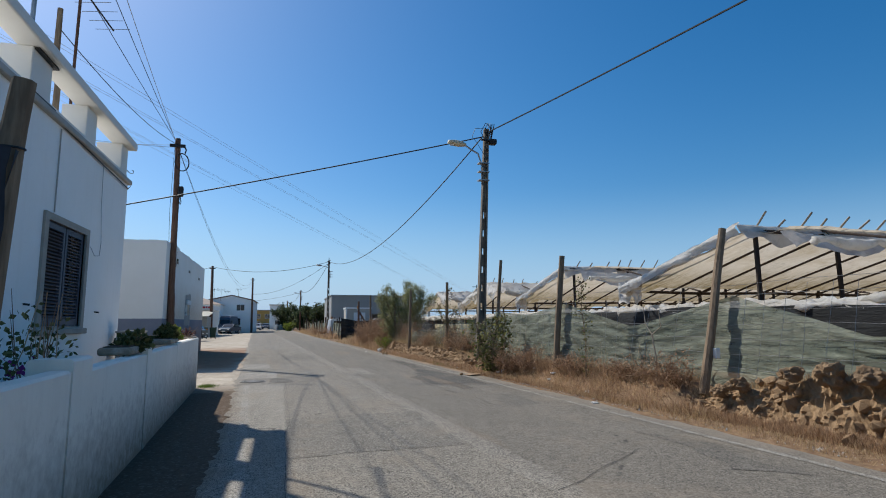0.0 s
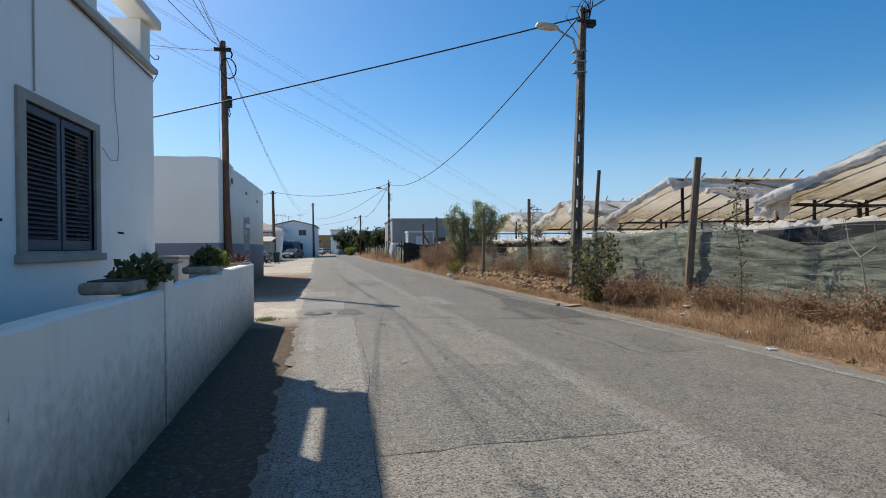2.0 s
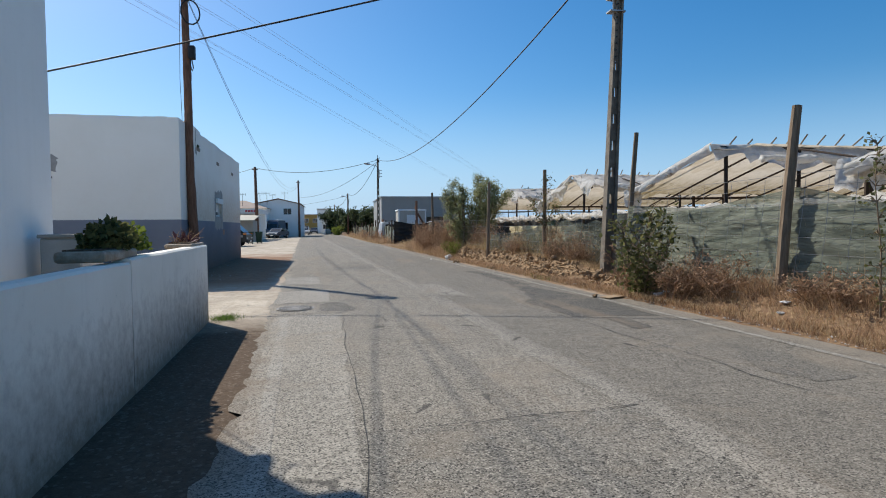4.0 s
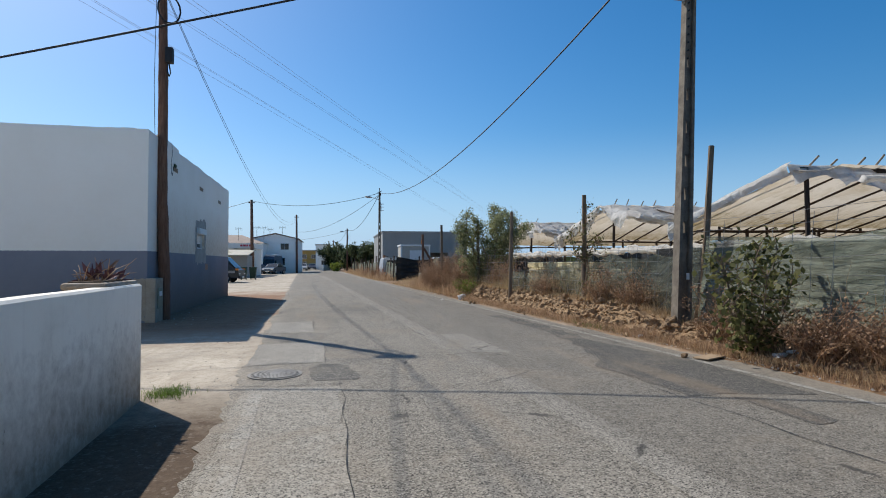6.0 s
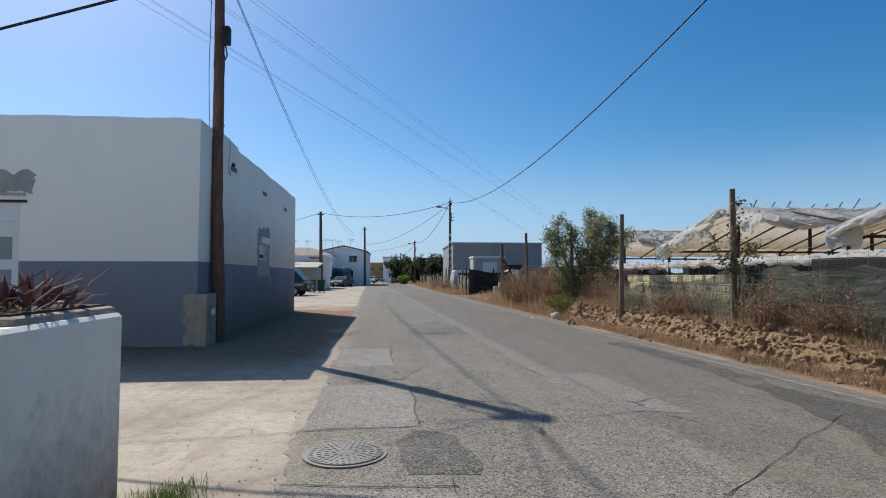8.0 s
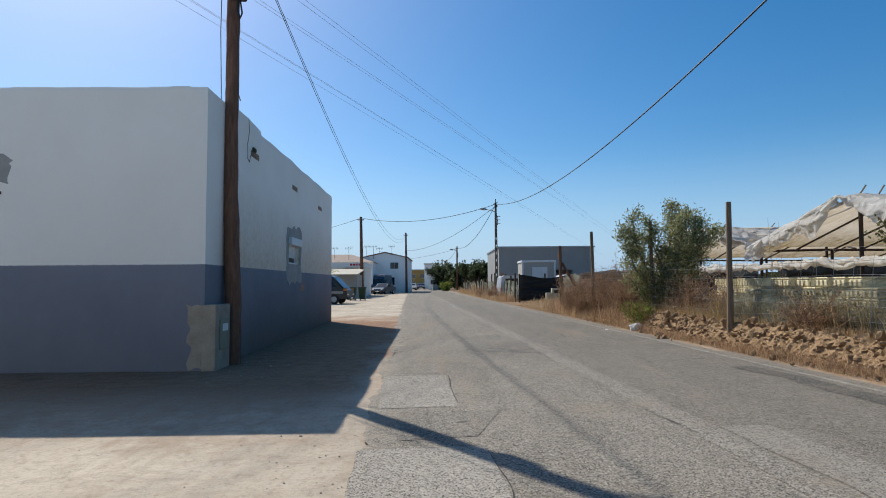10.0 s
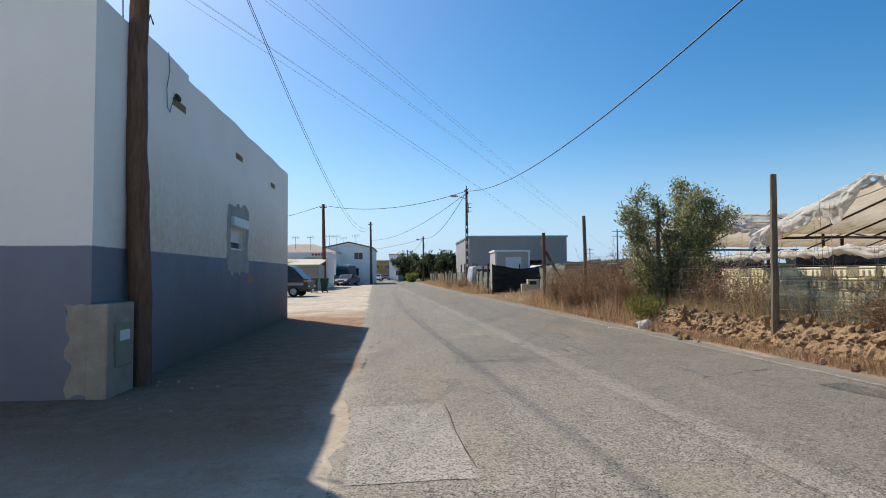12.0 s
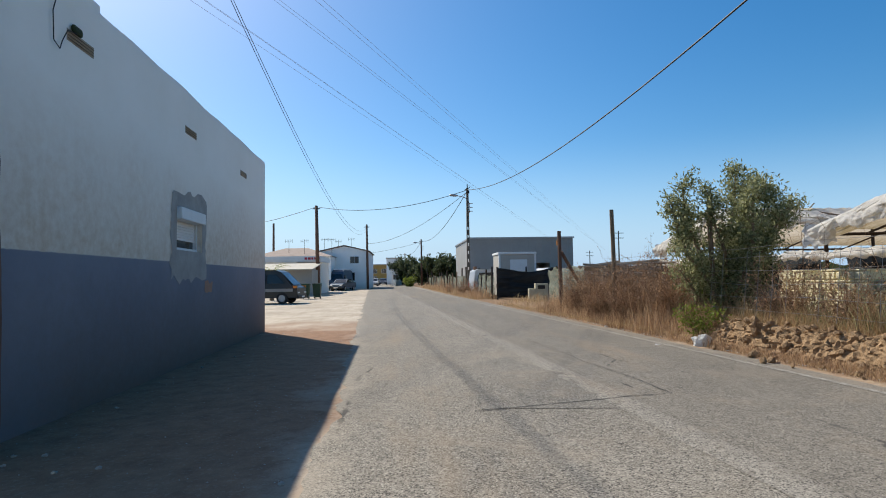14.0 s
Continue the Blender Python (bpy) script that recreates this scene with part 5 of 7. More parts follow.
part("door_frame", boxed((DX0, 0.0, DZ - 0.4), (DX1, 0.12, DZ - 0.33)), white_paint, barn)
part("transom", boxed((DX0, 0.06, DZ - 0.33), (DX1, 0.1, DZ)), white_paint, barn)
part("lintel", boxed((DX0 - 0.1, -0.05, DZ - 0.02), (DX1 + 0.12, 0.0, DZ + 0.03)), wood_dark, barn)
part("ledge", boxed((DX0 - 0.1, -0.07, DZ + 0.12), (DX1 + 0.08, 0.0, DZ + 0.17)), concrete_pale, barn)
ragged("cement_patch", DX0, DX1 + 0.25, DZ + 0.18, DZ + 0.6, cement, None, 0.005, 0.14, "y")

# ---- cables ----
def cable(a, b, drop, r, label, name="overhead_cable", mat=None, n=28):
    return solo(name, tubed(sag(a, b, drop, n), r, 5, False), mat or black_rubber, label, "cable", group="overhead cables")


HEAD = (5.34, 17.25, 8.1)
POWER = "black insulated overhead power cable"
cable(HEAD, (13.7, -28, 8.0), 0.6, 0.022, POWER)
cable((5.2, 17.25, 7.95), (-14.6, 20.55, 3.68), 0.15, 0.022, POWER)
cable((5.25, 17.3, 8.0), (3.15, 61.4, 8.15), 1.7, 0.022, POWER)
cable((3.1, 61.6, 8.15), (-10.05, 73, 8.4), 0.85, 0.024, POWER)
cable((3.15, 61.7, 8.1), (1.4, 110, 7.5), 1.3, 0.026, POWER)
cable((3.0, 61.6, 7.9), (-6.6, 97, 6.3), 1.0, 0.02, POWER)
cable((-10.05, 73, 8.4), (-26, 80, 7.0), 0.8, 0.024, POWER)
cable((1.4, 110, 7.4), (-0.9, 150, 7.0), 1.0, 0.026, POWER)
cable((1.4, 110, 7.3), (-14, 125, 6.0), 0.6, 0.02, POWER)
PHONE = "thin dark telephone line"
TOP = (P2[0] - 0.24, P2[1] + 0.14, 8.85)
cable(TOP, (-6.6, 97, 8.6), 2.9, 0.0085, PHONE)
cable((TOP[0] + 0.08, TOP[1], 8.6), (-6.6, 97, 8.3), 3.0, 0.0085, PHONE)
cable(TOP, (-4.6, -20, 8.6), 0.5, 0.009, PHONE)
cable(TOP, (-2.6, -20, 8.4), 0.5, 0.009, PHONE)
cable((TOP[0], TOP[1], 8.8), (-1.9, -20, 8.9), 0.5, 0.008, PHONE, mat=steel_wire)
cable((TOP[0], TOP[1], 8.75), (-5.35, 10.6, 6.9), 0.25, 0.01, PHONE)
cable((TOP[0], TOP[1], 8.7), (-14, 21.5, 8.2), 0.2, 0.008, PHONE, mat=steel_wire)
cable((TOP[0], TOP[1], 8.6), (-12, 16.5, 7.2), 0.2, 0.008, PHONE, mat=steel_wire)
cable((HX + 0.06, 12.3, 4.42), (-9.5, 21, 4.5), 0.5, 0.007, PHONE)
FIELD = "thin high overhead line crossing above the road"
for (xa, ya), (xb, yb), offs in (((-15.48, 40.72), (9.8, 109.0), ((0, 0), (0.35, 0.3), (0.7, 0.0))), ((-11.71, 40.34), (15.2, 102.4), ((0, 0), (0.3, 0.0))), ((-9.56, 40.13), (14.0, 95.5), ((0, 0), (0.4, 0.0)))):
    k = (xb - xa) / (yb - ya)
    for ox, oz in offs:
        cable((xa - 60 * k + ox, ya - 60, 16 + oz), (xa + 300 * k + ox, ya + 300, 16 + oz), 0.0, 0.009, FIELD, mat=steel_wire, n=4)

# ---- fittings on the near poles ----
def lamp_arm(pole, z, reach, mat_head):
    arm = part("lamp_arm", tubed([(0.15, -0.02, z - 1.2), (0.14, -0.02, z - 0.5), (0.02, -0.02, z - 0.12), (-0.25, -0.02, z + 0.02), (-reach + 0.3, -0.02, z + 0.16)], 0.03, 8), galvanised, pole, "grey steel lamp arm", smooth=True)
    head = bmesh.new()
    n = 10
    rows = []
    for i in range(n + 1):
        t = i / n
        x = -reach + 0.35 - 0.62 * t
        w = 0.09 + 0.09 * math.sin(min(1, t * 1.25) * math.pi / 2) - 0.05 * t * t
        h = 0.05 + 0.055 * math.sin(t * math.pi)
        rows.append([head.verts.new((x, -0.02 + w * math.cos(a), z + 0.16 + 0.06 * t + h * math.sin(a))) for a in steps(0, 2 * math.pi, 12)[:-1]])
    for a, b in zip(rows, rows[1:]):
        for k in range(12):
            head.faces.new((a[k], a[(k + 1) % 12], b[(k + 1) % 12], b[k]))
    head.faces.new(rows[0])
    head.faces.new(rows[-1][::-1])
    bmesh.ops.recalc_face_normals(head, faces=head.faces[:])
    ob = part("lamp_head", head, mat_head, pole, "pale lamp housing", smooth=True)
    part("lens", boxed((-reach - 0.2, -0.1, z + 0.115), (-reach + 0.2, 0.06, z + 0.14), 0.01), white_paint, ob)
    for dz in (0.45, 0.75, 1.05):
        part("strap", boxed((0.02, -0.12, z - dz - 0.02), (0.4, 0.12, z - dz + 0.01)), galvanised, pole)


lamp_cream = plain("lamp_cream", (0.62, 0.56, 0.40), (0.55, 0.5, 0.36), 4, 0.5, 0.05)
lamp_arm(pole_right, 7.45, 0.78, lamp_cream)
part("junction_box", boxed((0.42, -0.14, 7.7), (0.68, 0.1, 7.88), 0.02), dark_metal, pole_right)
part("clamp", boxed((0.1, -0.16, 7.78), (0.62, -0.11, 7.84)), dark_metal, pole_right)
for k in range(5):
    rnd = random.Random(k)
    part("jumper_wire", tubed([(0.34 + 0.02 * k, 0, 7.75), (0.1 + 0.12 * k, -0.1, 8.1 + 0.05 * k), (0.3 + 0.08 * k, -0.05, 8.45), (0.52, 0.0, 8.3 - 0.1 * k), (0.4, 0, 7.95)], 0.014, 5), black_rubber, pole_right)
part("jumper_wire", tubed([(0.3, -0.1, 8.25), (-0.1, -0.1, 8.2), (-0.22, -0.1, 7.9), (-0.05, -0.1, 7.7), (0.2, -0.1, 7.3)], 0.009, 5), black_rubber, pole_right)
for z in steps(5.2, 7.6, 16):
    part("bolt_hole", tubed([(0.34 * z / 8.25 - 0.06, -0.11, z), (0.34 * z / 8.25 - 0.06, -0.085, z)], 0.018, 6), dark_metal, pole_right)
part("sticker", boxed((0.06, -0.112, 1.1), (0.12, -0.104, 1.22)), white_paint, pole_right, "torn white paper notice")
lamp_arm(pole_c, 7.55, 1.1, galvanised)
part("junction_box", boxed((-0.05, -0.12, 7.9), (0.15, 0.12, 8.1)), dark_metal, pole_c)
part("insulator", tubed([(0, 0, 8.3), (0, 0, 8.6)], 0.035, 6), dark_metal, pole_c)
part("insulator", tubed([(-0.2, 0, 8.15), (0.2, 0, 8.35)], 0.03, 6), dark_metal, pole_c)

part("splice_box", boxed((-0.02, -0.14, 6.55), (0.16, 0.06, 6.95), 0.03, 2), dark_metal, pole_left, "black cable splice box")
part("cable_loop", tubed([(0.06, -0.05, 6.55), (0.1, -0.05, 6.3), (0.07, -0.05, 6.2), (0.02, -0.05, 6.35), (0.03, -0.05, 6.55)], 0.018, 6), black_rubber, pole_left)
part("cable_coil", tubed([(0.05 + 0.24 * math.cos(a), -0.04 + 0.12 * math.cos(a), 7.95 + 0.36 * math.sin(a)) for a in steps(0, 12.5, 30)], 0.022, 5), black_rubber, pole_left)
part("cross_bracket", boxed((-0.46, 0.06, 8.6), (0.12, 0.16, 8.72)), dark_metal, pole_left)
part("hook", tubed([(0.08, 0.1, 8.66), (0.16, 0.1, 8.5), (0.12, 0.1, 8.36)], 0.03, 6), dark_metal, pole_left)
part("down_lead", tubed([(-0.24, -0.05, 8.8), (-0.3, 0.0, 6.0), (-0.26, -0.02, 4.6)], 0.008, 4), black_rubber, pole_left)
for p, x, h in ((pole_d, -0.15, 8.4), (pole_e, -0.1, 8.8), (pole_f, 0, 7.6), (pole_g, 0, 7.1)):
    part("cross_arm", boxed((x - 0.35, -0.05, h - 0.25), (x + 0.35, 0.05, h - 0.15)), wood_dark, p)
lamp_arm(pole_f, 7.0, 1.0, galvanised)

# ---- rubble wall along the field side ----
def stone_mesh(seed, flat=0.75, fine=2):
    bm = bmesh.new()
    bmesh.ops.create_icosphere(bm, subdivisions=fine, radius=0.5)
    o = seed * 7.3
    for v in bm.verts:
        d = v.co.normalized()
        k = 1 + 0.55 * wave(d.x * 1.2 + o, d.y * 1.2, d.z * 1.2) + 0.34 * wave(d.x * 2.6 + o, d.y * 2.6, d.z * 2.6) - 0.18 * abs(wave(d.x * 4.3 + o, d.y * 4.3, d.z * 4.3)) + 0.1 * wave(d.x * 8.5 + o, d.y * 8.5, d.z * 8.5)
        v.co = Vector((d.x * k * 0.5, d.y * k * 0.42, max(d.z, -0.75) * k * 0.5 * flat))
    return bm


STONES = [mesh_of("stone", stone_mesh(i), rock) for i in range(7)]
BOULDERS = [mesh_of("stone", stone_mesh(i + 20, 0.85, 4), rock_top) for i in range(4)]
rubble = thing("rubble_wall", "low collapsed wall of reddish rubble stones", "stone wall", (4.9, 15, 0), kind="structure")


def lay(x, y, z, s, meshes, rnd):
    ob = new("stone", rnd.choice(meshes))
    ob.parent = rubble
    ob.matrix_basis = pose(x - 4.9, y - 15, z, rnd.uniform(-12, 12), rnd.uniform(-12, 12), rnd.uniform(0, 360)) @ Matrix.Diagonal((s, s * rnd.uniform(0.8, 1.2), s * rnd.uniform(0.75, 1.05), 1))


rnd = random.Random(11)


count = 0
y = 3.2
while y < 30.0:
    h = wall_height(y)
    rows = max(1, int(h / 0.13))
    if h > 0.2 or rnd.random() < 0.25:
        for k in range(rows):
            if rnd.random() < (0.5 if y < 9 else 0.45):
                continue
            s = (0.11 + 0.17 * rnd.random() ** 2.2) * (1.1 if y < 8 else 1.0)
            lay(wall_foot(y) + 0.19 + 0.3 * k * 0.13 / max(h, 0.2) + rnd.uniform(-0.06, 0.06), y + rnd.uniform(-0.08, 0.08), 0.06 + k * 0.135, s, STONES, rnd)
            count += 1
    y += 0.235
for x, y, z, s in ((5.75, 5.9, 0.86, 0.42), (5.8, 5.35, 0.88, 0.5), (5.85, 4.85, 0.9, 0.45), (5.6, 6.75, 0.62, 0.42), (5.55, 7.1, 0.5, 0.3), (5.85, 4.35, 0.95, 0.6), (5.9, 3.8, 0.9, 0.5), (4.85, 17.25, 0.36, 0.4), (4.95, 16.8, 0.3, 0.35), (4.95, 14.9, 0.12, 0.4)):
    lay(x, y, z - 0.06, s * 0.78, BOULDERS, rnd)


def rubble_back():
    """Earth packed behind the stones, so that no gap shows through."""
    def f(t, y):
        h = wall_height(y)
        slope = 0.3 * min(t * 2, 1)
        x = wall_foot(y) + 0.0 + slope + 0.8 * max(0, t - 0.5) * 2
        z = min(t * 2, 1) * h * 0.97 * (1 + 0.1 * wave(y * 3, t * 3)) - 0.05
        rough = 0.07 * wave(y * 3, t * 4) + 0.055 * wave(y * 8, t * 9, 2) - 0.08 * abs(wave(y * 11, t * 14, 5)) + 0.05 * wave(y * 27, t * 30, 7)
        return (x - 4.9 + rough * min(1, h * 2.5), y - 15, z * (1 + 0.15 * wave(y * 6, t * 4, 3)) + 0.4 * max(0, t - 0.45) * rough)
    return sheet(f, steps(0, 1, 34), steps(2, 30, 760))


def pebble_fill():
    """Small stones and clods between the large ones."""
    r = np.random.default_rng(4)
    phi = (1 + 5 ** 0.5) / 2
    base = np.array([(-1, phi, 0), (1, phi, 0), (-1, -phi, 0), (1, -phi, 0), (0, -1, phi), (0, 1, phi), (0, -1, -phi), (0, 1, -phi), (phi, 0, -1), (phi, 0, 1), (-phi, 0, -1), (-phi, 0, 1)]) / 1.9
    tri = ((0, 11, 5), (0, 5, 1), (0, 1, 7), (0, 7, 10), (0, 10, 11), (1, 5, 9), (5, 11, 4), (11, 10, 2), (10, 7, 6), (7, 1, 8), (3, 9, 4), (3, 4, 2), (3, 2, 6), (3, 6, 8), (3, 8, 9), (4, 9, 5), (2, 4, 11), (6, 2, 10), (8, 6, 7), (9, 8, 1))
    verts, faces = [], []
    while len(faces) < 800 * 20:
        y = r.uniform(3.0, 30)
        h = wall_height(y)
        if h < 0.2 and r.random() < 0.8:
            continue
        t = r.random()
        x, z = wall_foot(y) + 0.07 + 0.28 * t + r.normal() * 0.05, t * h * 1.02 + 0.02
        if r.random() < 0.2:
            x, z = wall_foot(y) - abs(r.normal()) * 0.22, 0.05
        s = r.uniform(0.03, 0.085) * (1 + 0.5 * (h > 0.6))
        i = len(verts)
        verts += [tuple(p) for p in base * s * r.uniform(0.6, 1.25, (12, 1)) * r.uniform(0.6, 1.2, 3) + np.array([x - 4.9, y - 15, z])]
        faces += [tuple(i + k for k in f) for f in tri]
    ob = new("small_stone", raw("small_stone", verts, faces, rock))
    ob.parent = rubble
    return tagged(ob, "small reddish stones and clods", kind="stuff")


pebble_fill()
part("packed_earth", rubble_back(), earth_bank, rubble, "packed reddish earth", smooth=False)

# ---- dry weeds, grass and litter ----
def blades(name, count, place, mat, label, hmin, hmax, width, seed, lean=0.5, category="grass"):
    """Thin bent stems, each two narrow quads; place gives a root and a height factor."""
    r = np.random.default_rng(seed)
    verts, faces = [], []
    for _ in range(count):
        x, y, z, k = place(r)
        h = r.uniform(hmin, hmax) * k
        a = r.uniform(0, 2 * math.pi)
        l = r.uniform(0.1, lean) * h
        dx, dy = math.cos(a) * l, math.sin(a) * l
        b = r.uniform(0, math.pi)
        wx, wy = math.cos(b) * width, math.sin(b) * width
        i = len(verts)
        verts += [(x - wx, y - wy, z - 0.02), (x + wx, y + wy, z - 0.02), (x + dx * 0.4 + wx * 0.7, y + dy * 0.4 + wy * 0.7, z + h * 0.6), (x + dx * 0.4 - wx * 0.7, y + dy * 0.4 - wy * 0.7, z + h * 0.6), (x + dx, y + dy, z + h * (1 - 0.25 * l / max(h, 0.01)))]
        faces += [(i, i + 1, i + 2, i + 3), (i + 3, i + 2, i + 4)]
    ob = new(name, raw(name, verts, faces, mat))
    return tagged(ob, label, category, kind="stuff")


def on_verge(near, far, y0, y1, power=1.0):
    def f(r):
        y = y0 + (y1 - y0) * r.random() ** power
        while 47.0 < y < 53.5:
            y = y0 + (y1 - y0) * r.random()
        a, b = road_right(y) + near, fence_x(y) + far
        x = a + (b - a) * r.random()
        clump = 0.3 + 1.5 * max(0, wave(x * 1.1, y * 1.1, 2)) + 1.0 * max(0, wave(x * 3, y * 3, 6))
        return x, y, bank(x, y), clump * (0.45 if wall_height(y) > 0.25 and y < 30 and wall_foot(y) - 0.1 < x < wall_foot(y) + 0.5 else 1.0)
    return f


blades("dry_grass", 20000, on_verge(0.5, 0.3, 3, 34, 1.3), straw, "dry straw-coloured grass along the verge", 0.05, 0.24, 0.0038, 1, 1.9)
blades("dry_grass", 14000, on_verge(0.4, 0.8, 30, 100), straw, "dry straw grass beyond the wall", 0.1, 0.5, 0.006, 2, 0.8)
blades("straw_litter", 24000, lambda r: (lambda y: (road_right(y) + 0.3 + abs(r.normal()) * 0.75, y, 0.02 + max(0, bank(road_right(y) + 0.8, y)) * 0.5, 1.0))(r.uniform(3, 45)), straw, "flattened straw scattered on the road edge", 0.03, 0.07, 0.003, 3, 2.5)
blades("brown_weeds", 24000, on_verge(0.75, 0.4, 3, 34, 1.2), twig, "brown withered weeds", 0.06, 0.36, 0.0035, 4, 1.5)
blades("tall_weeds", 1500, on_verge(1.25, 0.5, 9, 34, 1.0), straw, "tall dry seed stalks by the fence", 0.5, 1.3, 0.0035, 5, 0.35)
blades("green_tuft", 700, lambda r: (-3.02 + r.normal() * 0.11, 14.45 + r.normal() * 0.13, 0, 1), grass_green, "tuft of green grass at the wall's end", 0.03, 0.09, 0.0025, 6, 1.1)
blades("green_tuft", 500, lambda r: (lambda y: (road_right(y) + 0.55 + r.normal() * 0.1, y, 0.03, 1))(19.3 + r.normal() * 0.6), grass_green, "low greenish grass at the road edge", 0.03, 0.12, 0.004, 7, 0.9)


def twiggy(name, at, size, n, seed, label, mat=None, category="shrub", fork=4, leaves=4):
    """A dry shrub: many forked bare stems from one foot."""
    r = random.Random(seed)
    ob = thing(name, label, category, at)
    bm = bmesh.new()
    verts, faces = [], []
    for _ in range(n):
        a = Vector((r.uniform(-0.6, 0.6) * size[0], r.uniform(-0.6, 0.6) * size[1], -0.05))
        b = Vector((r.uniform(-1.1, 1.1) * size[0], r.uniform(-1.1, 1.1) * size[1], size[2] * (0.3 + 0.75 * r.random() ** 1.4)))
        m = a.lerp(b, 0.5) + Vector((r.uniform(-0.15, 0.15), r.uniform(-0.15, 0.15), r.uniform(0, 0.15)))
        tube(bm, [a, m, b], [0.006, 0.0045, 0.002], 3, False)
        for _ in range(fork):
            s = a.lerp(m, r.uniform(0.4, 1.0)) if r.random() < 0.4 else m.lerp(b, r.random())
            e = s + Vector((r.uniform(-0.3, 0.3), r.uniform(-0.3, 0.3), r.uniform(-0.05, 0.28))) * (0.4 + size[2] * 0.35)
            tube(bm, [s, e], [0.0035, 0.0015], 3, False)
            for _ in range(leaves):
                c = s.lerp(e, r.random()) + Vector((r.gauss(0, 0.03), r.gauss(0, 0.03), r.gauss(0, 0.03)))
                d = Vector((r.gauss(0, 1), r.gauss(0, 1), r.gauss(0, 1))).normalized() * r.uniform(0.02, 0.045)
                w = d.orthogonal() * 0.4
                k = len(verts)
                verts += [tuple(c), tuple(c + d * 0.5 + w), tuple(c + d), tuple(c + d * 0.5 - w)]
                faces.append((k, k + 1, k + 2, k + 3))
    if verts:
        dead = new("dead_leaves", raw("dead_leaves", verts, faces, dead_leaf))
        dead.parent = ob
        tagged(dead, "shrivelled rust-brown leaves", kind="stuff")
    tagged(part("stem_tangle", bm, mat or twig, ob), kind="stuff")
    return ob


blades("brown_weeds", 15000, lambda r: (lambda y: (wall_foot(y) - 0.08 + abs(r.normal()) * 0.07 - r.random() * 0.35, y, bank(wall_foot(y) - 0.25, y), 0.5 + 0.9 * max(0, wave(y * 1.3, 3))))(3 + 27 * r.random() ** 1.5), twig, "withered weeds along the foot of the rubble", 0.08, 0.42, 0.003, 14, 1.2)
blades("wall_top_weeds", 12000, lambda r: (lambda y: (wall_foot(y) + 0.35 + r.random() * 0.5, y, wall_height(y) * 0.95, 0.4 + 0.9 * max(0, wave(y * 1.1, 8))))(r.uniform(3, 30)), straw, "dry grass on top of the rubble wall", 0.06, 0.32, 0.003, 15, 1.1)
DRY = "tangled brown withered shrub on the verge"
for i, (x, y, sx, sy, sz, n) in enumerate(((4.75, 13.9, 0.5, 0.6, 0.75, 80), (4.95, 13.2, 0.45, 0.6, 0.6, 70), (4.95, 16.0, 0.4, 0.5, 0.9, 60), (5.2, 11.4, 0.35, 0.7, 0.4, 60), (5.5, 9.6, 0.35, 0.8, 0.35, 60),
                                           (5.1, 19.0, 0.4, 0.8, 0.9, 80), (5.0, 20.3, 0.4, 0.6, 1.0, 70), (4.8, 23.2, 0.35, 0.8, 0.8, 80), (4.2, 31.3, 0.6, 0.8, 1.3, 140), (3.9, 33.0, 0.6, 0.9, 1.4, 160),
                                           (3.7, 34.8, 0.6, 0.9, 1.4, 160), (3.75, 36.6, 0.6, 0.9, 1.4, 150), (4.2, 37.6, 0.6, 0.8, 1.3, 120), (4.9, 28.3, 0.5, 0.8, 1.2, 110), (4.9, 26.7, 0.4, 0.7, 1.0, 90), (5.6, 8.3, 0.3, 0.6, 0.55, 60),
                                           (4.7, 32.3, 0.6, 0.9, 1.7, 120), (4.6, 34.5, 0.7, 0.9, 1.6, 120), (3.0, 58.5, 0.5, 1.2, 1.0, 90), (2.7, 62.0, 0.5, 1.5, 1.2, 90), (2.2, 67, 0.5, 1.8, 1.0, 80))):
    twiggy("dry_shrub", (x, y, bank(x, y)), (sx, sy, sz), n, 30 + i, DRY)
for i, (x, y, h) in enumerate(((5.2, 27.2, 2.4), (5.4, 26.6, 2.0), (5.6, 25.6, 2.2), (5.3, 24.2, 1.8), (5.5, 28.6, 2.1))):
    twiggy("bare_sapling", (x, y, bank(x, y)), (0.3, 0.3, h), 7, 80 + i, "thin bare sapling rising behind the wall", fork=5, leaves=0)

# thickets of dead stalks on the bank, against the net and along the far verge
def along_fence(y0, y1, near, far):
    def f(r):
        y = y0 + (y1 - y0) * r.random()
        x = fence_x(y) + near + (far - near) * r.random()
        return x, y, bank(x, y), 0.35 + 1.1 * max(0, wave(x * 1.3, y * 0.9, 4)) + 0.8 * max(0, wave(x * 3.1, y * 2.7, 8))
    return f


blades("dry_thicket", 9000, along_fence(17.5, 30.5, 0.0, 0.8), straw, "pale dead stalks grown through the fence", 0.35, 1.15, 0.0035, 21, 0.7)
blades("dry_thicket", 9000, along_fence(30.0, 40.0, -0.9, 1.2), twig, "rust-brown dead stalks on the bank", 0.4, 1.3, 0.0045, 22, 0.7)
blades("dry_thicket", 6000, along_fence(6.0, 17.0, -0.5, 0.05), twig, "rust-brown dead stalks at the foot of the net", 0.08, 0.34, 0.0035, 23, 1.0)
blades("green_weeds", 4200, along_fence(22.0, 29.8, 0.1, 1.6), leaf_olive, "sparse grey-green weeds behind the rubble wall", 0.35, 1.0, 0.005, 24, 0.8)
blades("far_thicket", 6000, lambda r: (lambda y: (road_right(y) + 0.7 + 1.3 * r.random(), y, 0.05, 0.3 + 1.5 * max(0, wave(y * 0.5, 5))))(53.5 + 45 * r.random()), twig, "rust-brown weeds along the far verge", 0.5, 1.5, 0.009, 25, 0.6)


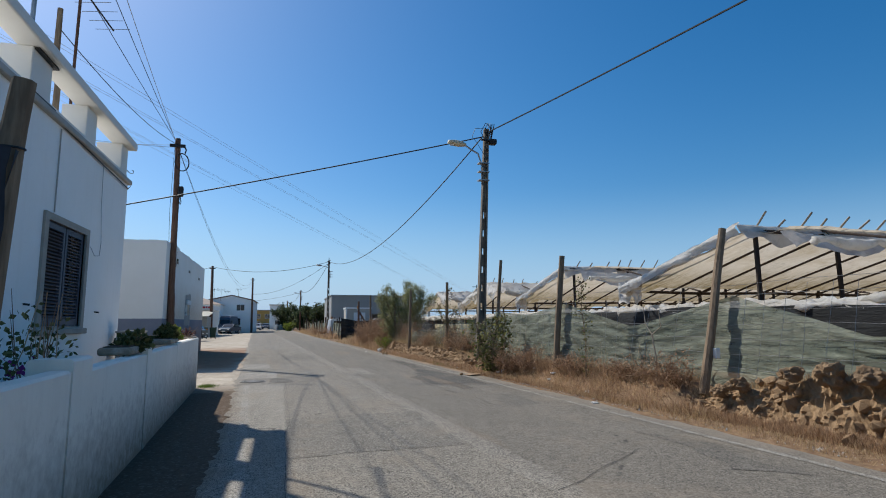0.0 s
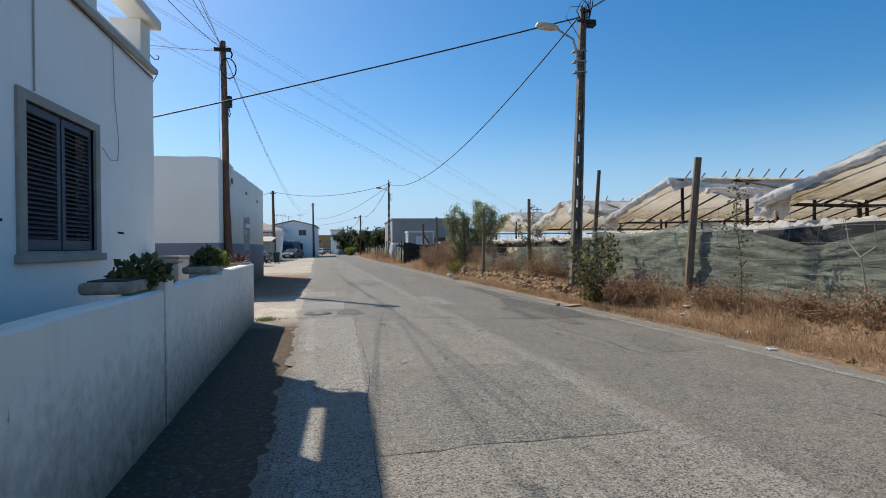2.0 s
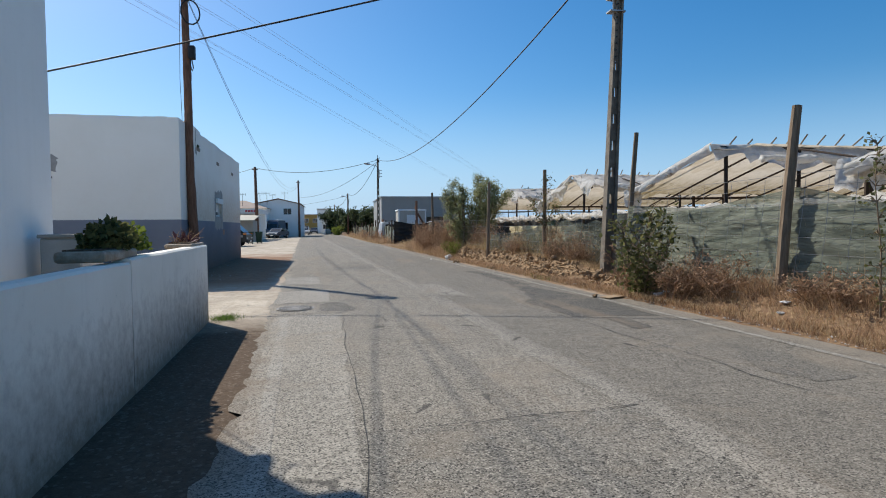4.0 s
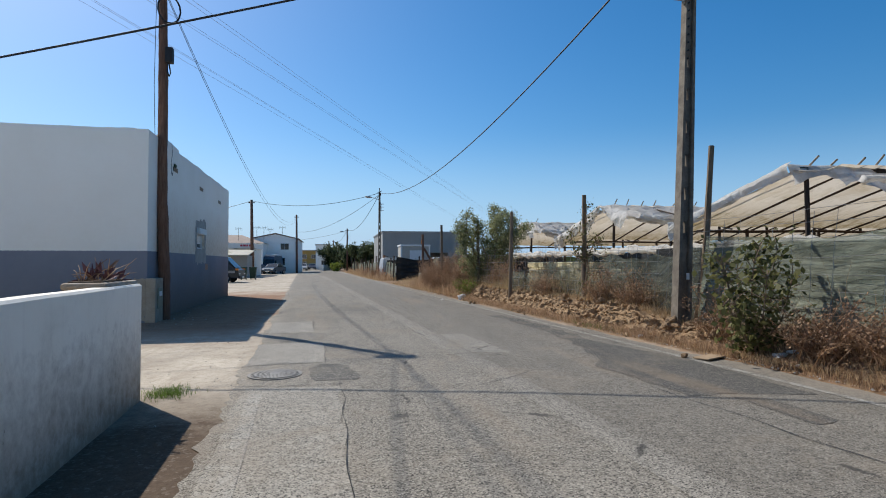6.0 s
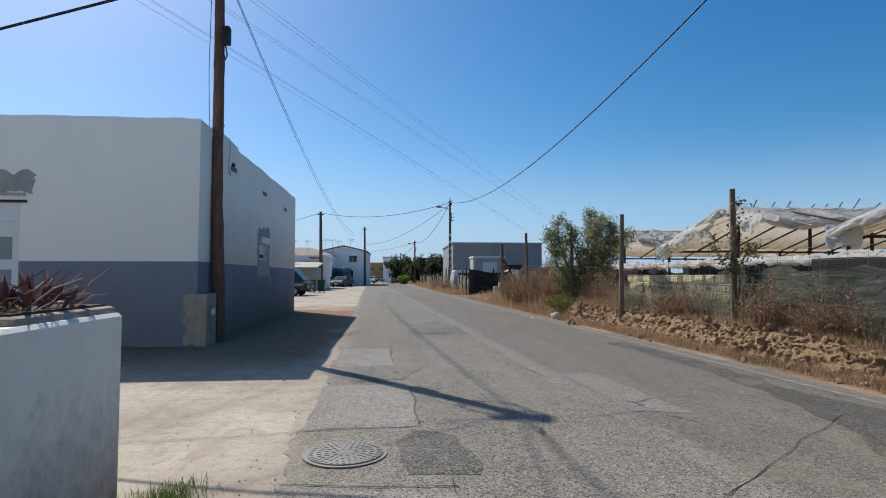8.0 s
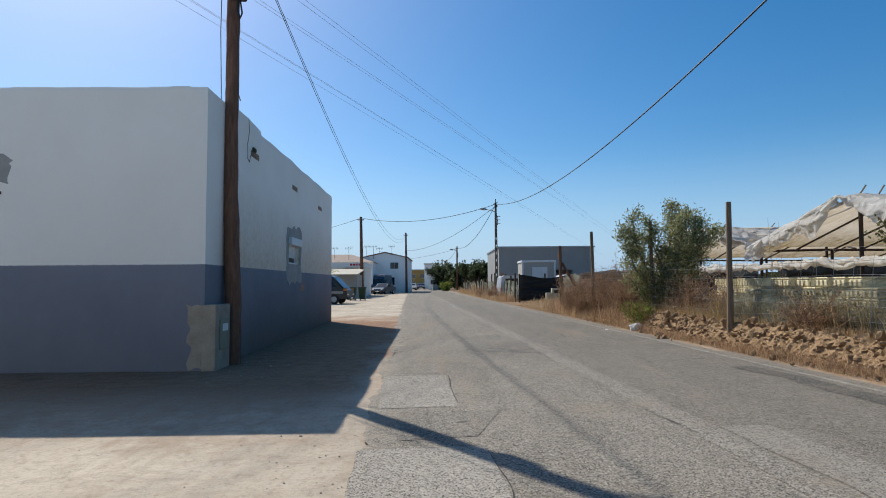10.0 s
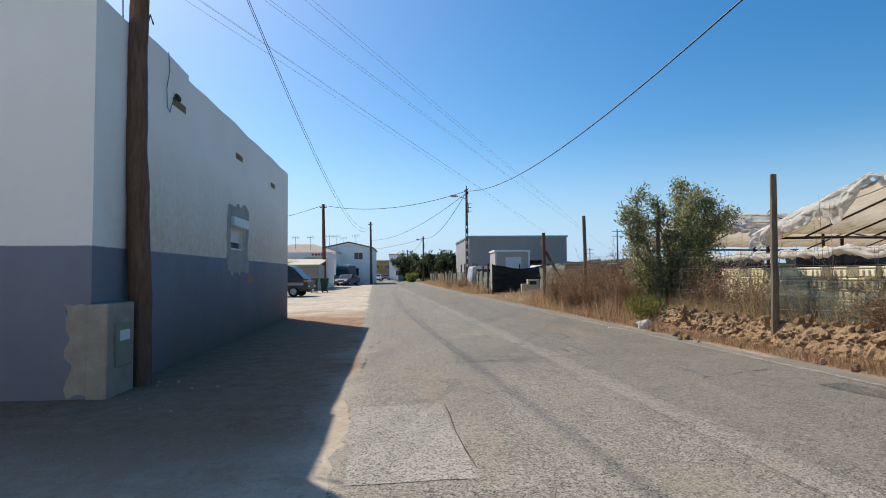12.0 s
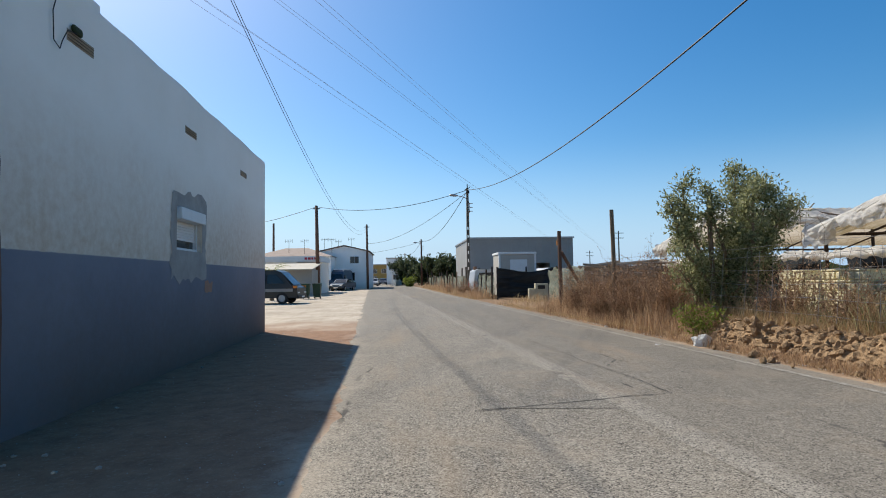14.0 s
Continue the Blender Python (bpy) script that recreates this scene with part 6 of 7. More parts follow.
def leafy(name, at, label, category, limbs, leaf, leaf_size, per, clump, mat, bark, seed, leafw=0.28, up=0.35, thick=0.07):
    """A tree or bush: tapered limbs that fork, with clumps of small leaves round the twig ends."""
    r = random.Random(seed)
    g = np.random.default_rng(seed)
    ob = thing(name, label, category, at)
    ends = []
    for k, pts in enumerate(limbs):
        pts = [Vector(p) for p in pts]
        r0 = thick * 0.65 if k else thick
        part("limb", tubed(pts, [r0 * (1 - 0.75 * i / (len(pts) - 1)) for i in range(len(pts))], 7, True, 0.05), bark, ob)
        for i in range(1, len(pts)):
            for t in (0.25, 0.5, 0.75, 1.0):
                ends.append((pts[i - 1].lerp(pts[i], t), 0.35 + 0.65 * i / len(pts)))
    tips = []
    tw = bmesh.new()
    for p, w_ in ends:
        for _ in range(4):
            d = Vector((r.uniform(-1, 1), r.uniform(-1, 1), r.uniform(-0.2, 1))).normalized() * clump * r.uniform(0.4, 1.4)
            tube(tw, [p, p + d * 0.6 + Vector((0, 0, 0.03)), p + d], [0.009, 0.006, 0.002], 3, False)
            tips += [p + d, p + d * 0.65]
    tagged(part("twig_mass", tw, bark, ob), kind="stuff")
    verts, faces = [], []
    for p in tips:
        for _ in range(per):
            c = np.array(p) + g.normal(size=3) * clump * 0.3
            a = g.normal(size=3) + np.array([0, 0, up])
            a /= np.linalg.norm(a)
            b = np.cross(a, g.normal(size=3))
            b /= np.linalg.norm(b)
            s = leaf_size * g.uniform(0.6, 1.3)
            i = len(verts)
            verts += [tuple(c), tuple(c + a * s * 0.5 + b * s * leafw), tuple(c + a * s), tuple(c + a * s * 0.5 - b * s * leafw)]
            faces.append((i, i + 1, i + 2, i + 3))
    cr = new("crown", raw("crown", verts, faces, mat))
    cr.parent = ob
    return ob


# olive at the roadside: two main heads, leaning stems
leafy("olive_tree", (4.95, 30.4, 0.35), "grey-green olive tree with two ragged heads", "tree",
      [[(0, 0, -0.3), (-0.1, 0, 0.7), (-0.45, 0.1, 1.5), (-0.75, 0.1, 2.3), (-0.8, 0.1, 3.0)],
       [(0, 0, -0.1), (0.1, 0.1, 0.8), (0.25, 0.1, 1.7), (0.4, 0.1, 2.6), (0.45, 0.1, 3.3)],
       [(0.05, 0, 0.2), (0.4, -0.1, 1.0), (0.8, 0, 1.8), (1.1, 0.1, 2.5), (1.15, 0.1, 2.95)],
       [(0.05, 0, 0.2), (0.6, 0.3, 0.9), (1.15, 0.3, 1.5), (1.6, 0.3, 2.1), (1.85, 0.3, 2.6)],
       [(0, 0, 0.2), (-0.4, -0.2, 0.8), (-0.85, -0.2, 1.4), (-1.1, -0.2, 2.0), (-1.15, -0.1, 2.5)],
       [(0, 0, 0.2), (0.1, -0.5, 0.9), (0.2, -0.8, 1.6), (0.3, -0.7, 2.4), (0.45, -0.5, 2.9)], [(0, 0, 0.2), (-0.2, 0.6, 0.9), (-0.3, 0.9, 1.8), (-0.2, 0.9, 2.4)],
       [(0.2, 0.1, 0.9), (0.7, 0.2, 1.6), (0.75, 0.3, 2.4), (0.75, 0.3, 3.1)], [(0, 0, 0.1), (-0.55, 0, 0.5), (-0.9, 0.1, 1.1)], [(0, 0, 0.1), (0.7, 0, 0.6), (1.1, 0.1, 1.2)],
       [(0.2, 0.1, 0.9), (-0.1, -0.3, 1.5), (-0.35, -0.35, 2.1), (-0.45, -0.3, 2.7)], [(0.1, 0.1, 0.8), (0.5, -0.4, 1.3), (0.85, -0.5, 1.9), (1.2, -0.4, 2.4)], [(0.1, 0, 0.5), (0.3, 0.5, 1.1), (0.8, 0.8, 1.7), (1.2, 0.7, 2.3)]],
      None, 0.098, 22, 0.28, leaf_olive, wood_grey, 5, 0.17, 0.5)
# broad-leaved bush by the concrete pole
leafy("fig_bush", (4.62, 14.95, 0.1), "bushy green shrub with broad leaves beside the pole", "shrub",
      [[(0, 0, -0.1), (-0.2, 0, 0.5), (-0.4, 0, 1.0), (-0.5, 0, 1.35)], [(0, 0, -0.1), (0.05, 0.1, 0.6), (0.1, 0.1, 1.2), (0.2, 0.1, 1.55)], [(0, 0, -0.1), (0.3, 0, 0.6), (0.3, 0, 1.0), (0.42, 0, 1.5)],
       [(0, 0, 0), (-0.1, -0.3, 0.5), (-0.15, -0.45, 1.1)], [(0, 0, 0), (0.1, 0.35, 0.6), (0.15, 0.5, 1.2)], [(0, 0, 0), (0.2, -0.3, 0.5), (0.3, -0.4, 1.1)], [(0, 0, 0), (-0.35, -0.2, 0.4), (-0.6, -0.2, 0.75)]],
      None, 0.105, 2, 0.27, leaf_fig, wood_grey, 6, 0.34, 0.0, 0.03)
leafy("green_weed", (3.95, 29.6, 0.1), "low yellow-green weed at the tree's foot", "plant",
      [[(0, 0, 0), (-0.2, 0, 0.25), (-0.35, 0, 0.5)], [(0, 0, 0), (0.2, 0, 0.3), (0.3, 0.1, 0.6)], [(0, 0, 0), (0, 0.3, 0.3), (0.1, 0.45, 0.5)], [(0, 0, 0), (0.1, -0.3, 0.25), (0.15, -0.4, 0.45)]],
      None, 0.06, 4, 0.2, leaf_lime, twig, 7, 0.3, 0.35, 0.015)
leafy("climbing_vine", (5.05, 21.3, 0.5), "vine climbing a fence post", "plant",
      [[(0, 0, 0), (0.08, -0.05, 0.8), (-0.05, -0.05, 1.6), (0.05, -0.05, 2.3)], [(0, 0, 0.9), (0.3, 0, 1.5), (0.45, 0, 1.3)], [(0, 0, 0.9), (-0.2, 0.2, 1.3), (-0.25, 0.3, 1.7)]],
      None, 0.06, 3, 0.18, leaf_fig, twig, 8, 0.32, 0.35, 0.02)
leafy("roadside_sapling", (5.15, 10.6, 0.3), "spindly sapling in front of the net", "plant",
      [[(0, 0, 0), (0.05, 0.05, 0.8), (0.0, 0.1, 1.6), (0.02, 0.1, 2.1)]], None, 0.06, 2, 0.14, leaf_fig, wood_grey, 9, 0.3, 0.35, 0.014)
stick = thing("bare_branch", "pale forked dead branch stuck in the verge", "branch", (5.55, 8.7, 0.35))
part("stem", tubed([(0, 0, 0), (0.02, 0.0, 0.5), (-0.03, 0.03, 0.95), (0.08, -0.1, 1.1), (0.05, -0.1, 1.4)], [0.018, 0.016, 0.014, 0.01, 0.006], 6), wood_pale, stick)
part("fork", tubed([(-0.03, 0.03, 0.95), (-0.04, 0.2, 1.15), (0.0, 0.3, 1.5)], [0.012, 0.01, 0.005], 6), wood_pale, stick)

# litter
bag_mat = film_mat("thin_plastic", (0.78, 0.78, 0.76), (0.68, 0.69, 0.68), 0.35)


def litter(x, y, s, seed, label, mat, name="litter", tall=0.6):
    bm = bmesh.new()
    bmesh.ops.create_icosphere(bm, subdivisions=2, radius=0.5)
    for v in bm.verts:
        d = v.co.normalized()
        k = 1 + 0.7 * wave(d.x * 2 + seed, d.y * 2, d.z * 2)
        v.co = Vector((d.x * k, d.y * k, max(-0.4, d.z * k * tall))) * s * 0.5
    return solo(name, bm, mat, label, "litter", (x, y, max(bank(x, y), 0) + s * 0.18), group="litter on the verge")


litter(3.6, 28.95, 0.34, 3, "crumpled white plastic bag at the road edge", bag_mat, "plastic_bag", 0.9)
rnd = random.Random(8)
for i, (x, y, s) in enumerate(((5.0, 11.88, 0.12), (4.85, 10.03, 0.14), (4.5, 9.14, 0.12), (5.3, 12.1, 0.14), (4.65, 14.5, 0.2), (4.75, 14.4, 0.16), (4.5, 9.2, 0.1), (2.9, 29.3, 0.1), (4.85, 11.8, 0.1), (4.55, 14.1, 0.1), (4.3, 17.4, 0.12), (5.0, 12.9, 0.12), (4.7, 10.8, 0.08), (3.4, 33.4, 0.1))):
    litter(x, y, s, i * 5 + 1, "crumpled pale wrapper on the dry verge", bag_mat if i % 3 else plain("paper_pale", (0.55, 0.6, 0.66), (0.6, 0.58, 0.55), 9, 0.6, 0.1), "wrapper", 0.35)
part("white_box", boxed((0.7, -4.76, 0.5), (0.8, -4.68, 0.68), 0.01), white_paint, fence, "small white plastic box tied to a post")
card = solo("cardboard_scrap", boxed((-0.25, -0.12, 0), (0.25, 0.12, 0.02), 0.005), plain("cardboard", (0.36, 0.26, 0.16), (0.3, 0.21, 0.13), 5, 0.9, 0.1), "flat scrap of cardboard on the road edge", "litter", (4.1, 15.2, 0.03), 25)
pebbles_mesh = mesh_of("pebble", stone_mesh(40), stone_trim)
rnd = random.Random(3)
for i in range(20):
    y = rnd.uniform(13, 27)
    x = rnd.uniform(-5.2, road_left(y) - 0.1) if i % 2 else -5.3 - 0.016 * (y - 22.5) + abs(rnd.gauss(0, 0.12))
    if i % 2 == 0:
        y = rnd.uniform(22.7, 34)
    ob = new("pebble", pebbles_mesh)
    tagged(ob, "small grey stone lying in the dust", "stone", "loose stones")
    k = rnd.uniform(0.015, 0.05)
    ob.matrix_world = pose(x, y, bank(x, y) + k * 0.15, 0, 0, rnd.uniform(0, 360)) @ Matrix.Diagonal((k, k, k, 1))


def gravel(name, count, place, size, mat, label, seed):
    """Small loose stones joined into one scatter."""
    r = np.random.default_rng(seed)
    base = np.array([(1, 0, 0), (-1, 0, 0), (0, 1, 0), (0, -1, 0), (0, 0, 0.8), (0, 0, -0.6)], float)
    tri = ((0, 2, 4), (2, 1, 4), (1, 3, 4), (3, 0, 4), (2, 0, 5), (1, 2, 5), (3, 1, 5), (0, 3, 5))
    verts, faces = [], []
    for _ in range(count):
        x, y, z = place(r)
        s = r.uniform(*size) * r.uniform(0.5, 1.2)
        i = len(verts)
        verts += [tuple(p) for p in base * s * r.uniform(0.6, 1.3, (6, 1)) + np.array([x, y, z + s * 0.3])]
        faces += [tuple(i + k for k in f) for f in tri]
    return tagged(new(name, raw(name, verts, faces, mat)), label, "gravel", kind="stuff")


def on_shoulder(r):
    y = r.uniform(14.4, 32)
    a = -5.5 if y > 22.3 else (wall_x(y) if y < 14.2 else -9.0)
    e = road_left(y)
    x = e - abs(r.normal()) * 0.5 if r.random() < 0.5 else a + (e - a) * r.random() ** (2.0 if y > 22.3 else 1.0)
    return max(x, a + 0.03), y, bank(x, y)


gravel("shoulder_gravel", 800, on_shoulder, (0.004, 0.011), stone_trim, "loose pale gravel on the dirt shoulder", 5)
gravel("verge_gravel", 2600, lambda r: (lambda y: (road_right(y) + 0.35 + abs(r.normal()) * 0.25, y, 0.03))(r.uniform(3, 40)), (0.006, 0.02), concrete_pale, "grey gravel along the verge", 6)

# ---- vehicles ----
tyre_mat = plain("tyre", (0.02, 0.02, 0.02), (0.03, 0.03, 0.03), 8, 0.85, 0.1)


def paint_mat(name, c):
    k = Mat(name, 0.3, 0.25, 0.5)
    k.colour(k.mix(k.ramp(k.noise(2.0), 0.3, 0.7), c, tuple(v * 0.8 for v in c)))
    return k.m


def vehicle(name, at, rz, profile, glass_side, width, wheels, paint, label, category, radius=0.31, front_glass=None, lights=(0.62, 0.7)):
    """profile: side outline (x forward, z); glass_side: lists of side-window outlines; wheels: x of the axles."""
    ob = thing(name, label, category, at, rz)
    bm = bmesh.new()
    n = len(profile)
    rows = []
    for s, inset in ((-1, 0.06), (-1, 0.0), (1, 0.0), (1, 0.06)):
        row = []
        for x, z in profile:
            taper = max(0.0, z - 0.95) * 0.13
            row.append(bm.verts.new((x, s * (width / 2 - taper - inset), z if inset == 0 else z - 0.0)))
        rows.append(row)
    for a, b in zip(rows, rows[1:]):
        for i in range(n):
            bm.faces.new((a[i], a[(i + 1) % n], b[(i + 1) % n], b[i]))
    bm.faces.new(rows[0][::-1])
    bm.faces.new(rows[-1])
    bmesh.ops.recalc_face_normals(bm, faces=bm.faces[:])
    bmesh.ops.bevel(bm, geom=[e for e in bm.edges if e.calc_length() > 0.03], offset=0.03, segments=1, affect="EDGES")
    part("body", bm, paint, ob)
    for outline in glass_side:
        for s in (-1, 1):
            bm = bmesh.new()
            f = bm.faces.new([bm.verts.new((x, s * (width / 2 - max(0, z - 0.95) * 0.13 + 0.004), z)) for x, z in outline])
            r = bmesh.ops.extrude_face_region(bm, geom=[f])
            for v in r["geom"]:
                if isinstance(v, bmesh.types.BMVert):
                    v.co.y -= s * 0.03
            bmesh.ops.recalc_face_normals(bm, faces=bm.faces[:])
            part("side_window", bm, glass, ob)
    for (x0, z0), (x1, z1) in front_glass or ():
        bm = bmesh.new()
        d = Vector((z1 - z0, 0, -(x1 - x0))).normalized() * 0.006
        if d.z < 0:
            d = -d
        w0, w1 = width / 2 - max(0, z0 - 0.95) * 0.13 - 0.12, width / 2 - max(0, z1 - 0.95) * 0.13 - 0.14
        lo = [bm.verts.new(Vector(p) + d) for p in ((x0, -w0, z0), (x0, w0, z0), (x1, w1, z1), (x1, -w1, z1))]
        hi = [bm.verts.new(v.co - d * 4) for v in lo]
        bmesh.ops.convex_hull(bm, input=lo + hi)
        part("windscreen", bm, glass, ob)
    for x in wheels:
        for s in (-1, 1):
            y = s * (width / 2 - 0.08)
            w_ = part("wheel", tubed([(x, y - s * 0.1, radius), (x, y + s * 0.09, radius)], radius, 20), tyre_mat, ob, "black tyre")
            part("rim", tubed([(x, y + s * 0.085, radius), (x, y + s * 0.1, radius)], radius * 0.62, 14), galvanised, w_)
    xf = max(p[0] for p in profile)
    xb = min(p[0] for p in profile)
    for s in (-1, 1):
        part("headlight", boxed((xf - 0.12, s * width * 0.36 - 0.16, lights[0]), (xf + 0.012, s * width * 0.36 + 0.16, lights[1]), 0.02), white_paint, ob, "clear headlight")
        part("tail_light", boxed((xb - 0.012, s * width * 0.42 - 0.06, 0.7), (xb + 0.05, s * width * 0.42 + 0.06, 0.95)), plain("red_lens", (0.4, 0.02, 0.02), (0.35, 0.02, 0.02), 3, 0.3, 0), ob)
    part("bumper", boxed((xf - 0.08, -width / 2 + 0.03, 0.3), (xf + 0.06, width / 2 - 0.03, 0.5), 0.03), dark_metal, ob)
    part("number_plate", boxed((xf + 0.06, -0.25, 0.36), (xf + 0.068, 0.25, 0.46)), white_paint, ob)
    return ob


SEDAN = [(-2.1, 0.35), (-2.12, 0.75), (-2.0, 0.98), (-1.45, 1.02), (-0.95, 1.38), (-0.2, 1.45), (0.35, 1.4), (1.0, 0.98), (1.8, 0.88), (2.1, 0.7), (2.12, 0.35)]
SEDAN_GLASS = [[(-1.2, 1.03), (-0.85, 1.32), (-0.25, 1.38), (-0.25, 1.03)], [(-0.18, 1.03), (-0.18, 1.38), (0.3, 1.33), (0.8, 1.03)]]
VAN = [(-2.3, 0.35), (-2.35, 1.0), (-2.25, 1.85), (-2.0, 1.98), (0.9, 2.0), (1.25, 1.88), (1.95, 1.08), (2.25, 0.95), (2.3, 0.35)]
VAN_GLASS = [[(-2.0, 1.2), (-1.95, 1.72), (-0.75, 1.74), (-0.75, 1.2)], [(-0.65, 1.2), (-0.65, 1.74), (0.35, 1.74), (0.35, 1.2)], [(0.45, 1.2), (0.45, 1.74), (0.98, 1.74), (1.5, 1.2)]]
TALL = [(-2.6, 0.4), (-2.65, 1.2), (-2.6, 2.35), (-2.3, 2.6), (0.7, 2.62), (1.15, 2.4), (1.75, 1.35), (2.4, 1.1), (2.5, 0.4)]
TALL_GLASS = [[(0.2, 1.4), (0.2, 1.95), (0.95, 1.95), (1.4, 1.4)]]
van = vehicle("minivan", (-10.25, 53.2, 0), -8, VAN, VAN_GLASS, 1.7, (-1.35, 1.35), paint_mat("grey_paint", (0.03, 0.028, 0.026)), "dark grey minivan parked on the dirt forecourt", "van", 0.33, [((2.0, 1.12), (1.3, 1.82))])
for s in (-1, 1):
    part("side_stripe", boxed((-2.2, s * 0.853 - 0.004, 0.72), (2.0, s * 0.853 + 0.004, 0.9)), plain("grey_stripe", (0.3, 0.29, 0.27), (0.25, 0.24, 0.22), 3, 0.4, 0), van)
    part("turn_light", boxed((2.02, s * 0.84 - 0.03, 0.92), (2.27, s * 0.84 + 0.03, 1.06), 0.01), plain("amber_lens", (0.6, 0.2, 0.03), (0.55, 0.18, 0.03), 3, 0.3, 0), van)
vehicle("car", (-9.05, 88.0, 0), -108, SEDAN, SEDAN_GLASS, 1.7, (-1.3, 1.3), paint_mat("blue_paint", (0.012, 0.045, 0.085)), "dark blue saloon car parked nose to the road", "car", 0.3, [((1.0, 1.0), (0.38, 1.38))])
vehicle("high_roof_van", (-9.95, 93.6, 0), -102, TALL, TALL_GLASS, 2.0, (-1.6, 1.6), paint_mat("van_blue", (0.05, 0.08, 0.12)), "dark van with a white high roof", "van", 0.35, [((1.75, 1.38), (1.18, 2.32))])
part("roof_cap", boxed((-2.5, -0.8, 2.58), (0.7, 0.8, 2.78), 0.08, 2), white_paint, bpy.data.objects["high_roof_van"])
for i, (x, y, rz, c) in enumerate(((-7.2, 128, -92, (0.5, 0.5, 0.5)), (-7.6, 140, -92, (0.06, 0.06, 0.07)), (-8.0, 152, -90, (0.3, 0.06, 0.05)), (-5.9, 146, -90, (0.08, 0.08, 0.09)), (-8.4, 164, -90, (0.4, 0.4, 0.42)), (-6.4, 160, -92, (0.1, 0.12, 0.16)))):
    vehicle("car", (x, y, 0), rz, SEDAN, SEDAN_GLASS, 1.7, (-1.3, 1.3), paint_mat("far_paint", c), ("silver", "black", "dark red", "dark grey", "pale grey", "navy blue")[i] + " car parked far down the road", "car", 0.3, [((1.0, 1.0), (0.38, 1.38))])
for i, (x, y) in enumerate(((3.9, 60.5), (8.3, 58.5))):
    vehicle("white_van", (x + 1.6, y, 0), 8 + 12 * i, VAN, VAN_GLASS, 1.7, (-1.35, 1.35), paint_mat("white_van_paint", (0.6, 0.62, 0.64)), "white van parked in the fenced yard", "van", 0.33, [((2.0, 1.12), (1.3, 1.82))])

# ---- cafe, kiosk and bins on the forecourt ----
cafe = thing("cafe", "low white cafe with a flat roof and red lettered sign", "building", (-10.1, 75.5, 0))
bm = bmesh.new()
box(bm, (-9, 0, 0), (-2.2, 7, 3.2))
box(bm, (-2.2, 1.2, 0), (0, 7, 3.2))
part("wall", bm, plaster_clean, cafe)
part("roof", boxed((-9.2, -0.2, 3.2), (0.15, 7.2, 3.75)), white_paint, cafe)
part("doorway", boxed((-1.8, 1.14, 0.1), (-0.4, 1.2, 2.4)), dark_metal, cafe)
part("awning_post", boxed((-0.1, 0.0, 0), (0.0, 0.1, 3.2)), plain("red_paint", (0.3, 0.03, 0.03), (0.25, 0.03, 0.03), 3, 0.5, 0), cafe)
sign = part("sign_board", boxed((-1.6, -0.26, 3.3), (0.1, -0.205, 3.72)), white_paint, cafe)
for k, (a, b) in enumerate(((-1.45, -1.2), (-1.12, -0.85), (-0.78, -0.6), (-0.5, -0.2), (-0.13, 0.02))):
    part("letter_bar", boxed((a, -0.275, 3.4), (b, -0.26, 3.62)), plain("sign_red", (0.5, 0.03, 0.05), (0.45, 0.03, 0.05), 3, 0.5, 0), sign)
kiosk = thing("kiosk", "grey shed with a pale sheet roof beside the cafe", "shed", (-9.9, 68.5, 0))
part("wall", boxed((-4.5, 0.6, 0), (0, 4.5, 2.3)), metal_grey, kiosk)
bm = bmesh.new()
vs = [bm.verts.new(v) for v in ((-4.9, -0.9, 2.25), (0.3, -0.9, 2.25), (0.3, 4.8, 2.9), (-4.9, 4.8, 2.9), (-4.9, -0.9, 2.33), (0.3, -0.9, 2.33), (0.3, 4.8, 2.98), (-4.9, 4.8, 2.98))]
bmesh.ops.convex_hull(bm, input=vs)
part("roof", bm, plain("pale_sheet", (0.5, 0.46, 0.36), (0.42, 0.38, 0.3), 2, 0.7, 0.1), kiosk)
far_window(kiosk, -3.6, -2.6, 1.1, 1.9, 0.6)
tiled = thing("tiled_house", "low house with a pale hipped tile roof behind the cafe", "house", (-16, 92, 0))
part("wall", boxed((-5, 0, 0), (5, 8, 4.4)), plaster, tiled)
bm = bmesh.new()
bmesh.ops.convex_hull(bm, input=[bm.verts.new(v) for v in ((-5.3, -0.3, 4.4), (5.3, -0.3, 4.4), (5.3, 8.3, 4.4), (-5.3, 8.3, 4.4), (-1.5, 4, 5.7), (1.5, 4, 5.7))])
part("roof", bm, plain("faded_tile", (0.42, 0.33, 0.27), (0.36, 0.28, 0.22), 2, 0.9, 0.3), tiled)
bin_green = plain("bin_green", (0.02, 0.05, 0.03), (0.03, 0.065, 0.04), 3, 0.5, 0.05)
for x, y in ((-8.95, 60.0), (-8.2, 60.5)):
    b_ = thing("rubbish_bin", "dark green wheeled rubbish bin", "bin", (x, y, 0), group="rubbish bins")
    bm = bmesh.new()
    bmesh.ops.convex_hull(bm, input=[bm.verts.new(v) for v in ((-0.22, -0.22, 0.1), (0.22, -0.22, 0.1), (0.22, 0.22, 0.1), (-0.22, 0.22, 0.1), (-0.3, -0.33, 1.05), (0.3, -0.33, 1.05), (0.3, 0.33, 1.05), (-0.3, 0.33, 1.05))])
    part("body", bm, bin_green, b_)
    part("lid", boxed((-0.32, -0.35, 1.05), (0.32, 0.36, 1.13), 0.03), bin_green, b_)
    for s in (-1, 1):
        part("wheel", tubed([(s * 0.2 - 0.03, 0.24, 0.1), (s * 0.2 + 0.03, 0.24, 0.1)], 0.1, 10), tyre_mat, b_)
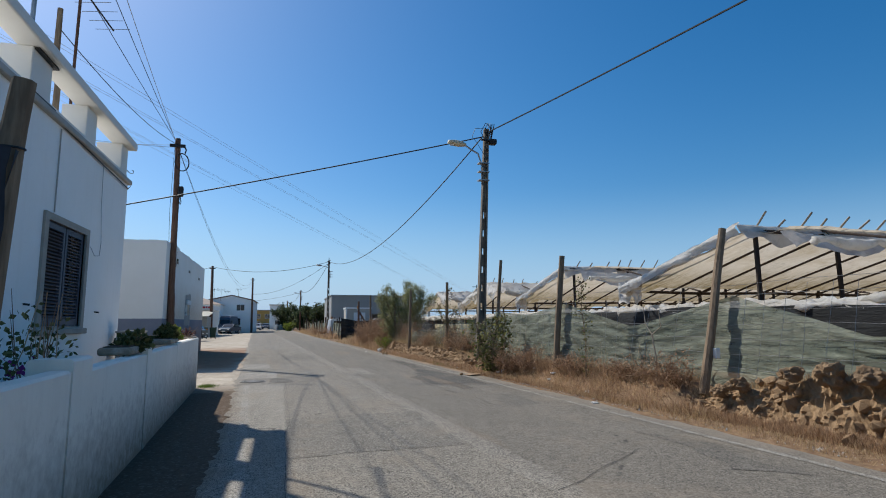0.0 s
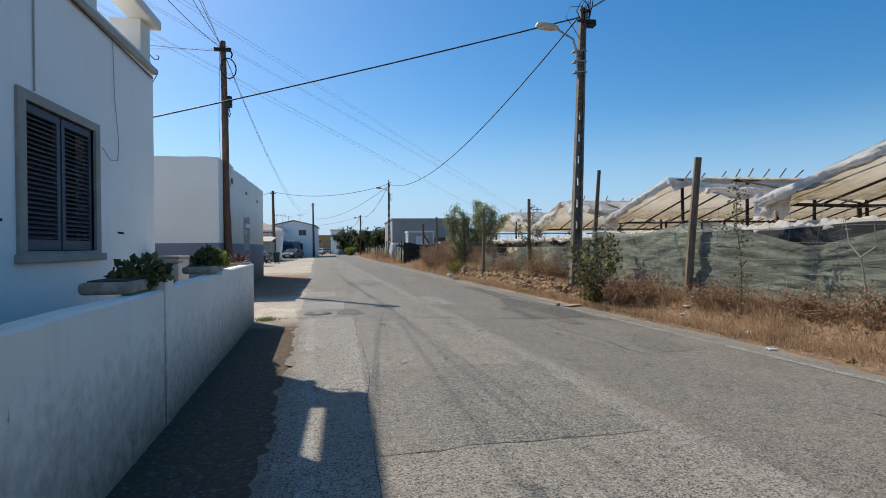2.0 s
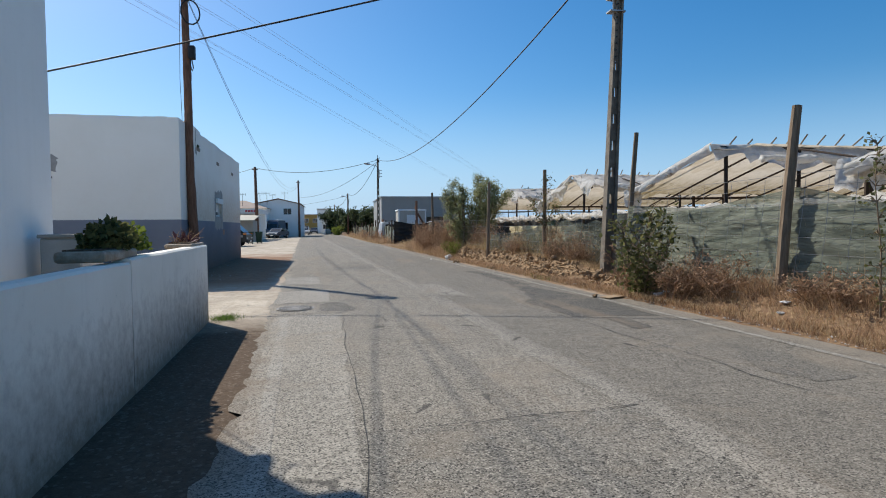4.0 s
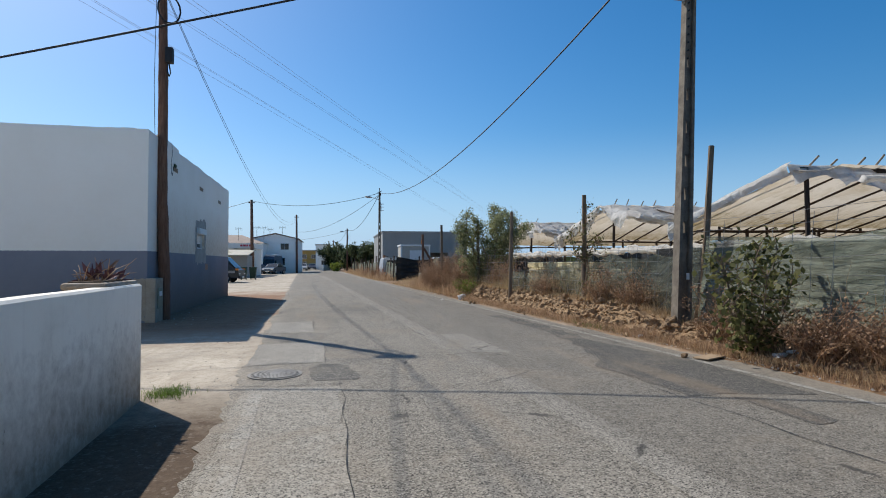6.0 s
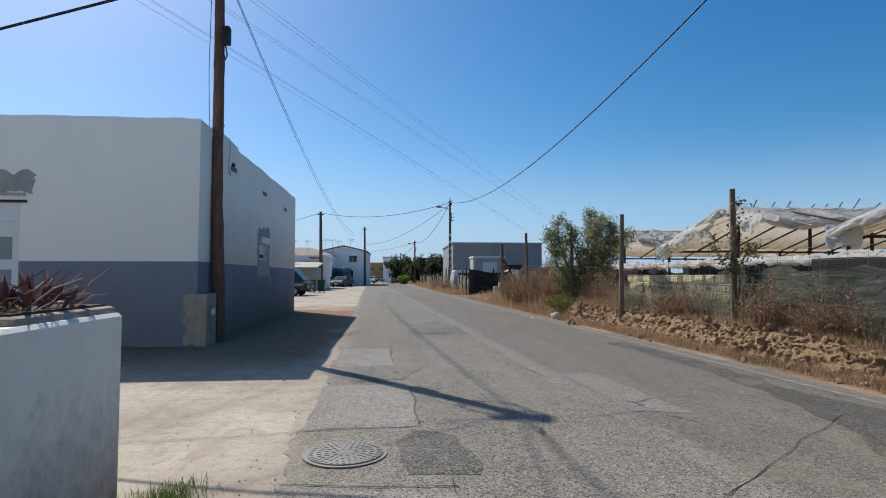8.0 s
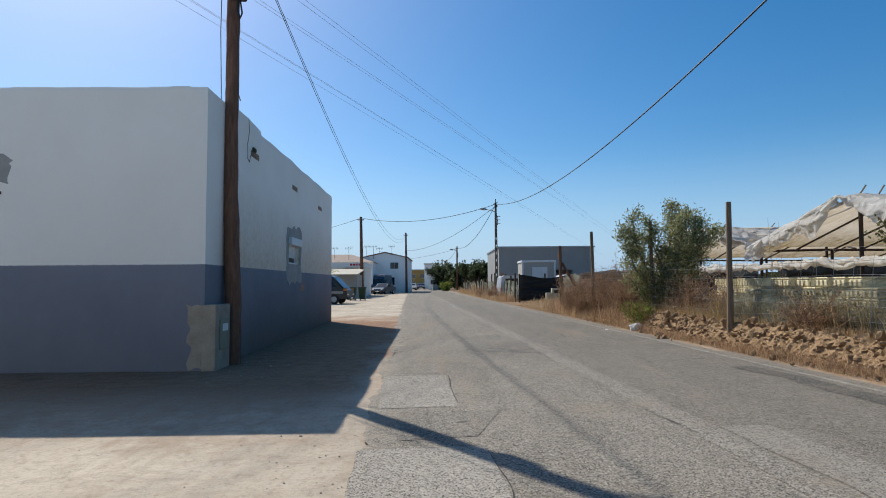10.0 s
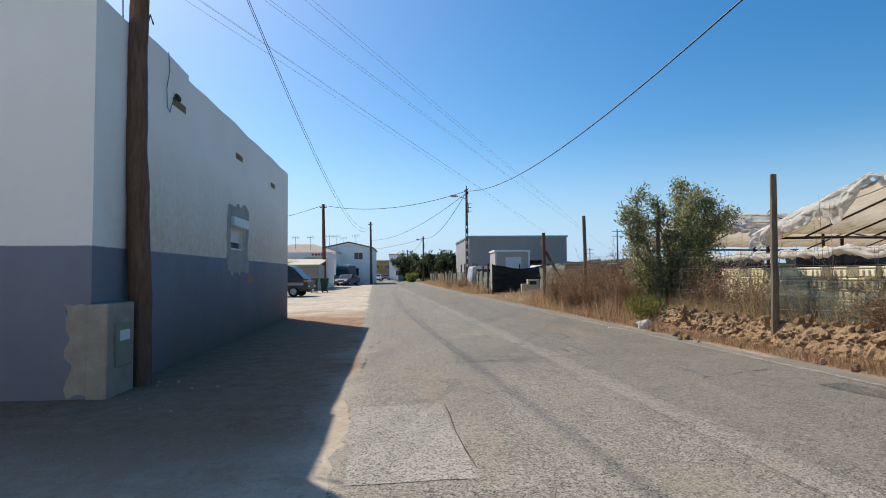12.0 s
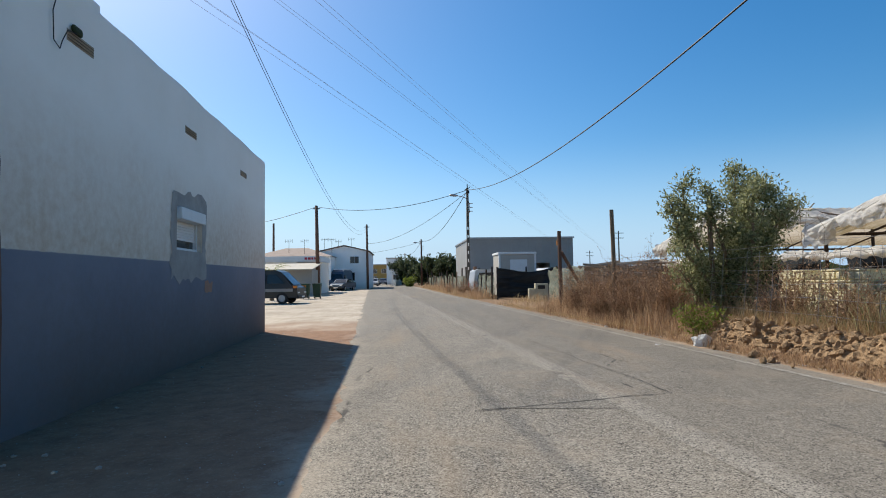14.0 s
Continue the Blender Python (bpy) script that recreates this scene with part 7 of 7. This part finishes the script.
for k, (x, y) in enumerate(((-9.3, 62.2), (-9.7, 62.0))):
    ch = thing("stacked_chair", "pale plastic garden chair", "chair", (x, y, 0), group="garden chairs")
    part("seat", boxed((-0.22, -0.22, 0.42), (0.22, 0.22, 0.46), 0.01), white_paint, ch)
    part("backrest", boxed((-0.22, 0.2, 0.46), (0.22, 0.24, 0.9), 0.01), white_paint, ch)
    for sx in (-0.2, 0.2):
        for sy in (-0.2, 0.2):
            part("leg", tubed([(sx, sy, 0), (sx, sy, 0.42)], 0.02, 6), white_paint, ch)


def palm(at, h, n, seed):
    ob = thing("palm", "small palm with arching yellow-green fronds", "palm tree", at)
    r = random.Random(seed)
    part("trunk", tubed([(0, 0, -0.2), (0, 0, h)], [0.16, 0.12], 9, True, 0.1), wood_grey, ob)
    for i in range(n):
        a = 2 * math.pi * i / n + r.uniform(-0.2, 0.2)
        L = r.uniform(0.9, 1.4)
        e = r.uniform(0.15, 0.7)
        bm = bmesh.new()
        for k in range(11):
            t = k / 11
            c = Vector((math.cos(a) * L * t, math.sin(a) * L * t, h + e * math.sin(t * 2.4)))
            for s in (-1, 1):
                side = Vector((-math.sin(a) * s, math.cos(a) * s, -0.3)) * 0.32 * math.sin(0.4 + t * 2.4)
                d = Vector((math.cos(a), math.sin(a), 0)) * 0.06
                bm.faces.new([bm.verts.new(p) for p in (c, c + d, c + side + d * 1.5)])
        part("frond", bm, leaf_lime, ob)
    return ob


palm((-10.9, 58, 0), 1.9, 15, 2)
far_pole((-20, 100, 0), 9.5, 0.15)

for x, y, z, h in ((-11.4, 96.6, 5.4, 1.6), (-10.6, 97.5, 5.6, 1.2), (-12.6, 98, 5.2, 1.9), (-14.5, 93, 4.9, 1.7), (-8.9, 99, 5.6, 1.6), (-16.5, 93, 5.2, 1.4)):
    an = thing("tv_antenna", "thin rooftop television aerial", "antenna", (x, y, z), group="far aerials")
    part("mast", tubed([(0, 0, -0.3), (0, 0, h)], 0.025, 5), dark_metal, an)
    part("boom", tubed([(-0.5, 0, h - 0.15), (0.5, 0, h - 0.1)], 0.02, 5), dark_metal, an)
    for k in steps(-0.45, 0.45, 4):
        part("element", tubed([(k, 0, h - 0.35), (k, 0, h + 0.1)], 0.014, 4), dark_metal, an)

# ---- buildings at the end of the road ----
def block(name, at, size, mat, label, wins=()):
    ob = thing(name, label, "building", at)
    part("wall", boxed((0, 0, 0), size, 0.02), mat, ob)
    part("roof_edge", boxed((-0.15, -0.15, size[2]), (size[0] + 0.15, size[1] + 0.15, size[2] + 0.25)), concrete_pale, ob)
    for x0, x1, z0, z1 in wins:
        far_window(ob, x0, x1, z0, z1)
    return ob


ochre = plain("ochre_render", (0.5, 0.3, 0.09), (0.44, 0.26, 0.08), 1, 0.9, 0.1)
block("apartment_building", (-14.5, 185, 0), (9, 10, 5.4), ochre, "ochre building at the far end of the road", [(1, 2.6, 3, 4.2), (4, 5.6, 3, 4.2), (7, 8.4, 3, 4.2), (1, 2.6, 0.8, 2), (4, 5.6, 0.8, 2)])
block("apartment_building", (-5.2, 150, 0), (3.2, 12, 6.0), plaster, "white building beside the far road", [(0.6, 1.5, 3.4, 4.6)])
block("roadside_house", (-3.9, 128, 0), (2.2, 8, 3.0), plaster, "small white house among the trees", [(0.5, 1.3, 1.2, 2.1)])
block("apartment_building", (-32, 170, 0), (14, 10, 4.2), plaster, "long white building far off", [(1, 2.5, 1.2, 2.6), (5, 6.5, 1.2, 2.6), (9, 10.5, 1.2, 2.6)])
block("farm_shed", (26, 210, 0), (40, 16, 3.2), plaster, "pale farm shed on the horizon")
block("farm_shed", (-60, 190, 0), (30, 14, 4.0), plaster, "white farm building on the horizon")


def far_tree(at, h, w, seed, label):
    r = random.Random(seed)
    limbs = []
    for k in range(9):
        a, q = r.uniform(0, 6.28), r.uniform(0.3, 1.0)
        limbs.append([(0, 0, -0.2 if k == 0 else h * 0.15), (math.cos(a) * w * 0.3 * q, math.sin(a) * w * 0.3 * q, h * 0.4), (math.cos(a) * w * 0.7 * q, math.sin(a) * w * 0.7 * q, h * r.uniform(0.55, 0.75)), (math.cos(a) * w * q, math.sin(a) * w * q, h * r.uniform(0.5, 0.95))])
    leafy("tree", at, label, "tree", limbs, None, 0.34, 6, h * 0.14, leaf_far, wood_dark, seed, 0.34, 0.3)


for i, (x, y, h, w) in enumerate(((-1.6, 128, 5.6, 2.4), (0.4, 124, 4.9, 2.4), (2.0, 112, 4.8, 2.6), (3.8, 106, 4.9, 2.6), (5.2, 100, 4.4, 2.4), (1.5, 118, 4.2, 2.2), (7.0, 98, 3.6, 2.2), (9.5, 102, 3.4, 2.2))):
    far_tree((x, y, 0), h, w, 50 + i, "dense dark green roadside tree")
leafy("roadside_bush", (-0.6, 112, 0), "yellow-green bush at the road edge", "shrub", [[(0, 0, 0), (0.3, 0, 0.6), (0.6, 0, 1.2)], [(0, 0, 0), (-0.4, 0.3, 0.6), (-0.6, 0.6, 1.1)], [(0, 0, 0), (0, -0.8, 0.5), (0.2, -1.4, 0.9)]], None, 0.3, 6, 0.5, leaf_lime, twig, 71)
part_wall = solo("low_wall", boxed((-0.2, -22, 0), (0, 22, 1.1), 0.02), plaster, "low white wall along the far road", "wall", (-2.9, 142, 0), kind="structure")

# ---- yard: black-netted gate, cabin, meter box and its fence ----
gate = thing("netted_gate", "field gate wrapped in slack black netting", "gate", (5.6, 52.3, 0))
def gate_net(u, v):
    sagz = 1.95 - 0.25 * math.sin(u * math.pi) + 0.08 * wave(u * 3, 1)
    return (-1.85 + 3.8 * u, -0.15 + 0.35 * (1 - u) * (1 if u < 0.25 else 0.4) + 0.22 * wave(u * 3, v * 4) + 0.1 * wave(u * 2, v * 14, 3), 0.12 + v * (sagz - 0.12))
part("net", sheet(gate_net, steps(0, 1, 40), steps(0, 1, 30)), net_black, gate, "wrinkled black netting", smooth=True)
for x in (-1.8, 0.0, 1.9):
    part("post", tubed([(x, 0.25, -0.1), (x, 0.25, 2.0)], 0.05, 7), wood_dark, gate)
brace = thing("brace_post", "tall gate post propped by a diagonal strut", "post", (3.62, 38.3, 0))
part("post", tubed([(0, 0, -0.2), (-0.03, 0, 3.0)], 0.07, 8), wood_pole, brace)
part("strut", tubed([(0.04, 0, 2.25), (0.75, 0.25, 1.1)], 0.06, 8), wood_pole, brace)
part("lamp", tubed([(-0.05, 0.1, 2.5), (-0.05, 0.1, 2.68)], 0.06, 8), plain("orange_lamp", (0.6, 0.22, 0.03), (0.5, 0.18, 0.03), 4, 0.5, 0), brace)
cabin = thing("portable_cabin", "grey-white portable cabin with a square window", "cabin", (4.55, 56.0, 0))
part("body", boxed((0, 0, 0.1), (2.5, 2.4, 2.9), 0.03), plain("cabin_grey", (0.47, 0.44, 0.38), (0.4, 0.375, 0.33), 2, 0.7, 0.1), cabin)
part("roof", boxed((-0.06, -0.06, 2.9), (2.56, 2.46, 3.05), 0.02), white_paint, cabin)
for x in (0.03, 2.47):
    part("corner_post", boxed((x - 0.06, -0.03, 0.1), (x + 0.06, 0.03, 2.95)), white_paint, cabin)
cw = part("window", boxed((0.75, -0.03, 1.75), (1.9, 0.01, 2.55)), white_paint, cabin)
part("pane", boxed((0.82, -0.04, 1.82), (1.83, -0.03, 2.48)), white_paint, cw)
meter = thing("meter_box", "cream concrete meter box at the gate", "utility box", (5.9, 50.6, 0))
cream = plain("cream_concrete", (0.55, 0.5, 0.36), (0.46, 0.42, 0.3), 3, 0.85, 0.2)
part("body", boxed((-0.25, -0.15, -0.05), (0.5, 0.2, 0.98), 0.02), cream, meter)
part("side_block", boxed((-0.62, -0.12, -0.05), (-0.25, 0.2, 0.7), 0.02), cream, meter)
part("grille", boxed((-0.12, -0.165, 0.66), (0.3, -0.15, 0.88)), dark_metal, meter)

yard = thing("yard_fence", "crooked post fence hung with green net along the far verge", "fence", (3.2, 60, 0))
rnd = random.Random(21)
yy = 54.0
while yy < 98:
    x = 3.75 - 0.045 * (yy - 54) + rnd.uniform(-0.1, 0.1)
    h = rnd.uniform(1.5, 2.3)
    part("post", tubed([(x - 3.2, yy - 60, -0.1), (x - 3.2 + rnd.uniform(-0.15, 0.15), yy - 60 + rnd.uniform(-0.1, 0.1), h)], 0.06, 6), wood_dark if rnd.random() < 0.7 else wood_grey, yard)
    yy += rnd.uniform(1.4, 2.6)
part("post", tubed([(0.3, 0.3, -0.1), (0.3, 0.3, 2.2)], 0.14, 8), plain("brick_red", (0.32, 0.17, 0.1), (0.26, 0.14, 0.09), 5, 0.9, 0.3), yard)
part("net", sheet(lambda t, y: (0.62 - 0.045 * (y - 54) + 0.12 * wave(y * 0.8, t * 4), y - 60, 0.05 + t * (1.45 + 0.35 * wave(y * 0.5, 3))), steps(0, 1, 8), steps(54, 97, 80)), net_green, yard, "green net", smooth=True)
# net and wood pile between the tree and the gate
part("net", sheet(lambda t, y: (4.4 + 0.12 * wave(y * 0.8, t * 4) + 0.16 * (y - 38) - 3.2, y - 60, 0.05 + t * (1.7 + 0.3 * wave(y * 0.5, 6))), steps(0, 1, 8), steps(38, 50, 24)), net_green, yard, "green net", smooth=True)
pile = thing("timber_pile", "heap of weathered greenhouse poles", "timber", (6.6, 41.0, 0.2), kind="stuff")
bm = bmesh.new()
for k in range(90):
    z = 0.1 + 1.5 * (k / 90)
    a = Vector((rnd.uniform(-1.9, -0.6), rnd.uniform(-1.2, 1.2), z + rnd.uniform(-0.1, 0.1)))
    tube(bm, [a, a + Vector((rnd.uniform(1.5, 3.2), rnd.uniform(-0.5, 0.5), rnd.uniform(-0.25, 0.25)))], rnd.uniform(0.035, 0.06), 6)
part("pole_heap", bm, wood_pale, pile)

# ---- crates stacked under the greenhouses ----
crate_mat = plain("cream_crate", (0.78, 0.70, 0.46), (0.68, 0.60, 0.38), 4, 0.7, 0.2, 40)
crate = thing("growing_crate", "cream moulded crate stacked under the greenhouse", "crate", (7.6, 26.4, 0.3), group="stacked crates")
bm = boxed((-0.3, -0.2, 0), (0.3, 0.2, 0.2), 0.02)
for s in (-0.15, 0.0, 0.15):
    box(bm, (-0.33, s - 0.05, 0.03), (-0.3, s + 0.05, 0.17), 0.01)
part("body", bm, crate_mat, crate)
part("lip", boxed((-0.32, -0.215, 0.2), (0.32, 0.215, 0.235), 0.008), crate_mat, crate)
for i in range(15):
    for lay_ in range(5 if i % 4 else 4):
        if i + lay_:
            copy_thing(crate, pose(7.6 + rnd.uniform(-0.06, 0.06) + 0.05 * (i % 3), 25.2 + i * 0.47, 0.25 + lay_ * 0.24, 0, 0, rnd.uniform(-5, 5)))
for i in range(9):
    for lay_ in range(4):
        copy_thing(crate, pose(8.3 + rnd.uniform(-0.06, 0.06), 25.4 + i * 0.62, 0.25 + lay_ * 0.24, 0, 0, 90 + rnd.uniform(-5, 5)))

# dark netting and clutter under the eaves
for gy0, gx0, gy1 in ((4.9, 8.35, 14.2), (14.3, 8.8, 24.0), (33.4, 9.6, 52), (24.2, 10.2, 33.2)):
    solo("side_net", sheet(lambda t, y: (gx0 + 0.15 * wave(y * 0.6, t * 3), y, 0.1 + t * (1.75 + 0.12 * wave(y * 0.4, 2))), steps(0, 1, 8), steps(gy0, gy1, 40)), net_black, "dark net closing the greenhouse side", "net", group="greenhouse nets", smooth=True)
back = solo("crop_hedge", sheet(lambda t, x: (x, 60 + 3 * wave(x * 0.1, 3), -0.2 + t * (2.2 + 0.7 * wave(x * 0.4, 1))), steps(0, 1, 6), steps(9, 60, 80)), leaf_far, "dark distant crop row behind the greenhouses", "hedge", kind="stuff")

# lattice pylons and line poles in the fields
for x, y, h in ((50.5, 150, 12.0), (64, 210, 10)):
    py = thing("line_pole", "far power-line pole with two cross-arms", "power pole", (x, y, 0))
    part("pole", tubed([(0, 0, -0.2), (0, 0, h)], [0.22, 0.12], 7), dark_metal, py)
    for z in (h - 0.6, h - 1.8):
        part("cross_arm", boxed((-1.3, -0.08, z), (1.3, 0.08, z + 0.14)), dark_metal, py)
blades("field_scrub", 5000, lambda r: (r.uniform(8, 80), r.uniform(55, 140), 0, 1), twig, "far dry scrub in the fields", 0.3, 1.4, 0.02, 9, 0.5)
